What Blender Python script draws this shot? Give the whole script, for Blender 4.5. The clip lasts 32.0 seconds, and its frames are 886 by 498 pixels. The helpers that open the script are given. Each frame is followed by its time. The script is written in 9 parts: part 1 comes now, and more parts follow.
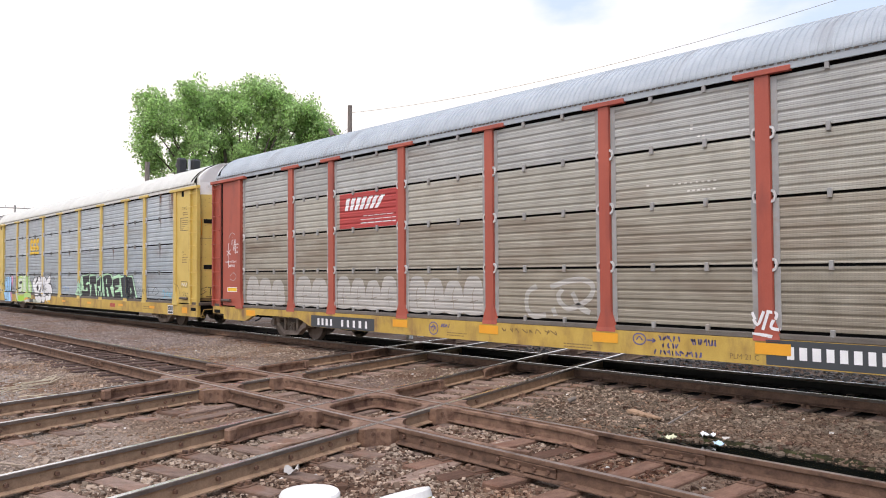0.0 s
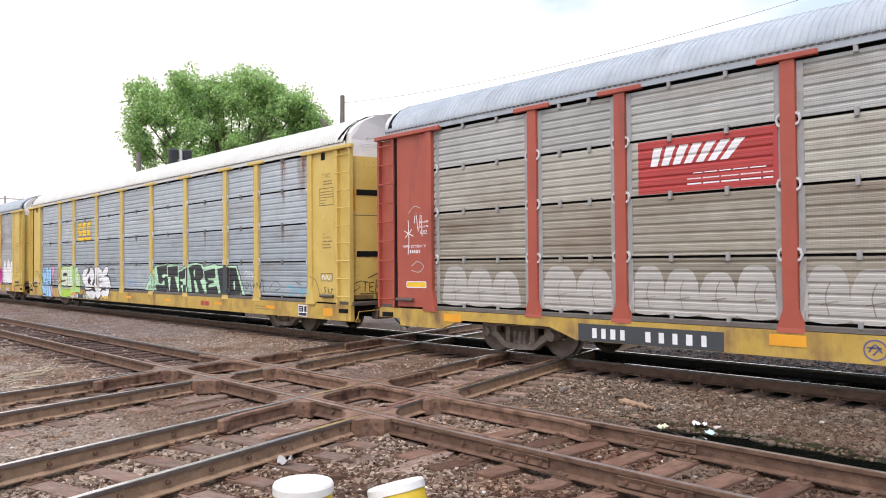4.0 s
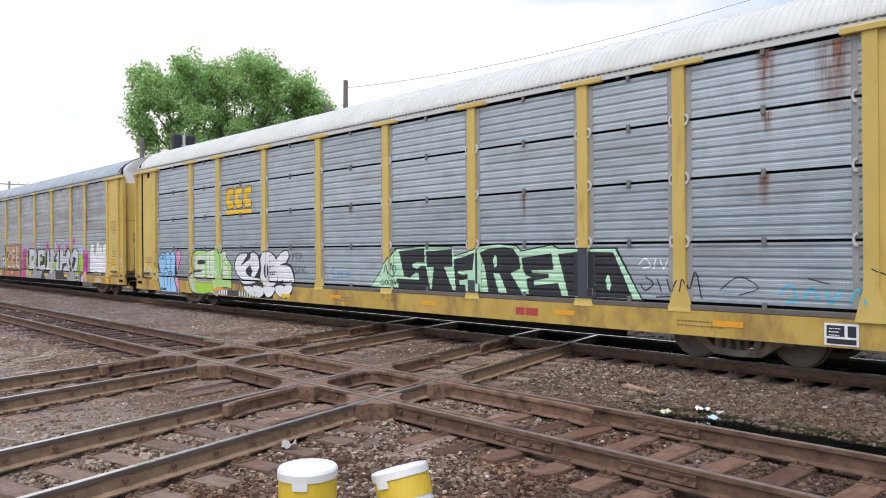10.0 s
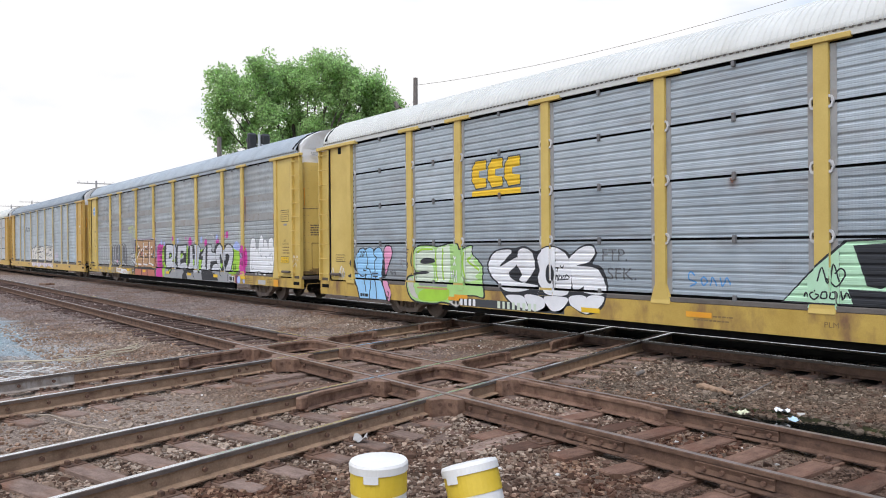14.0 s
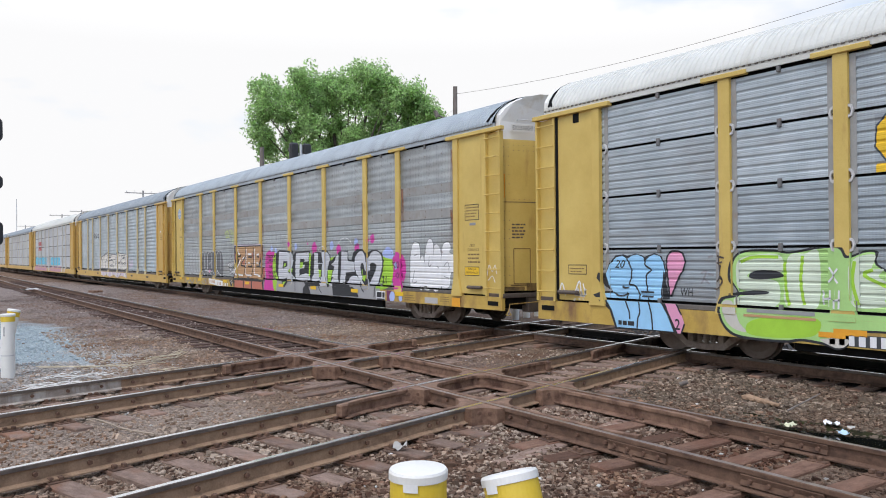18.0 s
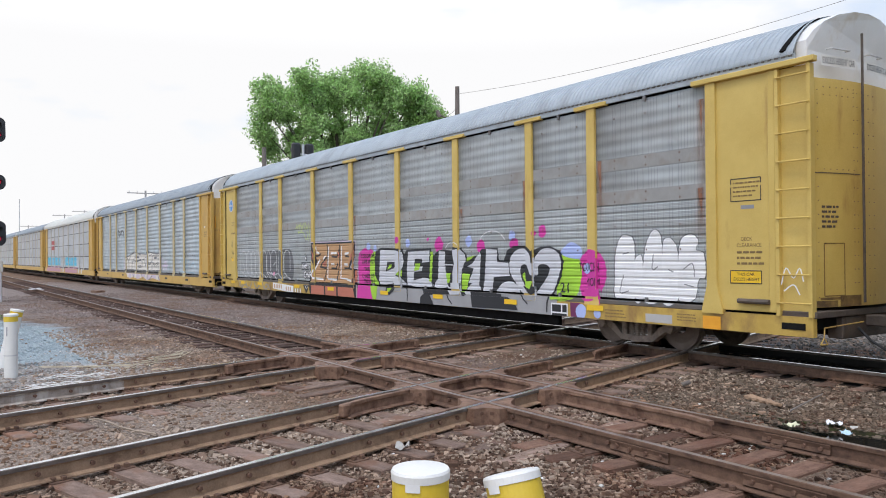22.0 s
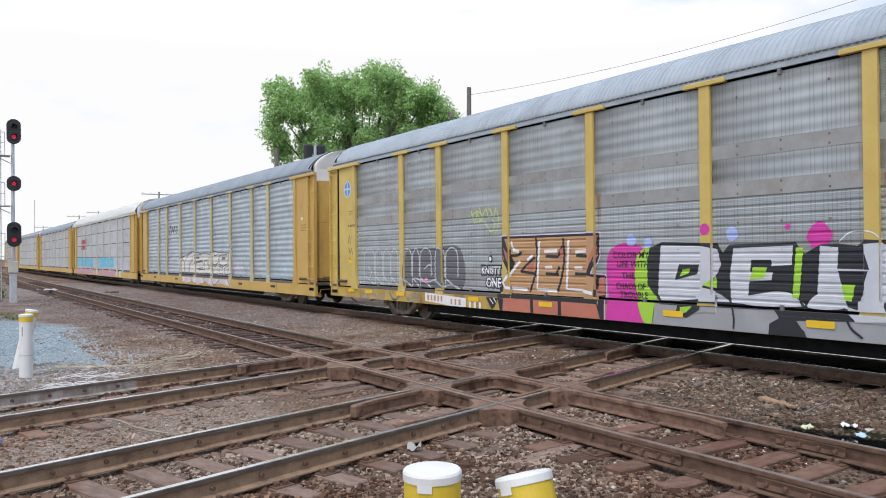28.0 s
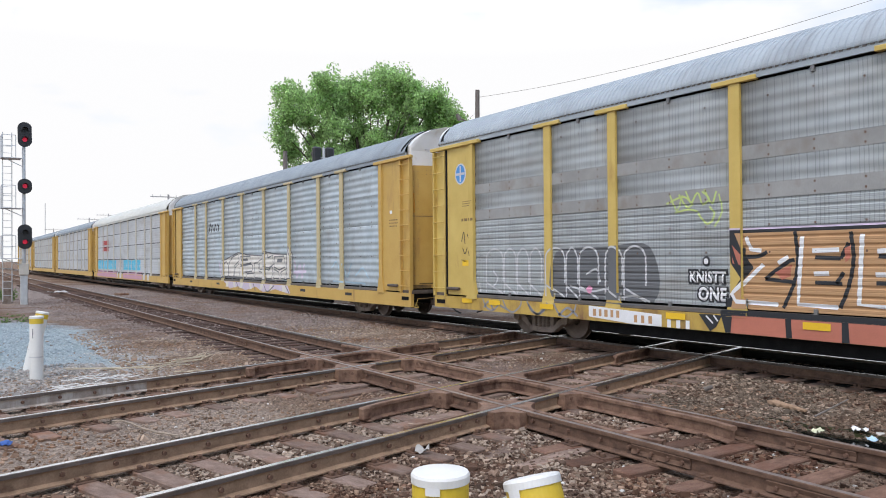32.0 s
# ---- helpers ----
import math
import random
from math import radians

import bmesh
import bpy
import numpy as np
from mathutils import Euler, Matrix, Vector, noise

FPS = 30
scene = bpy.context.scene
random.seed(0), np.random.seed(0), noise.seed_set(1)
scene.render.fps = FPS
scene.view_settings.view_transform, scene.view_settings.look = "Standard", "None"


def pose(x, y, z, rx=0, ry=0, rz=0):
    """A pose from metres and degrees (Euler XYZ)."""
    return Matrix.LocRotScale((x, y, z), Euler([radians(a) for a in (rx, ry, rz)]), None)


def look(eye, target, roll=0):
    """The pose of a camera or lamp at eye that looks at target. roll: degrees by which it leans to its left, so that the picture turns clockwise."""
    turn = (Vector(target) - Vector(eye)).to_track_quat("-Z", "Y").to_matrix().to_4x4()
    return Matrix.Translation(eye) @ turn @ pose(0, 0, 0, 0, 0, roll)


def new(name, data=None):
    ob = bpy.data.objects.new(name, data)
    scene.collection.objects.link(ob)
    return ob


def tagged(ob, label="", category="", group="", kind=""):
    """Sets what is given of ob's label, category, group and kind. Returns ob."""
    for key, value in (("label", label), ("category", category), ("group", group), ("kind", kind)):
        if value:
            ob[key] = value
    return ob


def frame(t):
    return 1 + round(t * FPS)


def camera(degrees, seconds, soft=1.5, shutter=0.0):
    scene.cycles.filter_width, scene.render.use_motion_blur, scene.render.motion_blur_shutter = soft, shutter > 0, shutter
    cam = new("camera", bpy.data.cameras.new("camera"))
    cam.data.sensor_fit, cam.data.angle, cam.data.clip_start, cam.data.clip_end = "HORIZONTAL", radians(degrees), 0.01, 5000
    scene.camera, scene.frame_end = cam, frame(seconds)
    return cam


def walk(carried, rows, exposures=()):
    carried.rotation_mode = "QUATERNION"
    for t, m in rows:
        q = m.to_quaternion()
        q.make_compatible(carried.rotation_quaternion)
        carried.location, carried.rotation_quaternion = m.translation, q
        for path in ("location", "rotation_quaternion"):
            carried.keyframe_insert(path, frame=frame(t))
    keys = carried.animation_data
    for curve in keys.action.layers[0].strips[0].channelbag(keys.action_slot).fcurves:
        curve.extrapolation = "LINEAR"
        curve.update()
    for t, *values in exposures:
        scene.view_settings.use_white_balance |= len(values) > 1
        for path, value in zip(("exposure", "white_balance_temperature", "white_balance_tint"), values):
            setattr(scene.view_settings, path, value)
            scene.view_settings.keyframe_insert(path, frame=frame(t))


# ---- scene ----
# The camera stands beside the crossing and turns slowly to the left.
cam = camera(59.6, 32.0, soft=1.0)
EYE = (0.0, -12.478, 1.807)


def aim(yaw, pitch, roll):
    return pose(*EYE, 90 + pitch, 0, yaw) @ pose(0, 0, 0, 0, 0, roll)


walk(cam, [(t, aim(a, b, c)) for t, a, b, c in [
    (0, 47.77, 1.76, -0.4), (0.5, 47.66, 1.6, -0.41), (1, 47.52, 1.5, -0.4), (1.5, 47.37, 1.41, -0.44),
    (2, 47.26, 1.32, -0.45), (2.5, 47.15, 1.12, -0.45), (3, 47.16, 1.08, -0.45), (3.5, 47.24, 1.1, -0.46),
    (5.5, 47.24, 0.83, -0.48), (6, 47.32, 0.75, -0.45), (6.5, 47.32, 0.58, -0.46), (7, 47.35, 0.34, -0.46),
    (7.5, 47.36, 0.17, -0.47), (8, 47.42, 0.08, -0.46), (8.5, 47.43, 0.05, -0.48), (9, 47.45, -0.01, -0.52),
    (9.5, 47.49, -0.01, -0.46), (10, 47.52, -0.02, -0.46), (10.5, 47.67, -0.03, -0.44), (11, 48.06, -0.1, -0.45),
    (11.5, 49.36, 1.13, -0.44), (12, 49.65, 0.75, -0.4), (12.5, 49.96, -0.3, -0.37), (13, 50.43, -0.59, -0.36),
    (13.5, 51.86, -0.71, -0.44), (14, 52.67, -0.25, -0.5), (14.5, 53.66, -0.25, -0.53), (16.5, 55.34, 0.26, -0.5),
    (17, 55.46, 0.31, -0.5), (17.5, 55.41, 0.37, -0.47), (18, 55.6, 0.39, -0.49), (18.5, 55.59, 0.33, -0.47),
    (19, 55.59, 0.28, -0.48), (19.5, 55.51, 0.25, -0.48), (20, 55.61, 0.27, -0.48), (20.5, 55.72, 0.29, -0.49),
    (21, 55.8, 0.33, -0.48), (21.5, 55.85, 0.38, -0.51), (22, 55.76, 0.39, -0.51), (22.5, 55.87, 0.4, -0.5),
    (23, 55.96, 0.41, -0.49), (23.5, 56.01, 0.43, -0.52), (24, 56.1, 0.46, -0.48), (24.5, 56.15, 0.46, -0.46),
    (25, 56.27, 0.49, -0.5), (25.5, 56.35, 0.5, -0.48), (27.5, 56.63, 0.49, -0.49), (28, 56.63, 0.46, -0.5),
    (28.5, 56.69, 0.51, -0.47), (29, 56.75, 0.55, -0.5), (29.5, 56.79, 0.57, -0.49), (30, 56.8, 0.62, -0.49),
    (30.5, 56.95, 0.64, -0.51), (31, 57.05, 0.64, -0.48), (31.5, 57.13, 0.65, -0.5), (32, 57.24, 0.65, -0.46),
]], [(0, 0.15, 7050, 15), (3, 0.23, 7000, 14.5), (6, 0.28, 6850, 13.5), (8, 0.20, 6750, 12.5), (9, 0.06, 6650, 12), (10, -0.05, 6600, 11.5), (12, -0.03, 6550, 11), (14, -0.06, 6520, 10.5), (17, -0.12, 6500, 10), (32, -0.09, 6500, 10)])


def run(t):
    """How far the train has rolled along its track at t seconds."""
    q = t - 16.0
    return 6.12102e-08 * q**5 + 1.40253e-05 * q**4 - 0.00026574 * q**3 - 0.0182317 * q**2 + 1.9762 * q + 14.6578 + 0.07 * min(1, max(0, (t - 25) / 4)) - 0.05 * max(0, 1 - t / 1.5)


# ---- sky and sun: a bright, thinly clouded sky ----
def sky():
    world = bpy.data.worlds.new("sky")
    world.use_nodes = True
    scene.world = world
    n, l = world.node_tree.nodes, world.node_tree.links
    n.clear()
    out, bg = n.new("ShaderNodeOutputWorld"), n.new("ShaderNodeBackground")
    air = n.new("ShaderNodeTexSky")
    air.sky_type, air.sun_disc, air.sun_elevation, air.sun_rotation = "NISHITA", False, radians(52), radians(150)
    dim = n.new("ShaderNodeVectorMath")
    dim.operation = "SCALE"
    dim.inputs["Scale"].default_value = 0.20
    l.new(air.outputs[0], dim.inputs[0])
    co, mp = n.new("ShaderNodeTexCoord"), n.new("ShaderNodeMapping")
    mp.inputs["Scale"].default_value = (1.2, 1.2, 3.2)
    mp.inputs["Location"].default_value = (0.4, 0.2, 0.35)
    l.new(co.outputs["Generated"], mp.inputs[0])
    noi = n.new("ShaderNodeTexNoise")
    noi.inputs["Scale"].default_value, noi.inputs["Detail"].default_value = 2.2, 7
    l.new(mp.outputs[0], noi.inputs["Vector"])
    ramp = n.new("ShaderNodeValToRGB")
    ramp.color_ramp.elements[0].position, ramp.color_ramp.elements[1].position = 0.42, 0.60
    ramp.color_ramp.elements[0].color = (0.25, 0.25, 0.25, 1)
    # the cover thins out towards +x
    side, thin = n.new("ShaderNodeSeparateXYZ"), n.new("ShaderNodeMath")
    l.new(co.outputs["Generated"], side.inputs[0])
    thin.operation, thin.inputs[1].default_value = "MULTIPLY_ADD", -0.31
    l.new(side.outputs[0], thin.inputs[0])
    l.new(noi.outputs[0], thin.inputs[2])
    # and with height
    high = n.new("ShaderNodeMath")
    high.operation, high.inputs[1].default_value = "MULTIPLY_ADD", -0.38
    l.new(side.outputs[2], high.inputs[0])
    l.new(thin.outputs[0], high.inputs[2])
    l.new(high.outputs[0], ramp.inputs[0])
    mix = n.new("ShaderNodeMix")
    mix.data_type = "RGBA"
    mix.inputs[7].default_value = (1.05, 1.05, 1.06, 1)
    up = n.new("ShaderNodeSeparateXYZ")
    l.new(co.outputs["Generated"], up.inputs[0])
    rise = n.new("ShaderNodeMapRange")
    rise.inputs[1].default_value, rise.inputs[2].default_value, rise.inputs[3].default_value, rise.inputs[4].default_value = 0.25, 1.0, 1.0, 2.3
    l.new(up.outputs[2], rise.inputs[0])
    tall = n.new("ShaderNodeVectorMath")
    tall.operation = "SCALE"
    l.new(mix.outputs[2], tall.inputs[0])
    l.new(rise.outputs[0], tall.inputs["Scale"])
    l.new(ramp.outputs[0], mix.inputs[0])
    l.new(dim.outputs[0], mix.inputs[6])
    l.new(tall.outputs[0], bg.inputs[0])
    bg.inputs[1].default_value = 1.0
    l.new(bg.outputs[0], out.inputs[0])
    sun = new("sun", bpy.data.lights.new("sun", "SUN"))
    sun.data.energy, sun.data.angle, sun.data.color = 1.3, radians(14), (1.0, 0.96, 0.9)
    sun.matrix_world = look((0, 0, 30), (-9, 14, 0))


sky()


# ---- materials ----
def surf(name, low, high, scale=6.0, rough=0.6, metal=0.0, bump=0.1, fine=60.0, stretch=(1, 1, 1), stain=None, stain_at=(0.52, 0.7), stain_scale=1.2,
         stain_stretch=(1, 1, 1), island=0.0, piece=0.0, rough_var=0.12, world=False, holes=0, spec=0.5):
    """A surface that varies at two scales between two colours, with stains, fine relief and piece-to-piece change."""
    m = bpy.data.materials.new(name)
    m.use_nodes = True
    n, l = m.node_tree.nodes, m.node_tree.links
    b = n["Principled BSDF"]
    co = n.new("ShaderNodeNewGeometry" if world else "ShaderNodeTexCoord")
    src = co.outputs["Position" if world else "Object"]
    if not world:
        inf, add = n.new("ShaderNodeObjectInfo"), n.new("ShaderNodeVectorMath")
        mul = n.new("ShaderNodeMath")
        mul.operation, mul.inputs[1].default_value = "MULTIPLY", 37.0
        l.new(inf.outputs["Random"], mul.inputs[0])
        l.new(src, add.inputs[0])
        l.new(mul.outputs[0], add.inputs[1])
        src = add.outputs[0]

    def grain(sc, st, detail):
        mp, t = n.new("ShaderNodeMapping"), n.new("ShaderNodeTexNoise")
        mp.inputs["Scale"].default_value = st
        t.inputs["Scale"].default_value, t.inputs["Detail"].default_value, t.inputs["Roughness"].default_value = sc, detail, 0.62
        l.new(src, mp.inputs[0])
        l.new(mp.outputs[0], t.inputs["Vector"])
        return t.outputs[0]

    def blend(fac, a, c):
        x = n.new("ShaderNodeMix")
        x.data_type = "RGBA"
        for sock, v in ((x.inputs[0], fac), (x.inputs[6], a), (x.inputs[7], c)):
            if isinstance(v, (tuple, float)):
                sock.default_value = (*v, 1) if isinstance(v, tuple) else v
            else:
                l.new(v, sock)
        return x.outputs[2]

    def spread(v, a, c):
        r = n.new("ShaderNodeMapRange")
        r.inputs[1].default_value, r.inputs[2].default_value = a, c
        l.new(v, r.inputs[0])
        return r.outputs[0]

    g1, g2 = grain(scale, stretch, 5), grain(fine, stretch, 3)
    both = n.new("ShaderNodeMath")
    both.operation = "ADD"
    half = n.new("ShaderNodeMath")
    half.operation, half.inputs[1].default_value = "MULTIPLY", 0.45
    l.new(g2, half.inputs[0])
    l.new(g1, both.inputs[0])
    l.new(half.outputs[0], both.inputs[1])
    col = blend(spread(both.outputs[0], 0.5, 0.95), low, high)
    if stain:
        col = blend(spread(grain(stain_scale, stain_stretch, 6), *stain_at), col, stain)
    if island or piece:
        pick = n.new("ShaderNodeNewGeometry").outputs["Random Per Island"] if island else n.new("ShaderNodeObjectInfo").outputs["Random"]
        hsv = n.new("ShaderNodeHueSaturation")
        rg = n.new("ShaderNodeMapRange")
        amount = island or piece
        rg.inputs[3].default_value, rg.inputs[4].default_value = 1 - amount, 1 + amount
        l.new(pick, rg.inputs[0])
        l.new(rg.outputs[0], hsv.inputs["Value"])
        l.new(col, hsv.inputs["Color"])
        col = hsv.outputs[0]
    if holes:
        sep = n.new("ShaderNodeSeparateXYZ")
        l.new(n.new("ShaderNodeTexCoord").outputs["Object"], sep.inputs[0])

        def calc(op, a, c=0.0):
            k = n.new("ShaderNodeMath")
            k.operation = op
            for sock, v in zip(k.inputs, (a, c)):
                if isinstance(v, float):
                    sock.default_value = v
                else:
                    l.new(v, sock)
            return k.outputs[0]
        rows_z = calc("LESS_THAN", calc("FRACT", calc("MULTIPLY", sep.outputs[2], 33.0 if holes == 1 else 26.0)), 0.42)
        if holes == 1:
            cols = calc("LESS_THAN", calc("FRACT", calc("MULTIPLY", sep.outputs[0], 21.0)), 0.42)
        else:
            line = n.new("ShaderNodeTexNoise")
            line.noise_dimensions = "1D"
            line.inputs["Scale"].default_value, line.inputs["Detail"].default_value = 9.0, 0.0
            l.new(sep.outputs[0], line.inputs["W"])
            cols = calc("MULTIPLY", calc("LESS_THAN", calc("FRACT", calc("MULTIPLY", sep.outputs[0], 15.0)), 0.24), calc("GREATER_THAN", line.outputs[0], 0.45))
        col = blend(calc("MULTIPLY", calc("MULTIPLY", rows_z, cols), 0.70 if holes == 2 else 0.13), col, (0.05, 0.05, 0.05))
    l.new(col, b.inputs["Base Color"])
    rr = n.new("ShaderNodeMapRange")
    rr.inputs[3].default_value, rr.inputs[4].default_value = max(0.03, rough - rough_var), min(1.0, rough + rough_var)
    l.new(g1, rr.inputs[0])
    l.new(rr.outputs[0], b.inputs["Roughness"])
    b.inputs["Metallic"].default_value, b.inputs["Specular IOR Level"].default_value = metal, spec
    if bump:
        bp = n.new("ShaderNodeBump")
        bp.inputs["Strength"].default_value, bp.inputs["Distance"].default_value = bump, 0.02
        l.new(both.outputs[0], bp.inputs["Height"])
        l.new(bp.outputs[0], b.inputs["Normal"])
    return m


def glow(name, color, strength):
    m = bpy.data.materials.new(name)
    m.use_nodes = True
    b = m.node_tree.nodes["Principled BSDF"]
    b.inputs["Base Color"].default_value = (*color, 1)
    b.inputs["Emission Color"].default_value = (*color, 1)
    b.inputs["Emission Strength"].default_value = strength
    return m


YELLOW = surf("yellow_paint", (0.52, 0.36, 0.085), (0.64, 0.47, 0.135), 1.3, 0.55, bump=0.04, stain=(0.33, 0.17, 0.05), stain_at=(0.60, 0.82), stain_scale=1.6, stain_stretch=(1.5, 1, 0.35))
AMBER = surf("amber_paint", (0.50, 0.305, 0.07), (0.58, 0.38, 0.105), 1.3, 0.55, bump=0.04, stain=(0.30, 0.16, 0.06), stain_at=(0.58, 0.82), stain_scale=1.6, stain_stretch=(1.5, 1, 0.35))
RED = surf("red_paint", (0.33, 0.065, 0.04), (0.40, 0.09, 0.055), 1.2, 0.55, bump=0.04, stain=(0.20, 0.05, 0.04), stain_at=(0.55, 0.8), stain_scale=1.4, stain_stretch=(1.5, 1, 0.4))
SHEET = surf("galvanised_sheet", (0.295, 0.342, 0.37), (0.41, 0.46, 0.49), 2.2, 0.5, 0.25, bump=0.05, stain=(0.24, 0.23, 0.22), stain_at=(0.52, 0.80), stain_scale=0.9, stain_stretch=(0.5, 1, 2.5), holes=1, piece=0.08)
# A paler galvanised sheet for the two upper rows.
UPPERSHEET = surf("paler_galvanised_sheet", (0.36, 0.41, 0.435), (0.48, 0.53, 0.555), 2.2, 0.5, 0.25, bump=0.05, stain=(0.29, 0.285, 0.28), stain_at=(0.54, 0.82), stain_scale=0.9, stain_stretch=(0.5, 1, 2.5), holes=1, piece=0.08)
TANSHEET = surf("weathered_sheet", (0.335, 0.322, 0.270), (0.445, 0.430, 0.368), 2.0, 0.55, 0.15, bump=0.05, stain=(0.265, 0.215, 0.16), stain_at=(0.50, 0.80), stain_scale=0.9, stain_stretch=(0.5, 1, 2.0), holes=1, piece=0.10)
MUDSHEET = surf("mud_streaked_sheet", (0.275, 0.250, 0.196), (0.395, 0.366, 0.298), 2.0, 0.6, 0.1, bump=0.05, stain=(0.20, 0.15, 0.105), stain_at=(0.46, 0.74), stain_scale=0.9, stain_stretch=(0.35, 1, 2.4), holes=1, piece=0.10)
ASHSHEET = surf("ash_grey_sheet", (0.335, 0.340, 0.318), (0.455, 0.460, 0.432), 2.0, 0.55, 0.15, bump=0.05, stain=(0.275, 0.245, 0.205), stain_at=(0.52, 0.80), stain_scale=0.9, stain_stretch=(0.4, 1, 2.0), holes=1, piece=0.10)
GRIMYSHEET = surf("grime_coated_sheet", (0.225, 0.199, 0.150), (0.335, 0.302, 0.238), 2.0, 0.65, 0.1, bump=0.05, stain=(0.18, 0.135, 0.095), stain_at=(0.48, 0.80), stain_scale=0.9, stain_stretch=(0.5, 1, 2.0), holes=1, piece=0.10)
GREYSHEET = surf("dull_sheet", (0.315, 0.338, 0.338), (0.435, 0.46, 0.46), 2.0, 0.6, 0.15, bump=0.05, stain=(0.255, 0.24, 0.215), stain_at=(0.50, 0.8), stain_scale=0.8, stain_stretch=(0.5, 1, 2.0), holes=2, piece=0.08)
PLAINBAND = surf("flat_band_sheet", (0.265, 0.263, 0.25), (0.36, 0.357, 0.34), 2.0, 0.65, 0.1, bump=0.04, stain=(0.25, 0.215, 0.18), stain_at=(0.52, 0.75), stain_scale=1.6, stain_stretch=(1.2, 1, 1.0), piece=0.06)
SILVER = surf("silver_sheet", (0.36, 0.415, 0.44), (0.50, 0.56, 0.585), 2.2, 0.5, 0.25, bump=0.04, stain=(0.31, 0.32, 0.32), stain_at=(0.55, 0.8), piece=0.06)
PALEPOST = surf("pale_yellow_post", (0.46, 0.37, 0.19), (0.56, 0.47, 0.27), 1.3, 0.55, bump=0.04, stain=(0.34, 0.24, 0.12), stain_at=(0.58, 0.82), stain_scale=1.6)
# Distant poles: haze is put in as a lighter wood colour.
HAZEPOLE = surf("hazed_pole", (0.30, 0.29, 0.28), (0.42, 0.41, 0.40), 3, 0.9, bump=0.1)
ROOFGREY = surf("galvanised_roof", (0.30, 0.34, 0.365), (0.40, 0.44, 0.465), 1.5, 0.6, 0.05, bump=0.03, stain=(0.25, 0.26, 0.265), stain_at=(0.55, 0.8), stain_stretch=(1.5, 0.4, 0.4), spec=0.3)
ROOFSLATE = surf("slate_grey_roof", (0.235, 0.27, 0.295), (0.315, 0.352, 0.378), 1.5, 0.6, 0.05, bump=0.03, stain=(0.20, 0.21, 0.22), stain_at=(0.55, 0.8), stain_stretch=(1.5, 0.4, 0.4), spec=0.3)
# Sheets of the distant cars, with the haze mixed into their colour.
PALESHEET = surf("haze_pale_sheet", (0.42, 0.44, 0.445), (0.54, 0.56, 0.565), 2.0, 0.55, 0.1, bump=0.05, stain=(0.34, 0.32, 0.29), stain_at=(0.52, 0.80), stain_scale=0.9, stain_stretch=(0.5, 1, 2.0), piece=0.08)
FARPOST = surf("pale_far_post", (0.47, 0.44, 0.37), (0.57, 0.54, 0.46), 1.3, 0.6, bump=0.04, stain=(0.38, 0.33, 0.25), stain_at=(0.58, 0.82), stain_scale=1.6)
ROOFCREAM = surf("cream_roof", (0.53, 0.53, 0.485), (0.62, 0.62, 0.575), 1.5, 0.6, 0.0, bump=0.03, stain=(0.44, 0.41, 0.34), stain_at=(0.58, 0.85), stain_stretch=(1.5, 0.4, 0.4), spec=0.3)
# Near-black that holds the shade inside, below and in gaps of the cars.
DARK = surf("shade_black", (0.008, 0.008, 0.008), (0.018, 0.018, 0.018), 4, 0.95, bump=0, spec=0.05)
RAILGREY = surf("grey_rub_rail", (0.10, 0.087, 0.075), (0.165, 0.145, 0.125), 3, 0.65, 0.1, bump=0.06)
GRIME = surf("grimy_steel", (0.075, 0.060, 0.052), (0.145, 0.118, 0.10), 5, 0.75, 0.2, bump=0.25, stain=(0.14, 0.10, 0.07), stain_at=(0.5, 0.75), stain_scale=4)
BROWNGRIME = surf("brown_grime", (0.16, 0.095, 0.03), (0.30, 0.19, 0.06), 5, 0.85, bump=0.1, stain=(0.07, 0.045, 0.025), stain_at=(0.45, 0.7), stain_scale=3)
TRUCK = surf("dusty_truck_casting", (0.17, 0.135, 0.112), (0.31, 0.255, 0.215), 5, 0.85, 0.0, bump=0.25, stain=(0.11, 0.07, 0.05), stain_at=(0.5, 0.75), stain_scale=4, spec=0.2)
WHEEL = surf("wheel_steel", (0.11, 0.082, 0.066), (0.19, 0.150, 0.125), 5, 0.6, 0.4, bump=0.1)
WHITEEND = surf("white_paint", (0.70, 0.69, 0.66), (0.80, 0.79, 0.77), 1.5, 0.5, bump=0.03, stain=(0.55, 0.47, 0.36), stain_at=(0.58, 0.8), stain_scale=1.6)
GALV = surf("zinc_fitting", (0.47, 0.46, 0.45), (0.62, 0.61, 0.60), 9, 0.5, 0.1, bump=0.05)
RUSTRAIL = surf("rusty_rail", (0.212, 0.137, 0.086), (0.375, 0.252, 0.164), 7, 0.85, 0.0, bump=0.3, stain=(0.118, 0.065, 0.042), stain_at=(0.56, 0.76), stain_scale=3.5, stain_stretch=(1, 1, 2), spec=0.2)
# Far rail under the train: grease, and shade painted into the steel.
SHADEDRAIL = surf("grease_and_shade_rail", (0.012, 0.011, 0.010), (0.03, 0.026, 0.023), 6, 0.6, 0.0, bump=0.2, spec=0.3)
DULLHEAD = surf("dull_rail_head", (0.15, 0.112, 0.090), (0.31, 0.26, 0.228), 4, 0.45, 0.4, bump=0.03, stain=(0.11, 0.07, 0.052), stain_at=(0.50, 0.66), stain_scale=2.5)
HEAD = surf("worn_rail_head", (0.60, 0.61, 0.63), (0.76, 0.77, 0.79), 5, 0.2, 0.95, bump=0.01, stain=(0.30, 0.24, 0.20), stain_at=(0.62, 0.80), stain_scale=2.5)
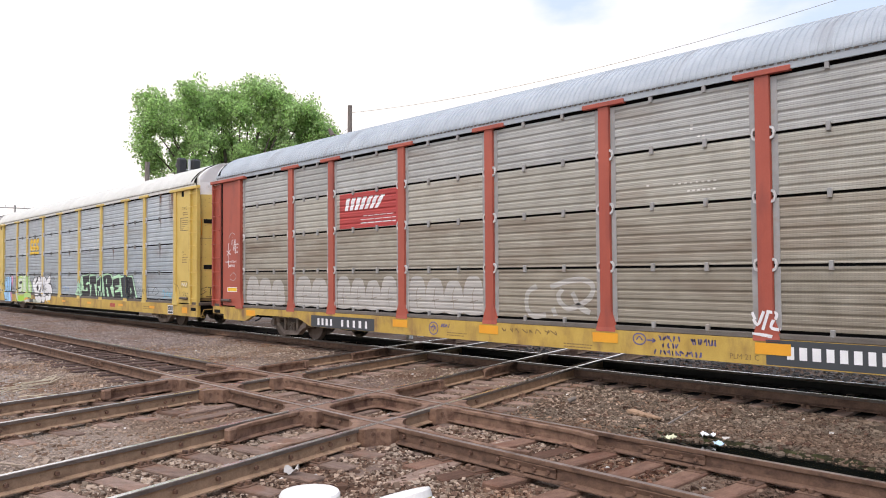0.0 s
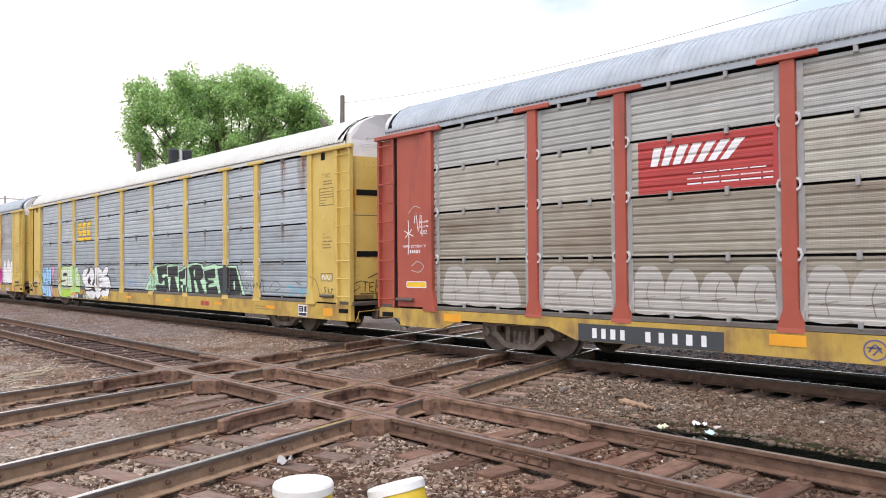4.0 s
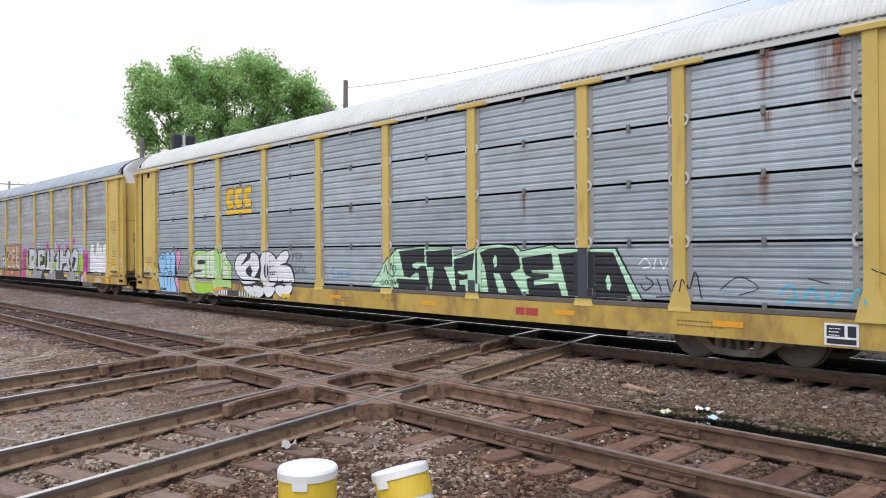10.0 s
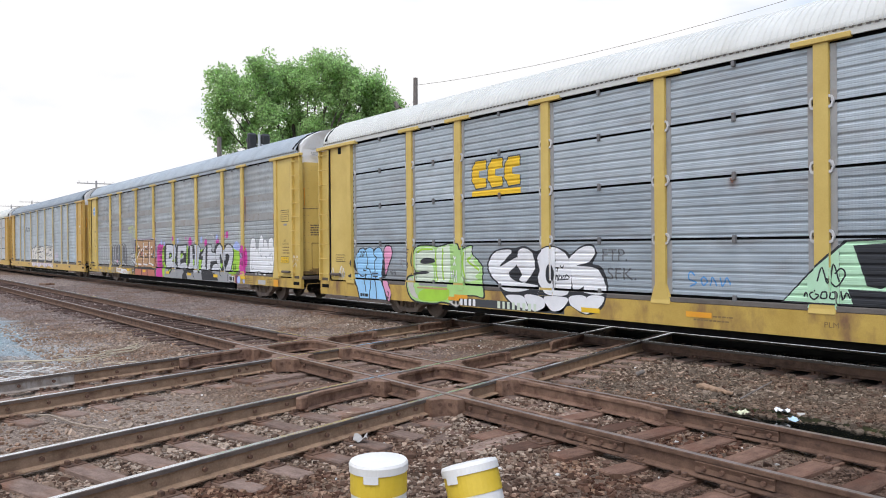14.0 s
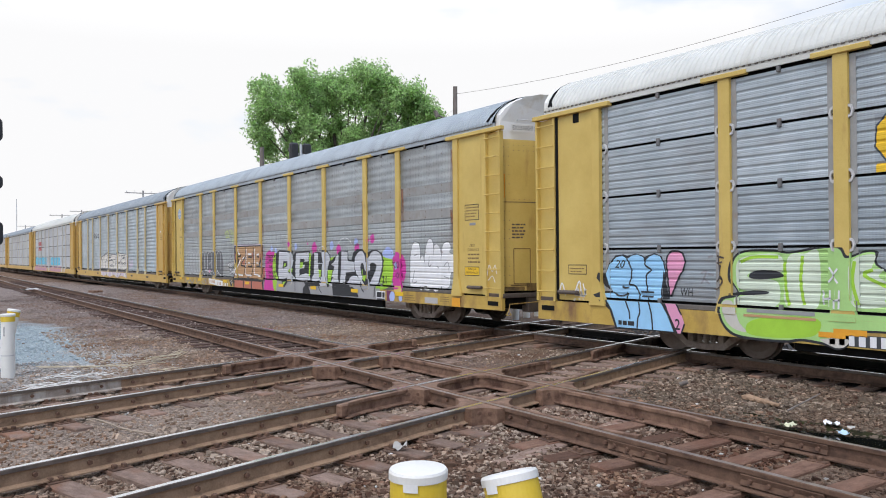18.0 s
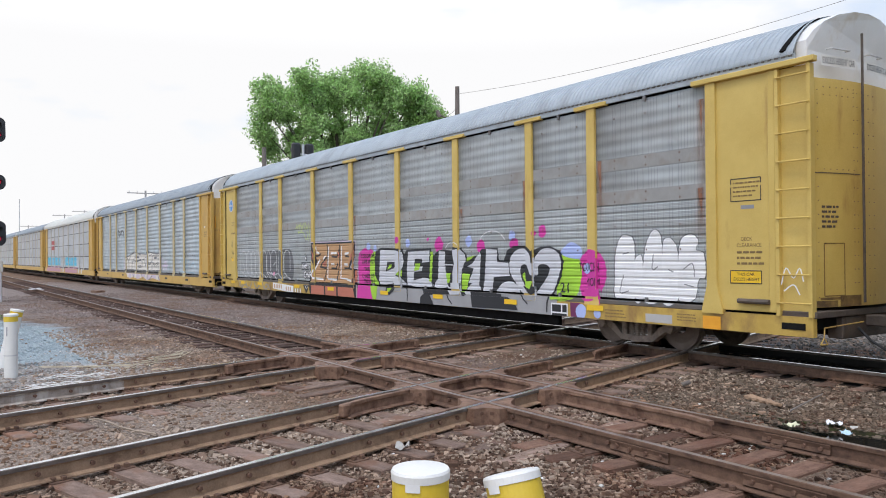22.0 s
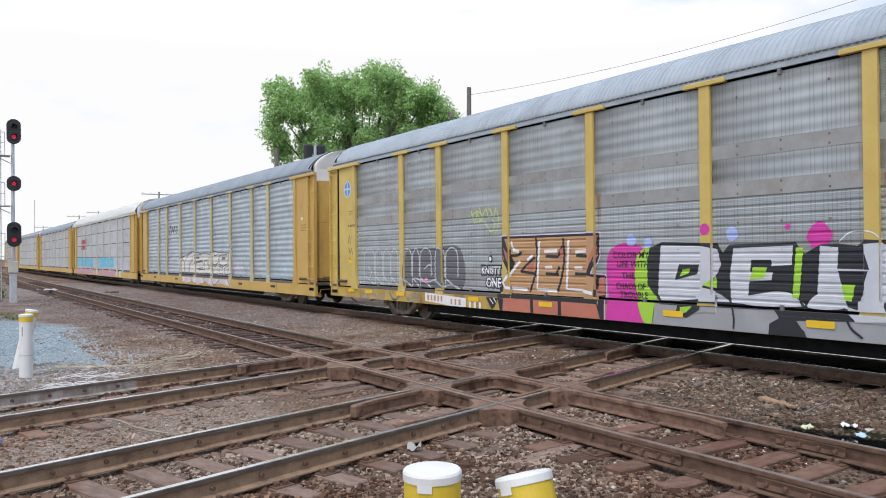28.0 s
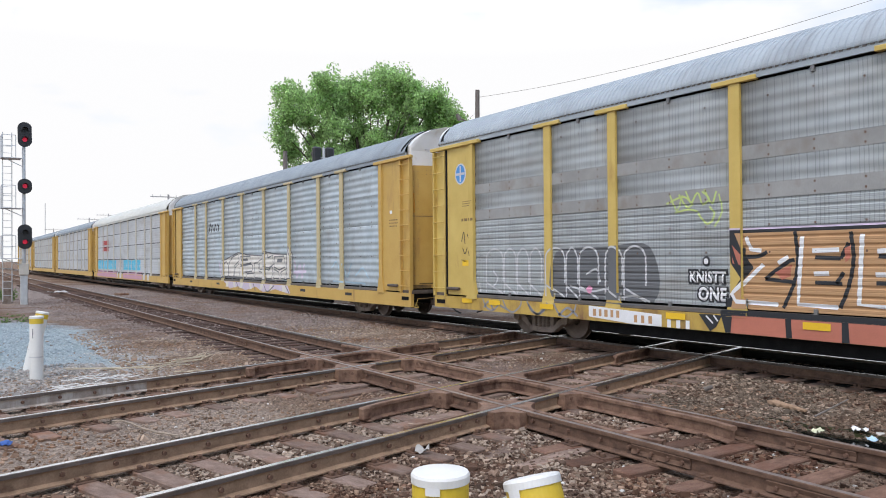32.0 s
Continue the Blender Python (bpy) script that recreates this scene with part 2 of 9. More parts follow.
HEADSIDE = surf("dark_head_side", (0.085, 0.070, 0.060), (0.175, 0.145, 0.125), 5, 0.55, 0.2, bump=0.08, stain=(0.15, 0.095, 0.065), stain_at=(0.55, 0.75), stain_scale=3, spec=0.3)
CHALKRAIL = surf("lime_streaked_rail", (0.22, 0.175, 0.14), (0.40, 0.345, 0.295), 7, 0.85, 0.0, bump=0.3, stain=(0.52, 0.48, 0.43), stain_at=(0.50, 0.72), stain_scale=5, stain_stretch=(1, 1, 0.3), spec=0.2)
CAST = surf("manganese_casting", (0.154, 0.090, 0.060), (0.288, 0.177, 0.121), 9, 0.65, 0.15, bump=0.4, stain=(0.088, 0.046, 0.032), stain_at=(0.48, 0.66), stain_scale=5, spec=0.25)
DARKTIE = surf("dark_creosoted_timber", (0.055, 0.036, 0.03), (0.115, 0.078, 0.063), 5, 0.95, bump=0.5, fine=40, stretch=(3, 1, 3), stain=(0.13, 0.07, 0.05), stain_at=(0.55, 0.78), stain_scale=2, piece=0.3, spec=0.1)
TIE = surf("creosoted_timber", (0.142, 0.098, 0.076), (0.272, 0.195, 0.155), 5, 0.95, bump=0.5, fine=40, stretch=(3, 1, 3), stain=(0.227, 0.115, 0.071), stain_at=(0.5, 0.75), stain_scale=2, piece=0.3, spec=0.1)
STONE = surf("ballast_stone", (0.052, 0.032, 0.023), (0.144, 0.097, 0.071), 3, 0.95, bump=0.3, fine=80, island=0.45, world=True, stain=(0.088, 0.044, 0.029), stain_at=(0.48, 0.64), stain_scale=0.55, spec=0.05)
DUSTSTONE = surf("dusty_ballast_stone", (0.232, 0.176, 0.131), (0.435, 0.345, 0.265), 3, 0.95, bump=0.3, fine=80, island=0.36, world=True, stain=(0.220, 0.132, 0.084), stain_at=(0.46, 0.62), stain_scale=0.55, spec=0.1)
MIDTIE = surf("brown_creosoted_timber", (0.098, 0.057, 0.041), (0.206, 0.124, 0.088), 5, 0.95, bump=0.5, fine=40, stretch=(3, 1, 3), stain=(0.144, 0.069, 0.046), stain_at=(0.5, 0.75), stain_scale=2, piece=0.3, spec=0.1)
DARKRUST = surf("dark_rusty_rail", (0.095, 0.055, 0.038), (0.183, 0.111, 0.075), 7, 0.85, 0.0, bump=0.35, stain=(0.052, 0.032, 0.025), stain_at=(0.52, 0.72), stain_scale=3.5, stain_stretch=(1, 1, 2), spec=0.2)
BOLT = surf("dark_rusty_bolt", (0.10, 0.055, 0.038), (0.19, 0.112, 0.078), 9, 0.85, bump=0.3, spec=0.2)
PVC = surf("white_plastic", (0.66, 0.645, 0.60), (0.76, 0.745, 0.705), 3, 0.4, bump=0.02)
PVCYELLOW = surf("yellow_band_paint", (0.62, 0.42, 0.03), (0.70, 0.50, 0.05), 3, 0.4, bump=0.02)
BLACK = surf("black_paint", (0.012, 0.012, 0.014), (0.028, 0.028, 0.03), 4, 0.45, bump=0.03)
MAST = surf("aluminium_mast", (0.48, 0.49, 0.50), (0.62, 0.63, 0.64), 3, 0.4, 0.5, bump=0.02)
POLE = surf("weathered_pole", (0.12, 0.10, 0.085), (0.22, 0.19, 0.17), 4, 0.9, bump=0.3, stretch=(4, 4, 0.5))
LENS = glow("red_lens", (0.75, 0.03, 0.08), 0.45)
PALECASE = surf("pale_tan_case", (0.50, 0.46, 0.39), (0.60, 0.56, 0.49), 3, 0.6, bump=0.03)
ORANGE = surf("orange_sticker", (0.72, 0.30, 0.02), (0.80, 0.38, 0.03), 3, 0.5, bump=0)
SILL = surf("weathered_yellow_sill", (0.42, 0.270, 0.050), (0.56, 0.380, 0.088), 1.8, 0.6, bump=0.06, stain=(0.20, 0.105, 0.05), stain_at=(0.48, 0.72), stain_scale=2.2, stain_stretch=(1.0, 1, 0.5))
EDGE = surf("worn_zinc_edge", (0.255, 0.255, 0.245), (0.36, 0.358, 0.345), 3.0, 0.55, 0.1, bump=0.04, stain=(0.29, 0.235, 0.185), stain_at=(0.54, 0.74), stain_scale=3.5)
MIDZINC = surf("dull_zinc", (0.13, 0.13, 0.13), (0.20, 0.20, 0.195), 5, 0.6, 0.1, bump=0.05, stain=(0.20, 0.11, 0.07), stain_at=(0.55, 0.75), stain_scale=6)
PALEZINC = surf("faded_stencil_grey", (0.42, 0.42, 0.41), (0.52, 0.52, 0.51), 5, 0.6, bump=0)


# ---- mesh helpers ----
def box(bm, x0, x1, y0, y1, z0, z1, bevel=0.0):
    r = bmesh.ops.create_cube(bm, size=1.0, matrix=Matrix.Translation(((x0 + x1) / 2, (y0 + y1) / 2, (z0 + z1) / 2)) @ Matrix.Diagonal((abs(x1 - x0), abs(y1 - y0), abs(z1 - z0), 1)))
    if bevel:
        es = list({e for v in r["verts"] for e in v.link_edges})
        bmesh.ops.bevel(bm, geom=es, offset=bevel, segments=1, affect="EDGES", profile=0.5)


def tube(bm, a, b, r1, r2=None, seg=10, caps=True):
    a, b = Vector(a), Vector(b)
    d = b - a
    m = Matrix.Translation((a + b) / 2) @ d.to_track_quat("Z", "Y").to_matrix().to_4x4()
    bmesh.ops.create_cone(bm, cap_ends=caps, segments=seg, radius1=r1, radius2=r1 if r2 is None else r2, depth=d.length, matrix=m)


def loft(bm, rings, closed=True, caps=True):
    """Skins rings of points; each ring has the same number of points."""
    vs = [[bm.verts.new(p) for p in ring] for ring in rings]
    k = len(vs[0])
    for a, b in zip(vs, vs[1:]):
        for i in range(k if closed else k - 1):
            j = (i + 1) % k
            bm.faces.new((a[i], a[j], b[j], b[i]))
    if caps and closed:
        bm.faces.new(vs[0][::-1])
        bm.faces.new(vs[-1])
    return vs


def mesh_of(name, bm, *mats, smooth=False):
    bmesh.ops.recalc_face_normals(bm, faces=bm.faces[:])
    me = bpy.data.meshes.new(name)
    bm.to_mesh(me)
    bm.free()
    for m in mats:
        me.materials.append(m)
    if smooth:
        for p in me.polygons:
            p.use_smooth = True
    return me


def put(name, me, parent=None, m=None, label=""):
    ob = new(name, me)
    if parent:
        ob.parent = parent
    if m is not None:
        ob.matrix_basis = m
    if label:
        ob["label"] = label
    return ob


def part(name, bm, material, parent, label="", m=None, smooth=False):
    return put(name, mesh_of(name, bm, material, smooth=smooth), parent, m, label)


def thing(name, m, label, category, group="", kind=""):
    ob = new(name)
    ob.empty_display_size = 0.2
    ob.matrix_basis = m
    return tagged(ob, label, category, group, kind)


# ---- the ground ----
BED = -0.232         # the ballast's mean height; rail heads are at 0


def ground_material():
    """Brown, rust-dusted dirt with fine gravel, going over to grey gravel beside the signal and beside the train."""
    m = surf("dirt_and_gravel", (0.170, 0.120, 0.086), (0.345, 0.258, 0.188), 1.6, 0.95, bump=1.0, fine=26, world=True, stain=(0.15, 0.086, 0.056), stain_at=(0.40, 0.60), stain_scale=0.4, spec=0.1)
    n, l = m.node_tree.nodes, m.node_tree.links
    b = n["Principled BSDF"]
    base = b.inputs["Base Color"].links[0].from_socket
    pos = n.new("ShaderNodeNewGeometry").outputs["Position"]
    wob = n.new("ShaderNodeTexNoise")
    wob.inputs["Scale"].default_value, wob.inputs["Detail"].default_value = 0.9, 5
    l.new(pos, wob.inputs["Vector"])
    cell = n.new("ShaderNodeTexVoronoi")
    cell.inputs["Scale"].default_value = 24
    l.new(pos, cell.inputs["Vector"])

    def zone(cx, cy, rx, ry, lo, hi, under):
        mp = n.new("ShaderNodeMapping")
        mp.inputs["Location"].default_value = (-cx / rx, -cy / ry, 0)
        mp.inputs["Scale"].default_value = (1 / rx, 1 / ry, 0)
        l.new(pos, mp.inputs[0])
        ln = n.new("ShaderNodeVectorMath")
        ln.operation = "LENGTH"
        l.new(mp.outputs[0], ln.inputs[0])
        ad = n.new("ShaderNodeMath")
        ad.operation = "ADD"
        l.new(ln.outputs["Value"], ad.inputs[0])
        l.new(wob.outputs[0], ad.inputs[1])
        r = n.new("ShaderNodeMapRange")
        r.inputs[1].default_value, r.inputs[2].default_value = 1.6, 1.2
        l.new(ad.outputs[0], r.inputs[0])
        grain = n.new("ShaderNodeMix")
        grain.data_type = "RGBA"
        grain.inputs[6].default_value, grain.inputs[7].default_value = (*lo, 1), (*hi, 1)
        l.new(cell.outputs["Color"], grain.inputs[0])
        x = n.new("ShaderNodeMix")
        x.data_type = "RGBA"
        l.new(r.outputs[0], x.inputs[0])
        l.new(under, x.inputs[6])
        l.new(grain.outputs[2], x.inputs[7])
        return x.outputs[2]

    col = zone(-46, -5.2, 34, 5.5, (0.20, 0.158, 0.138), (0.32, 0.263, 0.231), base)
    col = zone(-17.5, -10.7, 6.5, 2.3, (0.34, 0.305, 0.270), (0.49, 0.445, 0.40), col)
    col = zone(-11.5, -11.3, 3.6, 3.2, (0.225, 0.172, 0.132), (0.385, 0.305, 0.242), col)
    col = zone(-22.0, -11.2, 8.5, 2.5, (0.29, 0.345, 0.357), (0.38, 0.438, 0.45), col)
    col = zone(0, -2.8, 5.5, 1.6, (0.085, 0.056, 0.040), (0.175, 0.122, 0.092), col)
    col = zone(2.8, -7.2, 7.5, 4.2, (0.048, 0.031, 0.024), (0.10, 0.066, 0.052), col)
    # near-black under the train: its shade, with oil, put into the ground colour
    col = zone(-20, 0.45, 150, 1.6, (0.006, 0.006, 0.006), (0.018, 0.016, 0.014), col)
    col = zone(-40, 13, 200, 9, (0.11, 0.105, 0.098), (0.25, 0.245, 0.235), col)
    col = zone(-34, -5.99, 23, 1.5, (0.085, 0.060, 0.050), (0.165, 0.120, 0.098), col)
    # grit: small stones of their own shade, and their relief
    for size, depth, low, high in ((38.0, 0.022, 0.62, 1.30), (95.0, 0.010, 0.75, 1.22)):
        grit, shade, tone = n.new("ShaderNodeTexVoronoi"), n.new("ShaderNodeMapRange"), n.new("ShaderNodeHueSaturation")
        grit.inputs["Scale"].default_value = size
        l.new(pos, grit.inputs["Vector"])
        pick = n.new("ShaderNodeSeparateColor")
        l.new(grit.outputs["Color"], pick.inputs[0])
        shade.inputs[3].default_value, shade.inputs[4].default_value = low, high
        l.new(pick.outputs[0], shade.inputs[0])
        l.new(shade.outputs[0], tone.inputs["Value"])
        l.new(col, tone.inputs["Color"])
        col = tone.outputs[0]
        relief = n.new("ShaderNodeBump")
        relief.invert = True
        relief.inputs["Strength"].default_value, relief.inputs["Distance"].default_value = 0.9, depth
        l.new(grit.outputs["Distance"], relief.inputs["Height"])
        l.new(b.inputs["Normal"].links[0].from_socket, relief.inputs["Normal"])
        l.new(relief.outputs[0], b.inputs["Normal"])
    l.new(col, b.inputs["Base Color"])
    return m


def puddle_line(x):
    """Where the wet hollow beside the side track runs, and how wide it is."""
    t = (x + 5.9) / 7.6
    return -3.92 - 0.38 * t + 0.06 * noise.noise((x * 2, 0, 0)), 0.36 * min(1, max(0, 5 * t)) * min(1, max(0, 6 * (1 - t)))


def bed(x, y):
    """The height of the ballast bed."""
    z = BED + 0.02 * noise.noise((x * 0.5, y * 0.5, 0)) + 0.022 * noise.noise((x * 1.7, y * 1.7, 3))
    if -6 < x < 1.8 and -5.1 < y < -3.4:
        c, w = puddle_line(x)
        z -= 0.085 * max(0, min(1, 1.6 - abs(y - c + 0.12) / max(w, 0.05)))
    return z


def ground():
    m = ground_material()
    xs = sorted({-3000, -1500, -800, -400, -250, -160, *range(-120, -40, 8), *[x * 0.25 for x in range(-160, 33)], *range(10, 40, 6), 80, 200, 600, 1500, 3000})
    ys = sorted({-3000, -1200, -500, -200, -90, -50, -30, -22, -18, *[y * 0.25 for y in range(-60, 25)], *[-5.0 + y * 0.1 for y in range(17)], 8, 12, 18, 30, 60, 120, 300, 800, 2000, 3000})
    bm = bmesh.new()

    def height(x, y):
        if abs(x) > 60 or abs(y) > 20:
            return -0.30
        return bed(x, y) - 0.05 * min(1, max(0, abs(y) - 14) / 10)
    grid = [[bm.verts.new((x, y, height(x, y))) for y in ys] for x in xs]
    for a, b in zip(grid, grid[1:]):
        for i in range(len(ys) - 1):
            bm.faces.new((a[i], b[i], b[i + 1], a[i + 1]))
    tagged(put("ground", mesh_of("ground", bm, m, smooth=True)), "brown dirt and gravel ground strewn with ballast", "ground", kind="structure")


ground()

# ---- rails ----
RAIL = [(-0.075, -0.18), (0.075, -0.18), (0.075, -0.168), (0.012, -0.15), (0.010, -0.05), (0.036, -0.04), (0.036, -0.006), (0.030, 0.0), (-0.030, 0.0), (-0.036, -0.006), (-0.036, -0.04), (-0.010, -0.05), (-0.012, -0.15), (-0.075, -0.168)]
DR = -0.289          # slope of the crossing tracks: metres of x for each metre of y
XR = {1: -7.60, 2: -7.60 - 1.569, 3: -11.82, 4: -11.82 - 1.569}
YT = {"near": -6.73, "far": -5.25}


def rail(bm, pts):
    rings = []
    for i, p in enumerate(pts):
        a, b = Vector(pts[max(0, i - 1)]), Vector(pts[min(len(pts) - 1, i + 1)])
        d = (b - a).normalized()
        side = Vector((d.y, -d.x, 0)).normalized()
        rings.append([Vector(p) + side * u + Vector((0, 0, w)) for u, w in RAIL])
    vs = loft(bm, rings)
    for f in bm.faces:
        if all(v.co.z > pts[0][2] - 0.002 for v in f.verts) and len(f.verts) == 4:
            f.material_index = 1
        elif all(v.co.z > pts[0][2] - 0.041 for v in f.verts) and len(f.verts) == 4:
            f.material_index = 2


def rail_part(name, pts, parent, top=HEAD, label="", web=RUSTRAIL):
    bm = bmesh.new()
    rail(bm, pts)
    return put(name, mesh_of(name, bm, web, top, HEADSIDE if top is HEAD else web), parent, None, label)


def xr(k, y):
    return XR[k] + DR * (y + 6.5)


def tie_mesh(length, mat=TIE):
    bm = bmesh.new()
    box(bm, -0.11, 0.11, -length / 2, length / 2, -0.16, 0.0, 0.012)
    for v in bm.verts:
        v.co += 0.008 * noise.noise_vector(v.co * 3.0)
    return mesh_of("tie", bm, mat)


def plate_bm(bm):
    box(bm, -0.10, 0.10, -0.17, 0.17, 0.0, 0.014, 0.004)


def spike_bm(bm):
    box(bm, -0.022, 0.022, -0.026, 0.026, 0.0, 0.04, 0.006)


TIES = []


def lay_tie(parent, me, m, rails=(), plates=False):
    """One tie; rails: how far along it the rails cross, for tie plates and spikes."""
    tie = put("tie", me, parent, m)
    TIES.append(m.inverted())
    if plates:
        for y in rails:
            put("tie_plate", cached(("tie_plate",), plate_bm, DARKRUST), tie, pose(0, y, 0.0))
            for dx, dy in ((0.055, 0.10), (-0.055, -0.10), (0.03, -0.12)):
                put("spike", cached(("spike",), spike_bm, DARKRUST), tie, pose(dx, y + dy, 0.012))


MESHES = {}


def cached(key, make, *mats, smooth=False):
    if key not in MESHES:
        bm = bmesh.new()
        make(bm)
        MESHES[key] = mesh_of(key[0], bm, *mats, smooth=smooth)
    return MESHES[key]


def joint_bar_bm(bm):
    loft(bm, [[(x, 0.0, z0), (x, -0.03, z0 + 0.01), (x, -0.016, (z0 + z1) / 2), (x, -0.03, z1 - 0.01), (x, 0.0, z1)] for x, z0, z1 in ((-0.36, -0.15, -0.045), (0.36, -0.15, -0.045))])


def bolt_bm(bm):
    bmesh.ops.create_cone(bm, cap_ends=True, segments=6, radius1=0.024, radius2=0.022, depth=0.03, matrix=Matrix.Rotation(math.pi / 2, 4, "X"))


def joint(parent, x, y, turn, mat=RUSTRAIL):
    """A bolted joint bar on the rail's camera side."""
    bar = put("joint_bar", cached(("joint_bar", mat.name), joint_bar_bm, mat), parent, pose(x, y, 0, 0, 0, turn) @ Matrix.Translation((0, -0.014, 0)))
    for dx in (-0.27, -0.10, 0.10, 0.27):
        put("bolt", cached(("bolt",), bolt_bm, BOLT), bar, pose(dx, -0.03, -0.098))


def tracks():
    tie = tie_mesh(2.6)
    one = thing("main_track", pose(0, 0, 0), "railway track with rusty sides and worn rail heads under the train", "railway track", "tracks")
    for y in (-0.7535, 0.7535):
        # the far rail is coloured darker for grease and the train's shade
        rail_part("rail", [(-420, y, 0.0), (-120, y, 0), (-30, y, 0), (45, y, 0.0)], one, HEAD, "", DARKRUST if y < 0 else SHADEDRAIL)
    x = -60.0
    while x < 12:
        lay_tie(one, tie, pose(x + random.uniform(-0.03, 0.03), random.uniform(-0.05, 0.05), -0.196 + random.uniform(-0.012, 0.004), 0, 0, random.uniform(-1.5, 1.5)), (-0.7535,), -9 < x < 2)
        x += 0.53
    dark, brown = tie_mesh(2.6, DARKTIE), tie_mesh(2.6, MIDTIE)
    two = thing("side_track", pose(0, 0, 0), "rusty railway track with timber ties in brown ballast", "railway track", "tracks")
    for y in YT.values():
        rail_part("rail", [(-300, y + 1.2, 0.0), (-120, y + 0.4, 0), (-60, y, 0), (-14.0, y, 0.0)], two, DULLHEAD if y < -6 else HEAD, "", DARKRUST)
        rail_part("rail", [(-14.0, y, 0.0), (-6.0, y, 0.0), (45, y, 0.0)], two, DULLHEAD, "", DARKRUST)
    x = -75.0
    while x < 8:
        if not -14.3 < x < -6.6:
            lay_tie(two, brown if x > -8 else dark, pose(x + random.uniform(-0.04, 0.04), -5.99 + random.uniform(-0.1, 0.1), -0.196 + random.uniform(-0.015, 0.004), 0, 0, random.uniform(-2.5, 2.5)), (-0.74, 0.74), -8 < x < 1)
        x += 0.55
    for x, k in ((-3.6, "near"), (-1.9, "far"), (-5.1, "near"), (-4.4, "far"), (-17.5, "near"), (-21.0, "far"), (-0.4, "near")):
        joint(two, x, YT[k], 0, DARKRUST)
    turn = math.degrees(math.atan(-DR))
    for ks in ((1, 2), (3, 4)):
        t = thing("crossing_track", pose(0, 0, 0), "railway track crossing at grade with worn shiny rail heads", "railway track", "tracks")
        for k in ks:
            start = -9.9 if k == 4 else -40
            if k == 4:
                rail_part("rail", [(xr(k, -40), -40, -0.003), (xr(k, start), start, -0.003)], t, HEAD, "rail with chalky streaks on its web", CHALKRAIL)
            rail_part("rail", [(xr(k, start), start, -0.003), (xr(k, 0), 0, -0.003), (xr(k, 60), 60, -0.003)], t)
        y = -16.0
        while y < 6:
            if not (-7.3 < y < -4.7 or -1.3 < y < 1.3):
                cx = (xr(ks[0], y) + xr(ks[1], y)) / 2
                lay_tie(t, tie, pose(cx + random.uniform(-0.06, 0.06), y, -0.199 + random.uniform(-0.015, 0.004), 0, 0, 90 + turn + random.uniform(-3, 3)), (-0.7535, 0.7535), -12 < y < -3)
            y += 0.53
        for k, y in ((ks[0], -8.9), (ks[1], -9.6), (ks[0], -8.0), (ks[1], -8.1), (ks[0], -10.3), (ks[0], -3.2), (ks[1], -2.6)):
            joint(t, xr(k, y), y, 90 + turn + 180)
    # long timbers under the crossing
    long = tie_mesh(3.9)
    t = thing("crossing_timbers", pose(0, 0, 0), "long dark timbers under the rail crossing", "railway ties")
    for x in [-14.2 + 0.56 * i for i in range(15)]:
        put("timber", long, t, pose(x + random.uniform(-0.05, 0.05), -6.0 + random.uniform(-0.1, 0.1), -0.206 + random.uniform(-0.01, 0.003), 0, 0, 14 + random.uniform(-3, 3)))


tracks()


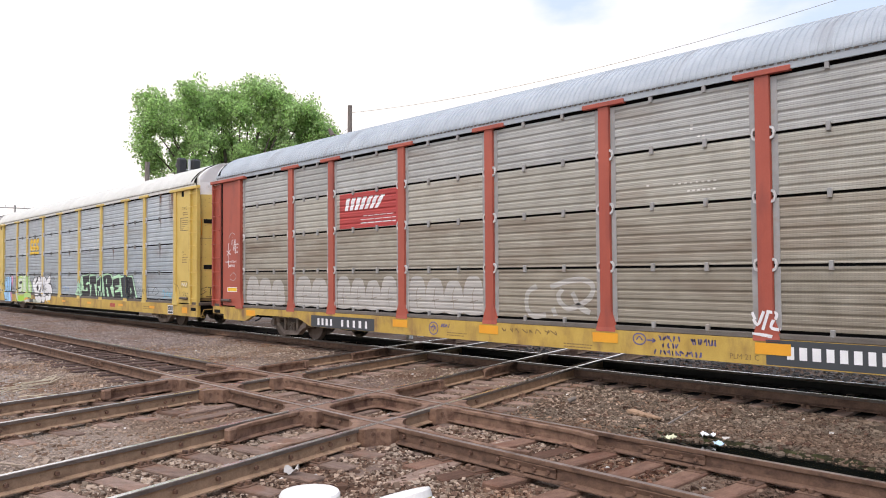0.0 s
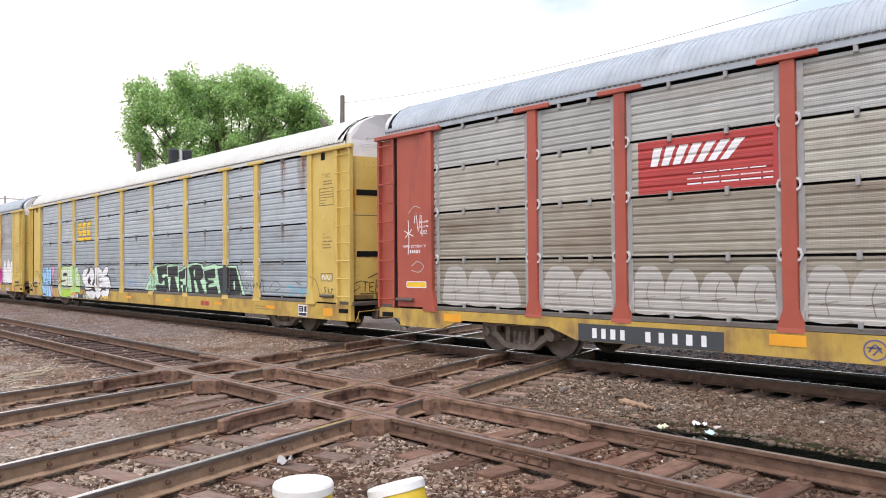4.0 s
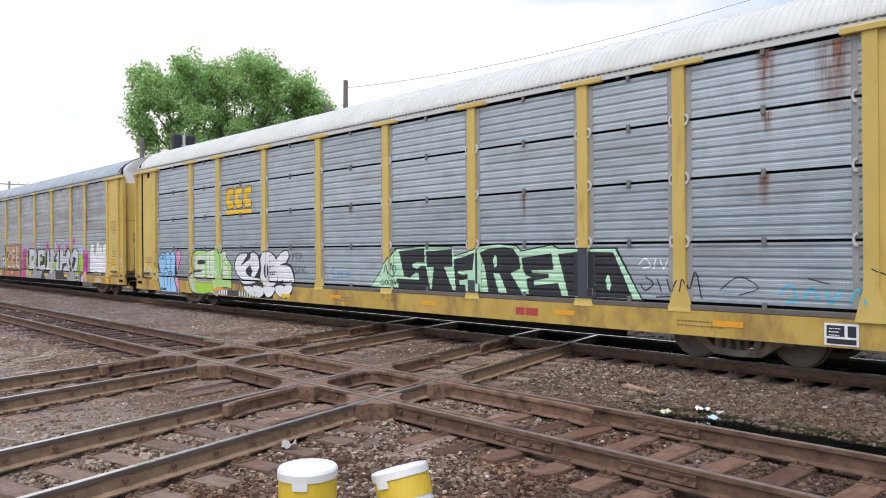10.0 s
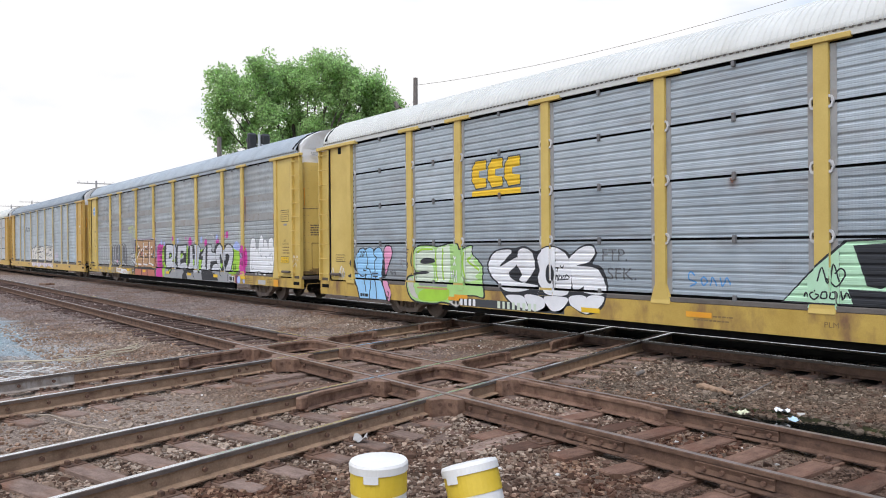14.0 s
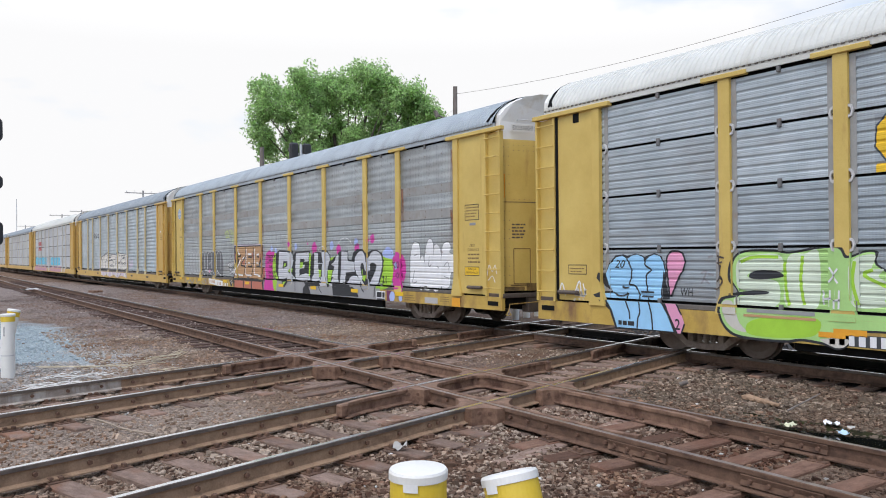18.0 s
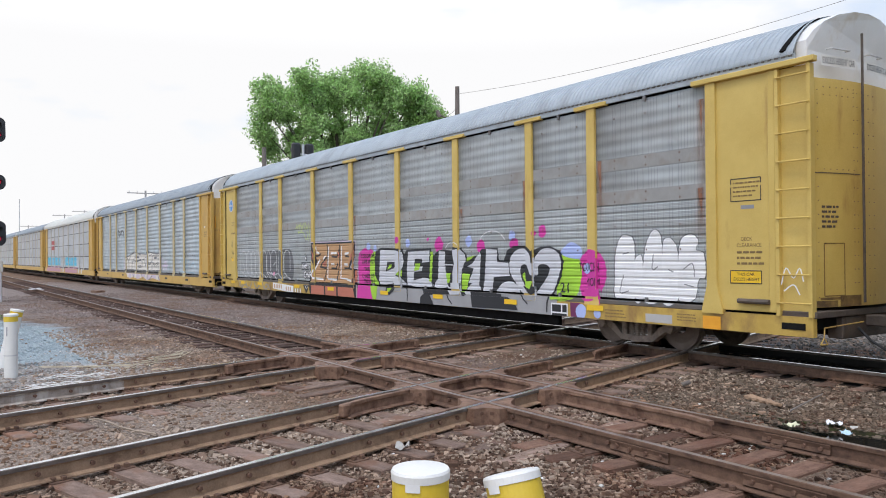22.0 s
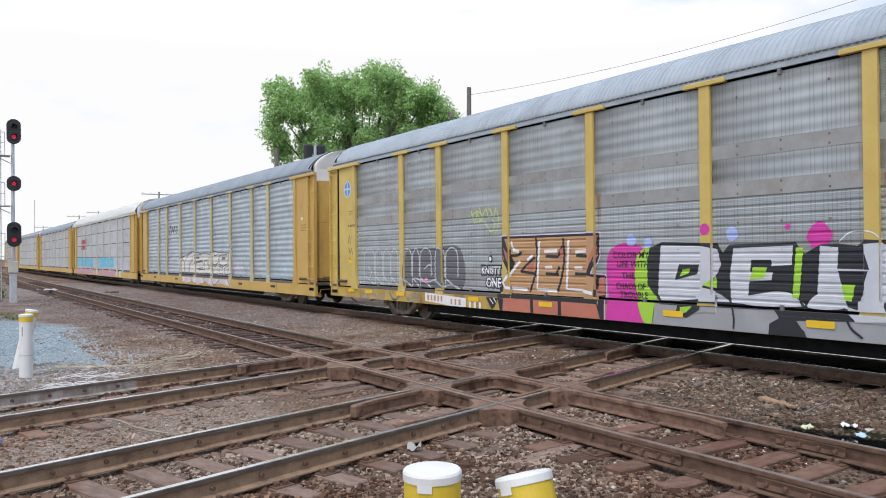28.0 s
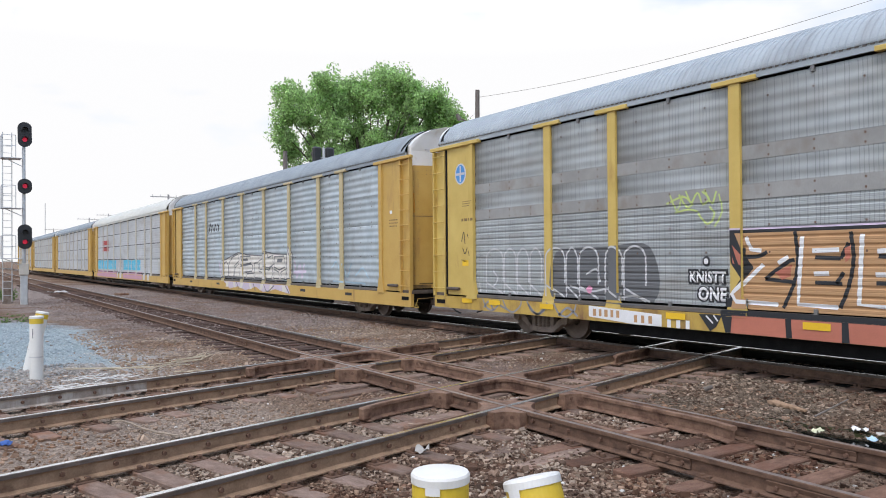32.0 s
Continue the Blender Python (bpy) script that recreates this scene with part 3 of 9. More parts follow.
def diamond():
    """The crossing's castings, guard rails and filled corners."""
    d = thing("rail_crossing", pose(0, 0, 0), "rusty cast steel diamond crossing with flangeways and guard rails", "rail crossing")
    gap = 0.118
    pairs = (((1, 2), 1), ((3, 4), 1))
    run_b = Vector((DR, 1, 0)).normalized()
    across = Vector((run_b.y, -run_b.x, 0))
    low = -0.0045
    for y, side in ((YT["far"], -1), (YT["near"], 1)):
        yy = y + side * gap
        for pts in ([(-14.9, yy + side * 0.07, low), (-14.5, yy, low), (xr(4, yy) - 0.03, yy, low)], [(xr(3, yy) + 0.03, yy, low), (-10.5, yy, low), (xr(2, yy) - 0.03, yy, low)], [(xr(1, yy) + 0.03, yy, low), (-5.6, yy, low), (-5.25, yy + side * 0.08, low)]):
            rail_part("guard_rail", pts, d, CAST, "rusty guard rail", CAST)
    wide = gap * math.hypot(1, DR)
    for a, b in ((1, 2), (3, 4)):
        # a closed guard with rounded corners in each cell of the crossing
        near_y, far_y = YT["near"] + gap, YT["far"] - gap
        square = [Vector((xr(k, y) + (-wide if k == a else wide), y, low)) for k, y in ((a, near_y), (b, near_y), (b, far_y), (a, far_y))]
        pts = []
        for q in range(4):
            before, p, after = square[q - 1], square[q], square[(q + 1) % 4]
            p0, p1 = p + (before - p).normalized() * 0.34, p + (after - p).normalized() * 0.34
            pts += [p0 * (1 - t) ** 2 + p * 2 * t * (1 - t) + p1 * t * t for t in (0, 0.2, 0.4, 0.6, 0.8, 1)]
        rail_part("guard_loop", [tuple(p) for p in pts + pts[:2]], d, CAST, "rusty guard rail bent into a closed loop", CAST)
    for k, side in ((1, -1), (2, 1), (3, -1), (4, 1)):
        o = across * side * gap
        for run_y in (((-8.2, 0.07), (-7.85, 0), (YT["near"] - 0.03, 0)), ((YT["far"] + 0.03, 0), (-4.1, 0), (-3.7, 0.07))):
            pts = [(xr(k, y) + o.x + across.x * side * f, y + o.y, low - 0.001) for y, f in run_y]
            rail_part("guard_rail", pts, d, CAST, "rusty guard rail", CAST)
            tip = pts[0] if run_y[0][1] else pts[-1]
            bm = bmesh.new()
            box(bm, -0.05, 0.05, -0.07, 0.07, -0.165, -0.008, 0.018)
            put("end_block", mesh_of("end_block", bm, CAST), d, pose(tip[0], tip[1], 0, 0, 0, math.degrees(math.atan(-DR))), "rusty rounded end of a guard rail")
        pts = [(xr(k, y) + o.x + across.x * side * f, y + o.y, low - 0.001) for y, f in ((-2.2, 0.07), (-1.9, 0), (0, 0), (1.9, 0), (2.2, 0.07))]
        rail_part("guard_rail", pts, d, CAST, "rusty guard rail", CAST)
    for y, inner in ((YT["far"], -1), (YT["near"], 1)):
        for k in (1, 2, 3, 4):
            p = Vector((xr(k, y), y, 0))
            for sa in (-1, 1):
                for sb in (-1, 1):
                    ea, eb = p + Vector((sa * 0.42, 0, 0)), p + run_b * sb * 0.42
                    off_a, off_b = Vector((0, sb * 0.13, 0)), across * sa * 0.13
                    ctl = p + Vector((sa * 0.10, 0, 0)) + run_b * sb * 0.10 + off_a * 0.6 + off_b * 0.6
                    a2, b2 = ea + off_a, eb + off_b
                    arc = [a2 * (1 - t) ** 2 + ctl * 2 * t * (1 - t) + b2 * t * t for t in [i / 7 for i in range(8)]]
                    bm = bmesh.new()
                    top = [p + Vector((0, 0, -0.008)), ea + Vector((0, 0, -0.008))] + [q + Vector((0, 0, -0.008)) for q in arc] + [eb + Vector((0, 0, -0.008))]
                    loft(bm, [[q + Vector((0, 0, -0.20)) for q in top], top])
                    part("frog_corner", bm, CAST, d)
                    for q in (2, 5):
                        e = arc[q + 1] - arc[q]
                        put("bolt", cached(("bolt",), bolt_bm, BOLT), d, pose(arc[q].x, arc[q].y, -0.07, 0, 0, math.degrees(math.atan2(e.y, e.x))))
    # bolts on the castings
    for k in (1, 2, 3, 4):
        for y in (-7.3, -7.6, -4.7, -4.4):
            put("bolt", cached(("bolt",), bolt_bm, BOLT), d, pose(xr(k, y) + 0.03, y, -0.09, 0, 0, 106))
    for k in (1, 2, 3, 4):
        for i in range(9):
            y = -11.6 + 0.47 * i + 0.1 * (k % 2)
            put("bolt", cached(("bolt",), bolt_bm, BOLT), d, pose(xr(k, y) + 0.03, y, -0.10, 0, 0, 106))
    for x in (-7.0, -6.7, -6.4, -5.9, -5.5, -8.3, -9.9, -10.4, -11.2, -14.0):
        for y in YT.values():
            put("bolt", cached(("bolt",), bolt_bm, BOLT), d, pose(x, y - 0.03, -0.09))


diamond()


# ---- the autorack cars ----
LENGTH, PITCH = 26.85, 28.05
POSTS = [4.56, 6.43, 9.20, 11.99, 14.76, 17.51, 20.31, 22.24]
BAYS = list(zip([1.85] + POSTS, POSTS + [25.0]))
ROWS = [0.935, 1.88, 2.87, 3.79, 4.63]
SIDE = 1.47          # the sheets' mean distance from the car's middle
RIB = 0.152          # pitch of the corrugation
FACE = 1.565         # the end doors' face
PROUD = 1.528        # the posts' face


def rib_profile(z):
    """How far a sheet stands out at a height: broad crests, narrow troughs, sloping flanks."""
    q = (z / RIB) % 1.0
    for (a, h), (b, k) in zip(RIBS, RIBS[1:] + [(1.0, RIBS[0][1])]):
        if a <= q < b:
            return h + (k - h) * (q - a) / (b - a)
    return RIBS[0][1]


RIBS = [(0.0, 0.006), (0.26, 0.006), (0.31, 0.002), (0.36, 0.006), (0.60, 0.006), (0.69, -0.010), (0.81, -0.010)]
WAVE = 0.205         # pitch of the softer waves on the upper sheets of the banded cars


def wave_profile(z, deep=False):
    return 0.001 + (0.0095 if deep else 0.006) * math.sin(2 * math.pi * z / WAVE)


def rib_breaks(z0, z1, wavy=False):
    out, k, pitch = {z0, z1}, math.floor(z0 / RIB), RIB
    marks = [q for q, _ in RIBS]
    if wavy:
        k, pitch, marks = math.floor(z0 / WAVE), WAVE, [i / 8 for i in range(8)]
    while k * pitch < z1:
        for q in marks:
            if z0 < (k + q) * pitch < z1:
                out.add((k + q) * pitch)
        k += 1
    return sorted(out)


def panel_bm(bm, w, z0, z1, flat=False, wavy=False, deep=False):
    zs = [z0, z1] if flat else rib_breaks(z0, z1, wavy)
    ring = [(-0.010 if flat else -(wave_profile(z, deep) if wavy else rib_profile(min(z, z1 - 1e-6))), z) for z in zs] + [(0.035, z1), (0.035, z0)]
    loft(bm, [[(x, y, z) for y, z in ring] for x in (-w / 2, w / 2)])


def post_bm(bm):
    ring = lambda z, w: [(-w, 0.05, z), (-w * 0.94, 0.0, z), (w * 0.94, 0.0, z), (w, 0.05, z)]
    loft(bm, [[(x, y - 0.012 if z < 0.84 else y, z) for x, y, z in r] for r in (ring(0.79, 0.207), ring(0.86, 0.205), ring(1.12, 0.112), ring(4.66, 0.112))])
    box(bm, -0.43, 0.43, -0.03, 0.06, 4.64, 4.72, 0.008)


def roof_profile(low):
    """Half an arch from the eave to the ridge; low: how much flatter than the tall cream roof."""
    prof = [(-1.535, 4.785), (-1.53, 4.86), (-1.45, 5.03), (-1.31, 5.22), (-1.1, 5.40), (-0.8, 5.56), (-0.4, 5.67), (0, 5.70)]
    prof = [(y, 4.76 + (z - 4.76) * (1 - low)) for y, z in prof]
    return prof + [(-y, z) for y, z in prof[-2::-1]]


def roof_bm(bm, low):
    """The arch, with crisp raised ribs across it that end in small lugs at the eaves."""
    raw = roof_profile(low)
    prof = []
    for a, b, c, d in zip([raw[0]] + raw, raw, raw[1:], raw[2:] + [raw[-1]]):
        a, b, c, d = (Vector(q) for q in (a, b, c, d))
        prof += [0.5 * ((2 * b) + (c - a) * t + (2 * a - 5 * b + 4 * c - d) * t * t + (3 * b - a - 3 * c + d) * t ** 3) for t in (0, 0.5)]
    prof.append(Vector(raw[-1]))
    out = []
    for i, p in enumerate(prof):
        d = prof[min(i + 1, len(prof) - 1)] - prof[max(i - 1, 0)]
        out.append(Vector((-d.y, d.x)).normalized())
    step = (LENGTH - 0.52) / 230
    rings = []
    for i in range(230):
        for q, lift in ((0.0, 0.0), (0.48, 0.0), (0.58, 0.016), (0.90, 0.016)):
            x = -LENGTH + 0.26 + step * (i + q)
            rings.append([(x, p.x + o.x * lift, p.y + o.y * lift) for p, o in zip(prof, out)])
    loft(bm, rings, closed=False, caps=False)


def roof_tear_bm(bm, low):
    """A black slab for the shade in the open seam between the roof's last sheet and the end cap, widest at the eave."""
    prof = [Vector(q) for q in roof_profile(low)[1:6]]
    rings = []
    for k, (p, w) in enumerate(zip(prof, (0.11, 0.075, 0.045, 0.03, 0.018))):
        x = -0.40 + 0.03 * k
        y, z = p.x * 1.014, p.y + 0.018
        rings.append([(x - w, y, z), (x, y, z), (x, y + 0.02, z - 0.02), (x - w, y + 0.02, z - 0.02)])
    loft(bm, rings)


def eave_bm(bm):
    """The grey eave strip with its dark shadow gap under the roof."""
    box(bm, -LENGTH + 0.27, -0.27, 0.0, 0.04, 4.665, 4.80)


def eave_gaps_bm(bm):
    """Dark dabs for the shade in the open ends of the roof's corrugation, over the eave strip."""
    step = (LENGTH - 0.52) / 230
    for i in range(230):
        x = -LENGTH + 0.26 + step * i
        box(bm, x + 0.005, x + step * 0.55, -0.007, 0.0, 4.757, 4.783)


def bow(y):
    return -0.16 + 0.22 * (1 - (y / 1.42) ** 2)


def roof_end_bm(bm, low):
    prof = [(max(-1.42, min(1.42, y * 0.985)), z - 0.004) for y, z in roof_profile(low)]
    prof = [(prof[0][0], 4.42)] + prof + [(-prof[0][0], 4.42)]
    loft(bm, [[(x if x is not None else bow(y * 0.98) + 0.01, y, z) for y, z in prof] for x in (-0.34, None)])


def end_wall_bm(bm):
    """The bowed end doors, between the two corners."""
    rings = []
    for i in range(13):
        y = -1.42 + 2.84 * i / 12
        x = bow(y)
        rings.append([(x, y, 0.95), (x, y, 4.43), (x - 0.08, y, 4.43), (x - 0.08, y, 0.95)])
    loft(bm, rings)


def sill_bm(bm, cut, base=0.43):
    """One long side sill, z-shaped; cut: the hollows over the trucks."""
    def low(u):
        if not cut:
            return base
        if u < 0.75 or u > LENGTH - 0.75:
            return 0.60
        for a in (3.85, LENGTH - 3.85):
            d = abs(u - a)
            if d < 1.15:
                return 0.64
            if d < 1.75:
                return 0.64 - 0.2 * (d - 1.15) / 0.6
        return 0.44
    us = sorted({0.02, 0.74, 0.76, LENGTH - 0.76, LENGTH - 0.74, LENGTH - 0.02, *[3.85 + s * d for s in (-1, 1) for d in (1.15, 1.75)], *[LENGTH - 3.85 + s * d for s in (-1, 1) for d in (1.15, 1.75)]})
    loft(bm, [[(-u, 0.0, low(u)), (-u, 0.0, 0.82), (-u, 0.10, 0.82), (-u, 0.10, low(u))] for u in us])


def door_panel_bm(bm):
    box(bm, -1.68, -0.66, 0.045, 0.09, 0.86, 4.62, 0.006)


def jamb_bm(bm):
    loft(bm, [[(-1.85 - f, 0.09, z), (-1.85 - f, 0.0, z), (-1.66 + f, 0.0, z), (-1.66 + f, 0.09, z)] for z, f in ((0.79, 0.11), (0.86, 0.10), (1.25, 0.0), (4.62, 0.0))])


def stile_bm(bm):
    box(bm, -0.72, -0.60, 0.02, 0.10, 0.86, 4.62, 0.01)


def ladder_bm(bm):
    loft(bm, [[(-0.59, 0.11, z), (-0.59, 0.0, z), (-0.53, 0.0, z), (-0.53, 0.085, z), (-0.07, 0.085, z), (-0.07, 0.0, z), (-0.01, 0.0, z), (-0.01, 0.11, z)] for z in (0.82, 4.60)])


def rung_bm(bm):
    tube(bm, (-0.56, -0.015, 0), (-0.04, -0.015, 0), 0.014, seg=6)
    for u in (-0.56, -0.04):
        tube(bm, (u, -0.015, 0), (u, 0.03, 0), 0.014, seg=6)


def beam_bm(bm):
    box(bm, -2.12, 0.06, -0.03, 0.09, 4.61, 4.70, 0.01)


def wheelset_bm(bm):
    tube(bm, (0, -0.95, 0), (0, 0.95, 0), 0.075, seg=12)
    for s in (-1, 1):
        prof = [(0.79, 0.12), (0.79, 0.30), (0.80, 0.36), (0.80, 0.415), (0.715, 0.42), (0.71, 0.445), (0.68, 0.445), (0.68, 0.36), (0.73, 0.30), (0.70, 0.12)]
        loft(bm, [[(r * math.cos(a), s * y, r * math.sin(a)) for y, r in prof] for a in [2 * math.pi * i / 28 for i in range(29)]], closed=True, caps=False)


def side_frame_bm(bm):
    """A cast truck side frame with its two journal ends and the spring window."""
    for s in (-1, 1):
        box(bm, s * 0.62, s * 1.02, -0.09, 0.09, 0.40, 0.60, 0.03)
        loft(bm, [[(s * x, y, z) for y, z in ((-0.08, a), (0.08, a), (0.08, b), (-0.08, b))] for x, a, b in ((0.75, 0.36, 0.48), (0.55, 0.24, 0.40), (0.38, 0.12, 0.24), (0.0, 0.10, 0.20))])
        loft(bm, [[(s * x, y, z) for y, z in ((-0.08, a), (0.08, a), (0.08, b), (-0.08, b))] for x, a, b in ((0.80, 0.52, 0.60), (0.4, 0.55, 0.66), (0.0, 0.56, 0.68))])
        box(bm, s * 0.26, s * 0.38, -0.07, 0.07, 0.18, 0.60, 0.015)
        tube(bm, (s * 0.84, -0.16, 0.42), (s * 0.84, 0.05, 0.42), 0.10, seg=12)


def spring_bm(bm):
    for i in range(6):
        bmesh.ops.create_cone(bm, cap_ends=True, segments=10, radius1=0.06, radius2=0.06, depth=0.022, matrix=Matrix.Translation((0, 0, 0.22 + i * 0.04)))
    tube(bm, (0, 0, 0.19), (0, 0, 0.46), 0.035, seg=8)


def clip_bm(bm):
    """A bent zinc clip that ties a sheet's corner to a post."""
    pts = [(0.0, 0.10), (-0.05, 0.08), (-0.075, 0.0), (-0.05, -0.08), (0.0, -0.10)]
    ins = [(0.0, 0.06), (-0.035, 0.045), (-0.045, 0.0), (-0.035, -0.045), (0.0, -0.06)]
    loft(bm, [[(x, -0.012, z) for x, z in pts + ins[::-1]], [(x, 0.03, z) for x, z in pts + ins[::-1]]])


def hanger_bm(bm):
    box(bm, -0.03, 0.03, -0.03, 0.02, -0.075, 0.06, 0.006)


def on_end(car, name, bm, mat, lift=0.006, label=""):
    """Lays a flat shape, drawn in (0, y, z), onto the bowed end of the car."""
    for v in bm.verts:
        v.co.x = bow(v.co.y * (0.98 if v.co.z > 4.42 else 1.0)) + (0.01 if v.co.z > 4.42 else 0.0) + lift
    return part(name, bm, mat, car, label)


def end_words(car, text, y0, y1, z0, z1, mat, lift):
    cu = bpy.data.curves.new("words", "FONT")
    cu.body, cu.resolution_u = text, 2
    ob = new("words", cu)
    me = bpy.data.meshes.new_from_object(ob.evaluated_get(bpy.context.evaluated_depsgraph_get()))
    bpy.data.objects.remove(ob)
    bm = bmesh.new()
    bm.from_mesh(me)
    bpy.data.meshes.remove(me)
    xs, ys = [v.co.x for v in bm.verts], [v.co.y for v in bm.verts]
    for v in bm.verts:
        v.co = Vector((0, y0 + (y1 - y0) * (v.co.x - min(xs)) / (max(xs) - min(xs)), z0 + (z1 - z0) * (v.co.y - min(ys)) / (max(ys) - min(ys))))
    return on_end(car, "stencil", bm, mat, lift, "dark stencilled words")


def end_tag(car, lines, width, mat, name="painted_tag", label="black handwritten tag"):
    """Handwriting on the bowed end: pen strokes through points (y, z)."""
    for pts in lines:
        bm = bmesh.new()
        ps = [Vector(p) for p in pts]
        row = []
        for i, p in enumerate(ps):
            d = ps[min(i + 1, len(ps) - 1)] - ps[max(i - 1, 0)]
            o = Vector((-d.y, d.x)).normalized() * width / 2
            row.append([bm.verts.new((0, *(p + o))), bm.verts.new((0, *(p - o)))])
        for a, b in zip(row, row[1:]):
            bm.faces.new((a[0], a[1], b[1], b[0]))
        on_end(car, name, bm, mat, 0.006, label)


def strip(bm, y0, y1, z0, z1, n=8):
    a = [(bm.verts.new((0, y0 + (y1 - y0) * i / n, z0)), bm.verts.new((0, y0 + (y1 - y0) * i / n, z1))) for i in range(n + 1)]
    for p, q in zip(a, a[1:]):
        bm.faces.new((p[0], q[0], q[1], p[1]))


def dress_end(car, words):
    """Rivets, a lap seam, stencils and a grab iron on the end that faces the camera."""
    bm = bmesh.new()
    for z in [1.1 + 0.21 * i for i in range(16)]:
        for y in (-1.34, -1.22, -0.45, -0.36, -0.05, 0.1, 1.2):
            bmesh.ops.create_cone(bm, cap_ends=True, segments=6, radius1=0.010, radius2=0.007, depth=0.010, matrix=Matrix.Translation((bow(y) + 0.005, y, z)) @ Matrix.Rotation(math.pi / 2, 4, "Y"))
    for z in (3.05, 4.18, 4.30):
        for y in [-1.1 + 0.13 * i for i in range(6)]:
            bmesh.ops.create_cone(bm, cap_ends=True, segments=6, radius1=0.010, radius2=0.007, depth=0.010, matrix=Matrix.Translation((bow(y) + 0.005, y, z)) @ Matrix.Rotation(math.pi / 2, 4, "Y"))
    rows = part("rivets", bm, RUSTRAIL, car, "rusty rivet heads")
    rows["kind"] = "stuff"
    if words:
        end_tag(car, [[(-1.12, 1.12), (-1.12, 1.92)], [(-1.12, 1.92), (-0.70, 1.92)], [(-0.70, 1.92), (-0.70, 1.12)], [(-0.70, 1.12), (-1.12, 1.12)]], 0.02, BROWNGRIME, "hatch_seam", "dark seam of a small hatch")
    for y0, y1, z0, z1 in ((-1.40, -0.85, 0.955, 1.05), (-0.80, -0.30, 0.955, 1.12), (-1.2, -0.6, 1.06, 1.10)):
        bm = bmesh.new()
        strip(bm, y0, y1, z0, z1)
        on_end(car, "grime_patch", bm, BROWNGRIME, 0.003, "brown grime at the foot of the end wall")
    bm = bmesh.new()
    strip(bm, -1.40, -0.30, 2.985, 3.0)
    on_end(car, "lap_seam", bm, GRIME, 0.004, "dark lap seam")
    for y0, y1 in ((-1.16, -0.40), (-0.12, 0.62)) if words else ():
        bm = bmesh.new()
        strip(bm, y0, y1, 4.62, 4.78)
        on_end(car, "stencil_plate", bm, PVC, 0.006, "white plate with dark words")
        end_words(car, "EXCESS HEIGHT CAR", y0 + 0.03, y1 - 0.03, 4.65, 4.75, BLACK, 0.010)
    for i, w in enumerate((0.34, 0.30, 0.34, 0.34, 0.31) if words else ()):
        bm = bmesh.new()
        q, k = 0.0, 0
        while q < w - 0.04:
            b = (0.07, 0.11, 0.05, 0.09)[(k + i) % 4]
            strip(bm, -1.16 + q, -1.16 + min(w, q + b), 2.46 - i * 0.075, 2.495 - i * 0.075, 2)
            q, k = q + b + 0.02, k + 1
        on_end(car, "stencil_bar", bm, GRIME, 0.005)
    bm = bmesh.new()
    for a, b in (((0.05, -1.36, 3.10), (0.05, -1.36, 3.62)), ((-0.04, -1.36, 3.10), (0.05, -1.36, 3.10)), ((-0.04, -1.36, 3.62), (0.05, -1.36, 3.62))):
        tube(bm, (bow(a[1]) + a[0], a[1], a[2]), (bow(b[1]) + b[0], b[1], b[2]), 0.013, seg=6)
    part("grab_iron", bm, ORANGE, car, "orange grab iron")


SETS = []
SPLIT = [(a, b, False) for a, b in zip(ROWS, ROWS[1:])]
WAVY = [(0.95, 1.88, False), (1.88, 2.82, False), (2.82, 3.72, False), (3.72, 4.63, False)]
BANDED = [(0.95, 1.84, False), (1.84, 2.72, False), (2.72, 2.97, True), (2.97, 3.36, False), (3.36, 3.60, True), (3.60, 4.63, False)]


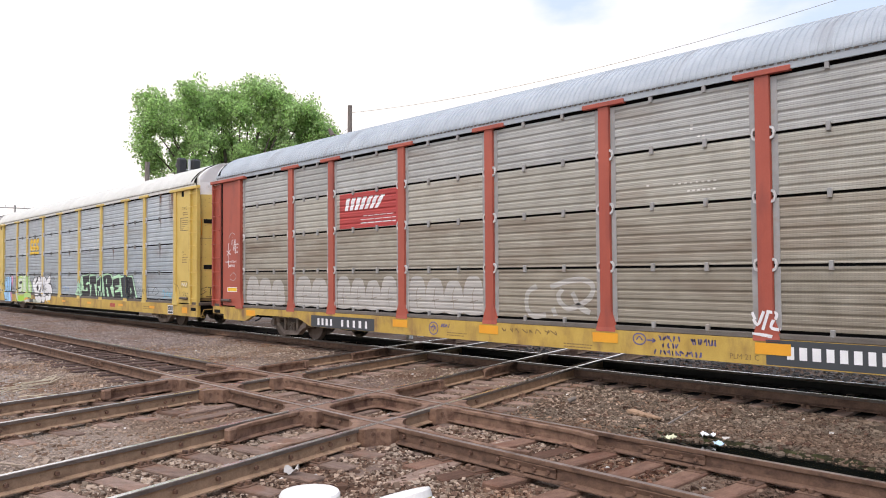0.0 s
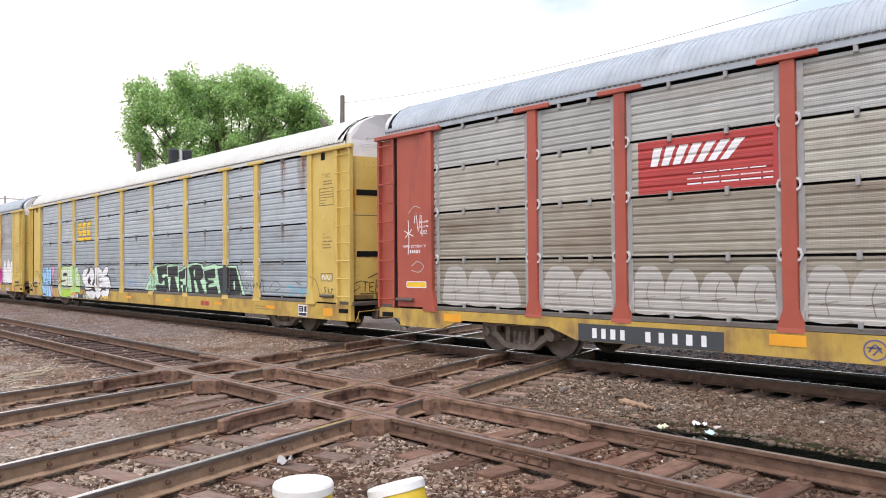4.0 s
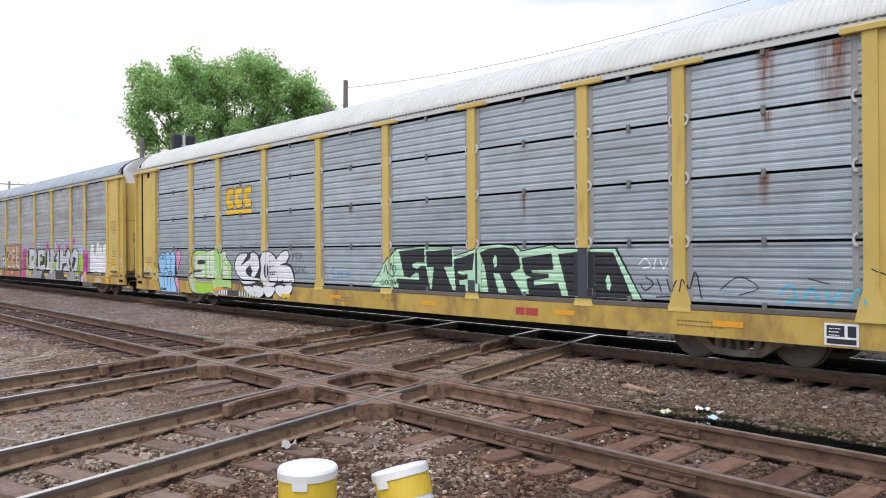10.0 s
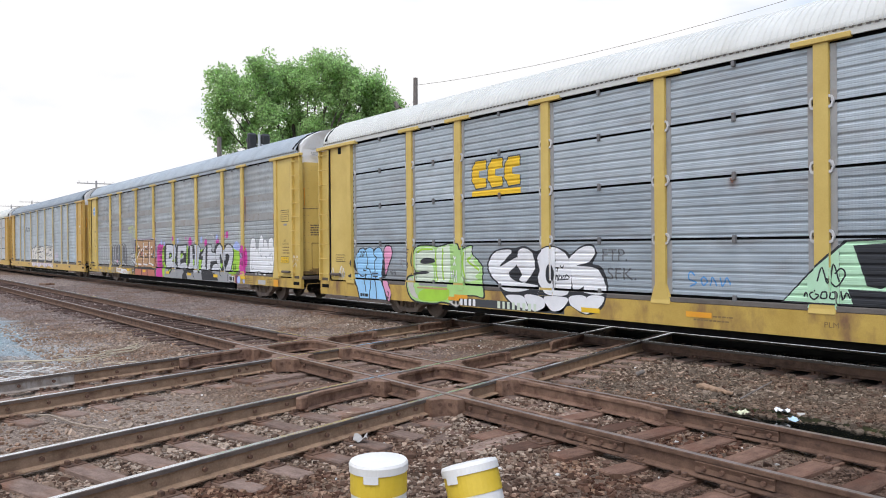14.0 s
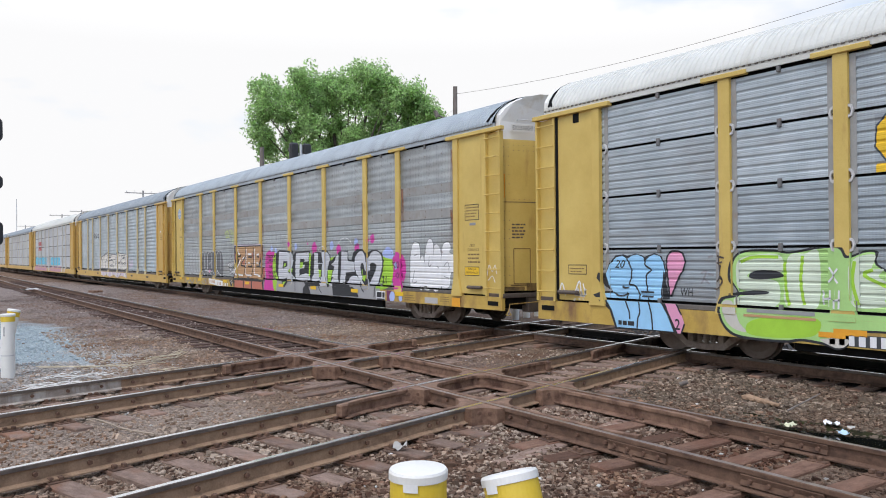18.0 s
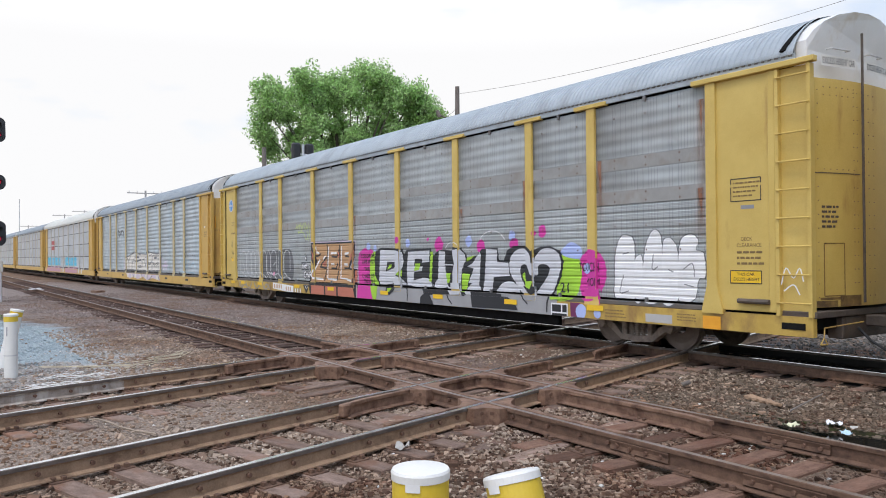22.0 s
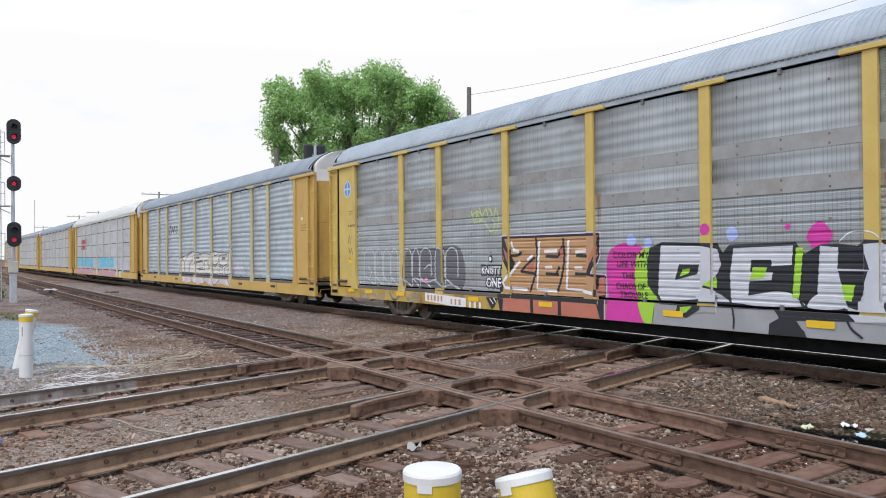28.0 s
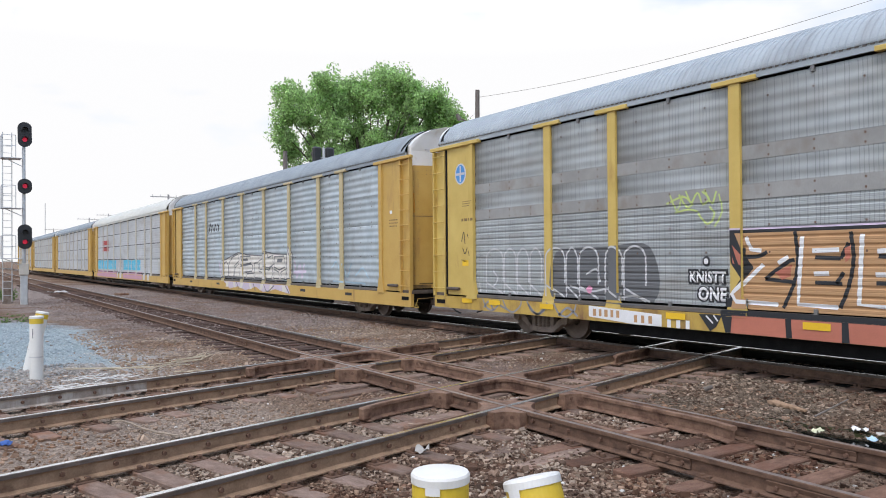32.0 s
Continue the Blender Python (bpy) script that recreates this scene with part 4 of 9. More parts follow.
def autorack(origin, paint, sheet, roof, label, end_top=WHITEEND, rows=SPLIT, cut=False, sill=None, sill_label="", low=0.0, detail=0, hangers=1, post_paint=None, skins=(), slots=False):
    car = thing("autorack_car", pose(origin, 0, 0), label, "railcar", "train cars")
    sill = sill or paint
    gap = 0.021 if rows is SPLIT else 0.0015
    for s in (-1, 1):
        flip = pose(0, 0, 0) if s < 0 else pose(0, 0, 0, 0, 0, 180) @ Matrix.Translation((LENGTH, 0, 0))
        near = lambda u, y, z=0: flip @ pose(-u, -y, z)
        for a, b in BAYS:
            w, mid = b - a - 0.20, (a + b) / 2
            if (a, b) in (BAYS[0], BAYS[-1]):
                w, mid = b - a - 0.10, (a + b) / 2 + (-0.05 if a < 3 else 0.05)
            w = round(w, 2)
            for z0, z1, flat in rows:
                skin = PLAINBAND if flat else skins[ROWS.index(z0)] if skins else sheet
                wavy = rows is WAVY or rows is BANDED and z0 > 2.7
                me = cached(("side_panel", w, z0, rows is SPLIT, skin.name), lambda bm: panel_bm(bm, w, z0 + gap, z1 - gap, flat, wavy, rows is WAVY), skin, smooth=wavy and not flat)
                put("side_panel", me, car, near(mid, SIDE))
            if s < 0 and detail:
                for z in (1.88, 2.87, 3.79, 4.64, 0.93) if rows is SPLIT else (0.93, 4.64):
                    for q in ((0.5,) if hangers == 1 else (0.33, 0.67)):
                        put("hanger", cached(("hanger", hangers), hanger_bm, EDGE if hangers == 2 else MIDZINC), car, near(a + (b - a) * q, SIDE + 0.02, z))
        if s < 0 and detail and rows is SPLIT:
            for u in [p + e * 0.165 for p in POSTS for e in (-1, 1)] + [1.97, 24.88]:
                for z0, z1, _ in rows:
                    put("edge_strip", cached(("edge_strip", z0, sheet.name), lambda bm: box(bm, -0.045, 0.045, -0.012, 0.0, z0 + 0.02, z1 - 0.02), EDGE), car, near(u, SIDE))
        for u in POSTS:
            put("post", cached(("post", (post_paint or paint).name), post_bm, post_paint or paint), car, near(u, PROUD))
            if s < 0 and detail and rows is SPLIT:
                for z in (1.88, 2.87, 3.79):
                    for e in (-1, 1):
                        put("clip", cached(("clip",), clip_bm, GALV), car, near(u + e * 0.105, SIDE + 0.035, z + 0.01) @ Matrix.Diagonal((e, 1, 1, 1)))
        if s < 0 and detail and rows is SPLIT:
            for u, e in ((1.93, 1), (24.92, -1)):
                for z in (1.88, 2.87, 3.79):
                    put("clip", cached(("clip",), clip_bm, GALV), car, near(u, SIDE + 0.035, z + 0.01) @ Matrix.Diagonal((e, 1, 1, 1)))
        put("side_sill", cached(("side_sill", sill.name, cut, sheet is GREYSHEET), lambda bm: sill_bm(bm, cut, 0.52 if sheet is GREYSHEET else 0.43), sill), car, near(0, 1.53), sill_label)
        put("rub_rail", cached(("rub_rail",), lambda bm: box(bm, -25.0, -1.85, -0.02, 0.10, 0.822, 0.905, 0.01), RAILGREY), car, near(0, 1.50), "grey steel rub rail")
        put("eave", cached(("eave", roof.name), eave_bm, roof), car, near(0, 1.525))
        if s < 0 and detail:
            put("eave_gap", cached(("eave_gap",), eave_gaps_bm, RAILGREY), car, near(0, 1.525), "dark dabs for the shade in the roof ribs' open ends")["kind"] = "stuff"
        for turned in (0, 1):
            place = near(0, FACE) if not turned else near(LENGTH, FACE) @ Matrix.Diagonal((-1, 1, 1, 1))
            put("end_door", cached(("end_door", paint.name), door_panel_bm, paint), car, place)
            put("door_jamb", cached(("door_jamb", paint.name), jamb_bm, paint), car, place)
            if turned != (s > 0):
                # black strip painted for the shade in the gap
                put("door_gap", cached(("door_gap",), lambda bm: box(bm, -0.665, -0.595, 0.03, 0.05, 0.86, 4.60), DARK), car, place, "black strip for the shaded gap beside the ladder")
            else:
                put("door_stile", cached(("door_stile", paint.name), stile_bm, paint), car, place)
            lad = put("ladder", cached(("ladder", paint.name), ladder_bm, paint), car, place)
            for i in range(9):
                put("rung", cached(("rung", paint.name), rung_bm, paint), lad, pose(0, 0, 1.02 + i * 0.43))
            put("corner_beam", cached(("corner_beam", paint.name), beam_bm, paint), car, place)
            if slots:
                # the notch's shade, as a black patch on the door
                put("door_notch", cached(("door_notch",), lambda bm: box(bm, -1.27, -1.11, 0.036, 0.05, 4.42, 4.60), DARK), car, place, "black patch for the shaded notch in the end door")
            if detail:
                # the pocket is no hole: a black patch gives its shade
                put("jacking_pocket", cached(("jacking_pocket",), lambda bm: box(bm, -0.52, -0.14, 0.024, 0.06, 0.50 if not cut else 0.62, 0.72), DARK), car, place, "black patch for the shaded pocket in the sill's end")
                put("door_handle", cached(("door_handle",), lambda bm: tube(bm, (-1.25, -0.01, 1.02), (-0.70, -0.01, 1.02), 0.04, seg=8), GRIME), car, place, "dark door bar")
    for turned in (0, 1):
        place = pose(0, 0, 0) if not turned else pose(-LENGTH, 0, 0, 0, 0, 180)
        ew = put("end_wall", cached(("end_wall", paint.name), end_wall_bm, paint), car, place)
        if detail:
            put("roof_seam", cached(("roof_seam", low), lambda bm: roof_tear_bm(bm, low), DARK), car, pose(0, 0, 0) if not turned else pose(-LENGTH, 0, 0) @ Matrix.Diagonal((-1, 1, 1, 1)), "black slab for the shaded open seam at the roof's end")
        put("roof_end", cached(("roof_end", end_top.name, low), lambda bm: roof_end_bm(bm, low), end_top), car, place, "white painted roof end")
        if detail:
            for y in (-0.95, 0.25) if slots else ():
                for z in (2.05, 3.55):
                    # black patches on the wall stand in for the slots' inner shade
                    put("slot", cached(("slot", y, z), lambda bm: loft(bm, [[(bow(q) + d, q, zz) for d, zz in ((0.0, z - 0.07), (0.012, z - 0.07), (0.012, z + 0.07), (0.0, z + 0.07))] for q in (y - 0.33, y - 0.1, y + 0.1, y + 0.33)]), DARK), ew, None, "black patch for the shade in a latch slot")
            put("lock_rod", cached(("lock_rod",), lambda bm: tube(bm, (bow(-0.25) + 0.03, -0.25, 1.0), (bow(-0.25) + 0.03, -0.25, 5.2), 0.02, seg=8), GRIME), ew)
            for z in (1.74, 3.18) if slots else ():
                put("lock_bar", cached(("lock_bar", z), lambda bm: tube(bm, (bow(-0.25) + 0.045, -0.25, z - 0.2), (bow(-0.25) + 0.045, -0.25, z + 0.2), 0.03, seg=8), RED), ew, None, "red lock bar")
            for y in (-1.0, -0.1):
                put("grab_iron", cached(("grab_iron", y), lambda bm: (tube(bm, (bow(y) + 0.06, y, 4.88), (bow(y + 0.4) + 0.06, y + 0.4, 4.88), 0.013, seg=6), tube(bm, (bow(y) - 0.02, y, 4.88), (bow(y) + 0.06, y, 4.88), 0.013, seg=6), tube(bm, (bow(y + 0.4) - 0.02, y + 0.4, 4.88), (bow(y + 0.4) + 0.06, y + 0.4, 4.88), 0.013, seg=6)), GALV), ew)
    if detail:
        dress_end(car, sheet is GREYSHEET)
        if slots:
            for y0 in (-1.16, -0.12):
                end_words(car, "EXCESS HEIGHT CAR", y0, y0 + 0.74, 4.64, 4.74, PALEZINC, 0.006)
            end_tag(car, [[(-1.16, 1.40), (-1.34, 1.34), (-1.20, 1.24), (-1.36, 1.14)], [(-1.14, 1.38), (-0.98, 1.36)], [(-1.07, 1.37), (-1.08, 1.12)], [(-0.84, 1.36), (-0.96, 1.34), (-0.96, 1.14), (-0.84, 1.12)], [(-0.95, 1.24), (-0.86, 1.25)],
                          [(-0.80, 1.12), (-0.78, 1.42), (-0.66, 1.36), (-0.77, 1.26), (-0.62, 1.10)], [(-0.50, 1.38), (-0.60, 1.36), (-0.58, 1.12), (-0.48, 1.12)], [(-0.59, 1.24), (-0.50, 1.25)],
                          [(-0.42, 1.30), (-0.46, 1.16), (-0.36, 1.12), (-0.33, 1.26), (-0.42, 1.30)], [(-1.0, 1.46), (-0.72, 1.58), (-0.52, 1.50)]], 0.022, BLACK)
    put("roof", cached(("roof", roof.name, low), lambda bm: roof_bm(bm, low), roof), car, None, "ribbed metal roof")
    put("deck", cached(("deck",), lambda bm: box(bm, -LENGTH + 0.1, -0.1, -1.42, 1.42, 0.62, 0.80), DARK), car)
    # a solid black box stands in for the shade inside the car
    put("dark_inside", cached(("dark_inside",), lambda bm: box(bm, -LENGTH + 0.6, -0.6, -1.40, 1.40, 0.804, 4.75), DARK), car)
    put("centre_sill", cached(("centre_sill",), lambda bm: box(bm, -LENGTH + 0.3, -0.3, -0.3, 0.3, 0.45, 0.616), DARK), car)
    if not cut:
        for s in (-1, 1):
            put("underframe", cached(("underframe",), lambda bm: box(bm, -LENGTH + 5.7, -5.7, -0.05, 0.05, 0.29, 0.58, 0.01), DARK), car, pose(0, s * 1.30, 0), "black underframe beam")
    for u in (3.85, LENGTH - 3.85):
        for s in (-1, 1):
            fr = put("truck_frame", cached(("truck_frame",), side_frame_bm, TRUCK), car, pose(-u, s * 0.98, 0, 0, 0, 0 if s < 0 else 180), "grimy cast steel truck frame")
            for dx in (-0.14, 0.0, 0.14):
                put("spring", cached(("spring",), spring_bm, TRUCK), fr, pose(dx, -0.03, 0))
        put("bolster", cached(("bolster",), lambda bm: box(bm, -0.22, 0.22, -1.0, 1.0, 0.36, 0.56, 0.03), GRIME), car, pose(-u, 0, 0))
        for dx in (-0.84, 0.84):
            ws = put("wheelset", cached(("wheelset",), wheelset_bm, WHEEL), car, pose(-u + dx, 0, 0.42), "worn steel wheelset")
            SETS.append((ws, -u + dx))
    for turned in (0, 1):
        place = pose(0, 0, 0) if not turned else pose(-LENGTH, 0, 0, 0, 0, 180)
        put("coupler_shank", cached(("coupler_shank",), lambda bm: box(bm, -0.6, 0.40, -0.08, 0.08, 0.62, 0.80, 0.02), GRIME), car, place, "rusty coupler shank")
        put("coupler_head", cached(("coupler_head",), lambda bm: box(bm, 0.34, 0.61, -0.16, 0.14, 0.56, 0.86, 0.05), GRIME), car, place, "rusty knuckle coupler")
        put("end_platform", cached(("end_platform",), lambda bm: box(bm, -0.6, 0.02, -1.5, 1.5, 0.80, 0.90, 0.01), GRIME), car, place)
        put("end_sill", cached(("end_sill",), lambda bm: box(bm, -0.25, 0.0, -0.75, 0.75, 0.45, 0.798, 0.02), GRIME), car, place)
        if detail:
            def hose(bm):
                pts = [(0.0, -0.3, 0.6), (0.2, -0.32, 0.42), (0.4, -0.3, 0.30), (0.6, -0.28, 0.25)]
                for a, b in zip(pts, pts[1:]):
                    tube(bm, a, b, 0.022, seg=8)
            put("air_hose", cached(("air_hose",), hose, BLACK), car, place, "black rubber air hose")
            put("uncoupling_lever", cached(("uncoupling_lever",), lambda bm: [tube(bm, a, b, 0.010, seg=6) for a, b in (((0.05, -1.35, 0.66), (0.08, -0.3, 0.70)), ((0.05, -1.35, 0.66), (0.07, -1.40, 0.52)), ((0.07, -1.40, 0.52), (0.05, -1.46, 0.42)), ((0.07, -1.40, 0.52), (0.09, -1.34, 0.42)), ((0.05, -1.46, 0.42), (0.09, -1.34, 0.42)))], SILL), car, place)
    return car


CARS = [
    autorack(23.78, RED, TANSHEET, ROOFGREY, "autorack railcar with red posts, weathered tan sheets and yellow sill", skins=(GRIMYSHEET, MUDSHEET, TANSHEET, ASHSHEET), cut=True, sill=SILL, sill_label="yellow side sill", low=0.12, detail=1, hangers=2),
    autorack(-4.13, YELLOW, SHEET, ROOFCREAM, "yellow autorack railcar with galvanised sheets and a cream roof", skins=(SHEET, SHEET, UPPERSHEET, UPPERSHEET), detail=1, low=0.13, sill=SILL, slots=True),
    autorack(-32.18, YELLOW, GREYSHEET, ROOFGREY, "yellow autorack railcar with dull grey sheets covered in painted letters", rows=BANDED, low=0.16, detail=1, sill=SILL),
    autorack(-60.25, AMBER, SILVER, ROOFSLATE, "amber autorack railcar with pale ribbed sheets and white painted letters", rows=WAVY, low=0.12, detail=1, post_paint=PALEPOST),
    autorack(-88.30, AMBER, PALESHEET, ROOFCREAM, "amber autorack railcar with pink and blue paint on its sheets", post_paint=FARPOST),
    autorack(-116.35, AMBER, PALESHEET, ROOFSLATE, "amber autorack railcar with grey sheets", low=0.12, post_paint=FARPOST),
    autorack(-144.40, AMBER, PALESHEET, ROOFSLATE, "amber autorack railcar with pale ribbed sheets", low=0.12, post_paint=FARPOST),
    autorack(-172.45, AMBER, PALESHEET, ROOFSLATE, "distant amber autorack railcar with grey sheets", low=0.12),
]


# ---- paint and stickers on the cars ----
def flat_paint(name, c, rough=0.6):
    return surf(name, tuple(v * 0.88 for v in c), tuple(min(1, v * 1.06) for v in c), 2.5, rough, bump=0.03)


MINT = flat_paint("mint_spray", (0.48, 0.74, 0.50))
INK = flat_paint("black_spray", (0.022, 0.024, 0.028))
SKYBLUE = flat_paint("sky_blue_spray", (0.32, 0.60, 0.85))
PINK = flat_paint("pink_spray", (0.74, 0.32, 0.48))
LIME = flat_paint("lime_spray", (0.36, 0.62, 0.05))
PALELIME = flat_paint("pale_lime_spray", (0.52, 0.62, 0.20))
LEAFGREEN = flat_paint("green_spray", (0.40, 0.64, 0.22))
PALEGREEN = flat_paint("pale_green_spray", (0.64, 0.72, 0.57))
OLDPAINT = flat_paint("faded_old_paint", (0.42, 0.40, 0.365))
PALEPINK = flat_paint("pale_lilac_spray", (0.60, 0.52, 0.62))
DEEPGREY = flat_paint("deep_grey_spray", (0.13, 0.135, 0.14))
ASHWHITE = flat_paint("ash_white_spray", (0.56, 0.565, 0.57))
INDIGO = flat_paint("indigo_marker", (0.12, 0.11, 0.24))
DULLRAIL = flat_paint("bare_rail_paint", (0.30, 0.305, 0.30))
BEIGE = flat_paint("beige_spray", (0.56, 0.53, 0.47))
PURPLE = flat_paint("purple_spray", (0.16, 0.03, 0.10))
WHITE = flat_paint("white_spray", (0.78, 0.78, 0.78))
CHROME = flat_paint("silver_spray", (0.57, 0.58, 0.61), 0.45)
SILLGREY = flat_paint("mid_silver_spray", (0.34, 0.34, 0.345), 0.5)
MIDGREY = flat_paint("grey_spray", (0.27, 0.27, 0.28))
PALEGREY = flat_paint("pale_grey_spray", (0.44, 0.43, 0.42))
MAGENTA = flat_paint("magenta_spray", (0.62, 0.045, 0.33))
TAN = flat_paint("tan_spray", (0.50, 0.29, 0.14))
SALMON = flat_paint("salmon_spray", (0.50, 0.17, 0.11))
CYAN = flat_paint("cyan_spray", (0.08, 0.50, 0.68))
BONE = flat_paint("bone_white_spray", (0.70, 0.665, 0.60))
PALEBLUE = flat_paint("pale_blue_spray", (0.42, 0.57, 0.66))
DULLPINK = flat_paint("dull_pink_spray", (0.52, 0.28, 0.36))
LILAC = flat_paint("lilac_spray", (0.40, 0.48, 0.78))
SIGNRED = flat_paint("sign_red", (0.42, 0.05, 0.045))
SIGNBLUE = flat_paint("sign_blue", (0.07, 0.28, 0.62))
GOLD = flat_paint("golden_yellow", (0.80, 0.50, 0.02))
SLATE = flat_paint("slate_spray", (0.045, 0.058, 0.070))
def rust_film():
    """Thin rust: brown where it is thick, see-through where the grain thins it out."""
    m = surf("rust_stain", (0.28, 0.13, 0.075), (0.36, 0.19, 0.12), 4, 0.9, bump=0.05)
    n, l = m.node_tree.nodes, m.node_tree.links
    co, mp, t, r = n.new("ShaderNodeTexCoord"), n.new("ShaderNodeMapping"), n.new("ShaderNodeTexNoise"), n.new("ShaderNodeMapRange")
    mp.inputs["Scale"].default_value = (14, 1, 1.5)
    t.inputs["Scale"].default_value, t.inputs["Detail"].default_value = 1.0, 4
    r.inputs[1].default_value, r.inputs[2].default_value, r.inputs[4].default_value = 0.25, 0.60, 1.0
    l.new(co.outputs["Object"], mp.inputs[0])
    l.new(mp.outputs[0], t.inputs["Vector"])
    l.new(t.outputs[0], r.inputs[0])
    sep, off, fade, drop, both, last = n.new("ShaderNodeSeparateXYZ"), n.new("ShaderNodeMath"), n.new("ShaderNodeMapRange"), n.new("ShaderNodeMapRange"), n.new("ShaderNodeMath"), n.new("ShaderNodeMath")
    l.new(co.outputs["Generated"], sep.inputs[0])
    off.operation, off.inputs[1].default_value = "PINGPONG", 0.5
    l.new(sep.outputs[0], off.inputs[0])
    fade.inputs[2].default_value = 0.4
    l.new(off.outputs[0], fade.inputs[0])
    drop.inputs[3].default_value = 0.1
    l.new(sep.outputs[2], drop.inputs[0])
    both.operation = last.operation = "MULTIPLY"
    l.new(fade.outputs[0], both.inputs[0])
    l.new(drop.outputs[0], both.inputs[1])
    l.new(both.outputs[0], last.inputs[0])
    l.new(r.outputs[0], last.inputs[1])
    l.new(last.outputs[0], n["Principled BSDF"].inputs["Alpha"])
    return m


RUST = rust_film()
RIVET = flat_paint("rusty_rivet", (0.16, 0.10, 0.07), 0.9)
BROWNINK = flat_paint("faded_stencil", (0.22, 0.14, 0.05))
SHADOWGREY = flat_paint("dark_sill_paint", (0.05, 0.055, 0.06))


def stand_out(u, z, banded=False):
    """The car side's distance from its middle at a place on it."""
    for p in POSTS:
        d = abs(u - p)
        if z > 0.795 and d < (0.105 if z > 1.10 else 0.195) and z < 4.64:
            return PROUD if z > 0.86 else PROUD + 0.012
    if z < 0.822:
        return 1.53
    if u < 1.85 or u > 25.0:
        d = min(u, LENGTH - u)
        if z < 0.86:
            return 1.53
        return FACE if d > 1.66 or d < 0.6 else FACE - 0.045
    if z < 0.906:
        return 1.52
    if banded == "wavy":
        return SIDE + wave_profile(z, True)
    if banded and (2.72 < z < 2.97 or 3.36 < z < 3.60):
        return SIDE + 0.010
    if banded and z > 2.97:
        return SIDE + wave_profile(z)
    if not banded and (min(abs(u - p) for p in POSTS) < 0.228 or abs(u - 1.97) < 0.065 or abs(u - 24.88) < 0.065):
        return SIDE + 0.0125
    return SIDE + rib_profile(z)


def on_side(car, name, bm, mat, layer=1, label="", banded=False, seams=True):
    """Lays a flat shape, drawn in (-u, 0, z), onto the car's sheets, posts and sill, and leaves the seams free."""
    us = [-v.co.x for v in bm.verts]
    zs = [v.co.z for v in bm.verts]
    u0, u1, z0, z1 = min(us), max(us), min(zs), max(zs)
    split = 0.906 if banded == "wavy" else 2.97 if banded else 4.63
    cuts = [((0, 0, z), (0, 0, 1)) for z in [0.795, 0.822, 0.906, 0.86, 1.10] + rib_breaks(0.906, split) + (rib_breaks(split, 4.63, True) if banded else []) if z0 < z < z1]
    free = []
    if seams and not banded:
        free = [(a - 0.022, a + 0.022) for a in (1.88, 2.87, 3.79) if z0 < a < z1]
    if seams and z0 < 0.92 < z1:
        free.append((0.906, 0.952))
    cuts += [((0, 0, q), (0, 0, 1)) for ab in free for q in ab]
    low = 0.523 if car is CARS[2] else 0.0
    if z0 < low < z1:
        cuts.append(((0, 0, low), (0, 0, 1)))
    if banded is True:
        cuts += [((0, 0, z), (0, 0, 1)) for z in (2.72, 2.97, 3.36, 3.60) if z0 < z < z1]
    for p in POSTS:
        cuts += [((-(p + d), 0, 0), (1, 0, 0)) for d in (-0.228, -0.195, -0.105, 0.105, 0.195, 0.228) if u0 < p + d < u1]
    cuts += [((-q, 0, 0), (1, 0, 0)) for q in (0.6, 1.66, 1.85, 1.905, 2.035, 24.815, 24.945, 25.0, LENGTH - 1.66, LENGTH - 0.6) if u0 < q < u1]
    bmesh.ops.triangulate(bm, faces=bm.faces[:])
    for co, no in cuts:
        bmesh.ops.bisect_plane(bm, geom=bm.verts[:] + bm.edges[:] + bm.faces[:], plane_co=co, plane_no=no, dist=1e-5)
    verts, faces = [], []
    for f in bm.faces:
        c = f.calc_center_median()
        if c.z < low or any(a < c.z < b for a, b in free):
            continue
        ids = []
        for v in f.verts:
            p = v.co.lerp(c, 0.02)
            ids.append(len(verts))
            verts.append((v.co.x, -(stand_out(-p.x, p.z, banded) + 0.0022 * layer), v.co.z))
        if f.normal.y > 0:
            ids.reverse()
        faces.append(ids)
    bm.free()
    me = bpy.data.meshes.new(name)
    me.from_pydata(verts, [], faces)
    weld = bmesh.new()
    weld.from_mesh(me)
    bmesh.ops.remove_doubles(weld, verts=weld.verts[:], dist=1e-5)
    weld.to_mesh(me)
    weld.free()
    me.materials.append(mat)
    return put(name, me, car, None, label)


def curve_pts(pts, k=5):
    """A closed soft outline through a few points."""
    out, n = [], len(pts)
    for i in range(n):
        p0, p1, p2, p3 = (Vector(pts[(i + j) % n]) for j in (-1, 0, 1, 2))
        for s in range(k):
            t = s / k
            out.append(0.5 * ((2 * p1) + (p2 - p0) * t + (2 * p0 - 5 * p1 + 4 * p2 - p3) * t * t + (3 * p1 - p0 - 3 * p2 + p3) * t ** 3))
    return out


def shape(car, pts, mat, layer=1, soft=False, name="painted_patch", label="", banded=False):
    """A filled outline of points (u, z)."""
    bm = bmesh.new()
    ps = curve_pts(pts) if soft else [Vector(p) for p in pts]
    bm.faces.new([bm.verts.new((-p[0], 0, p[1])) for p in ps])
    bm.normal_update()
    return on_side(car, name, bm, mat, layer, label, banded)


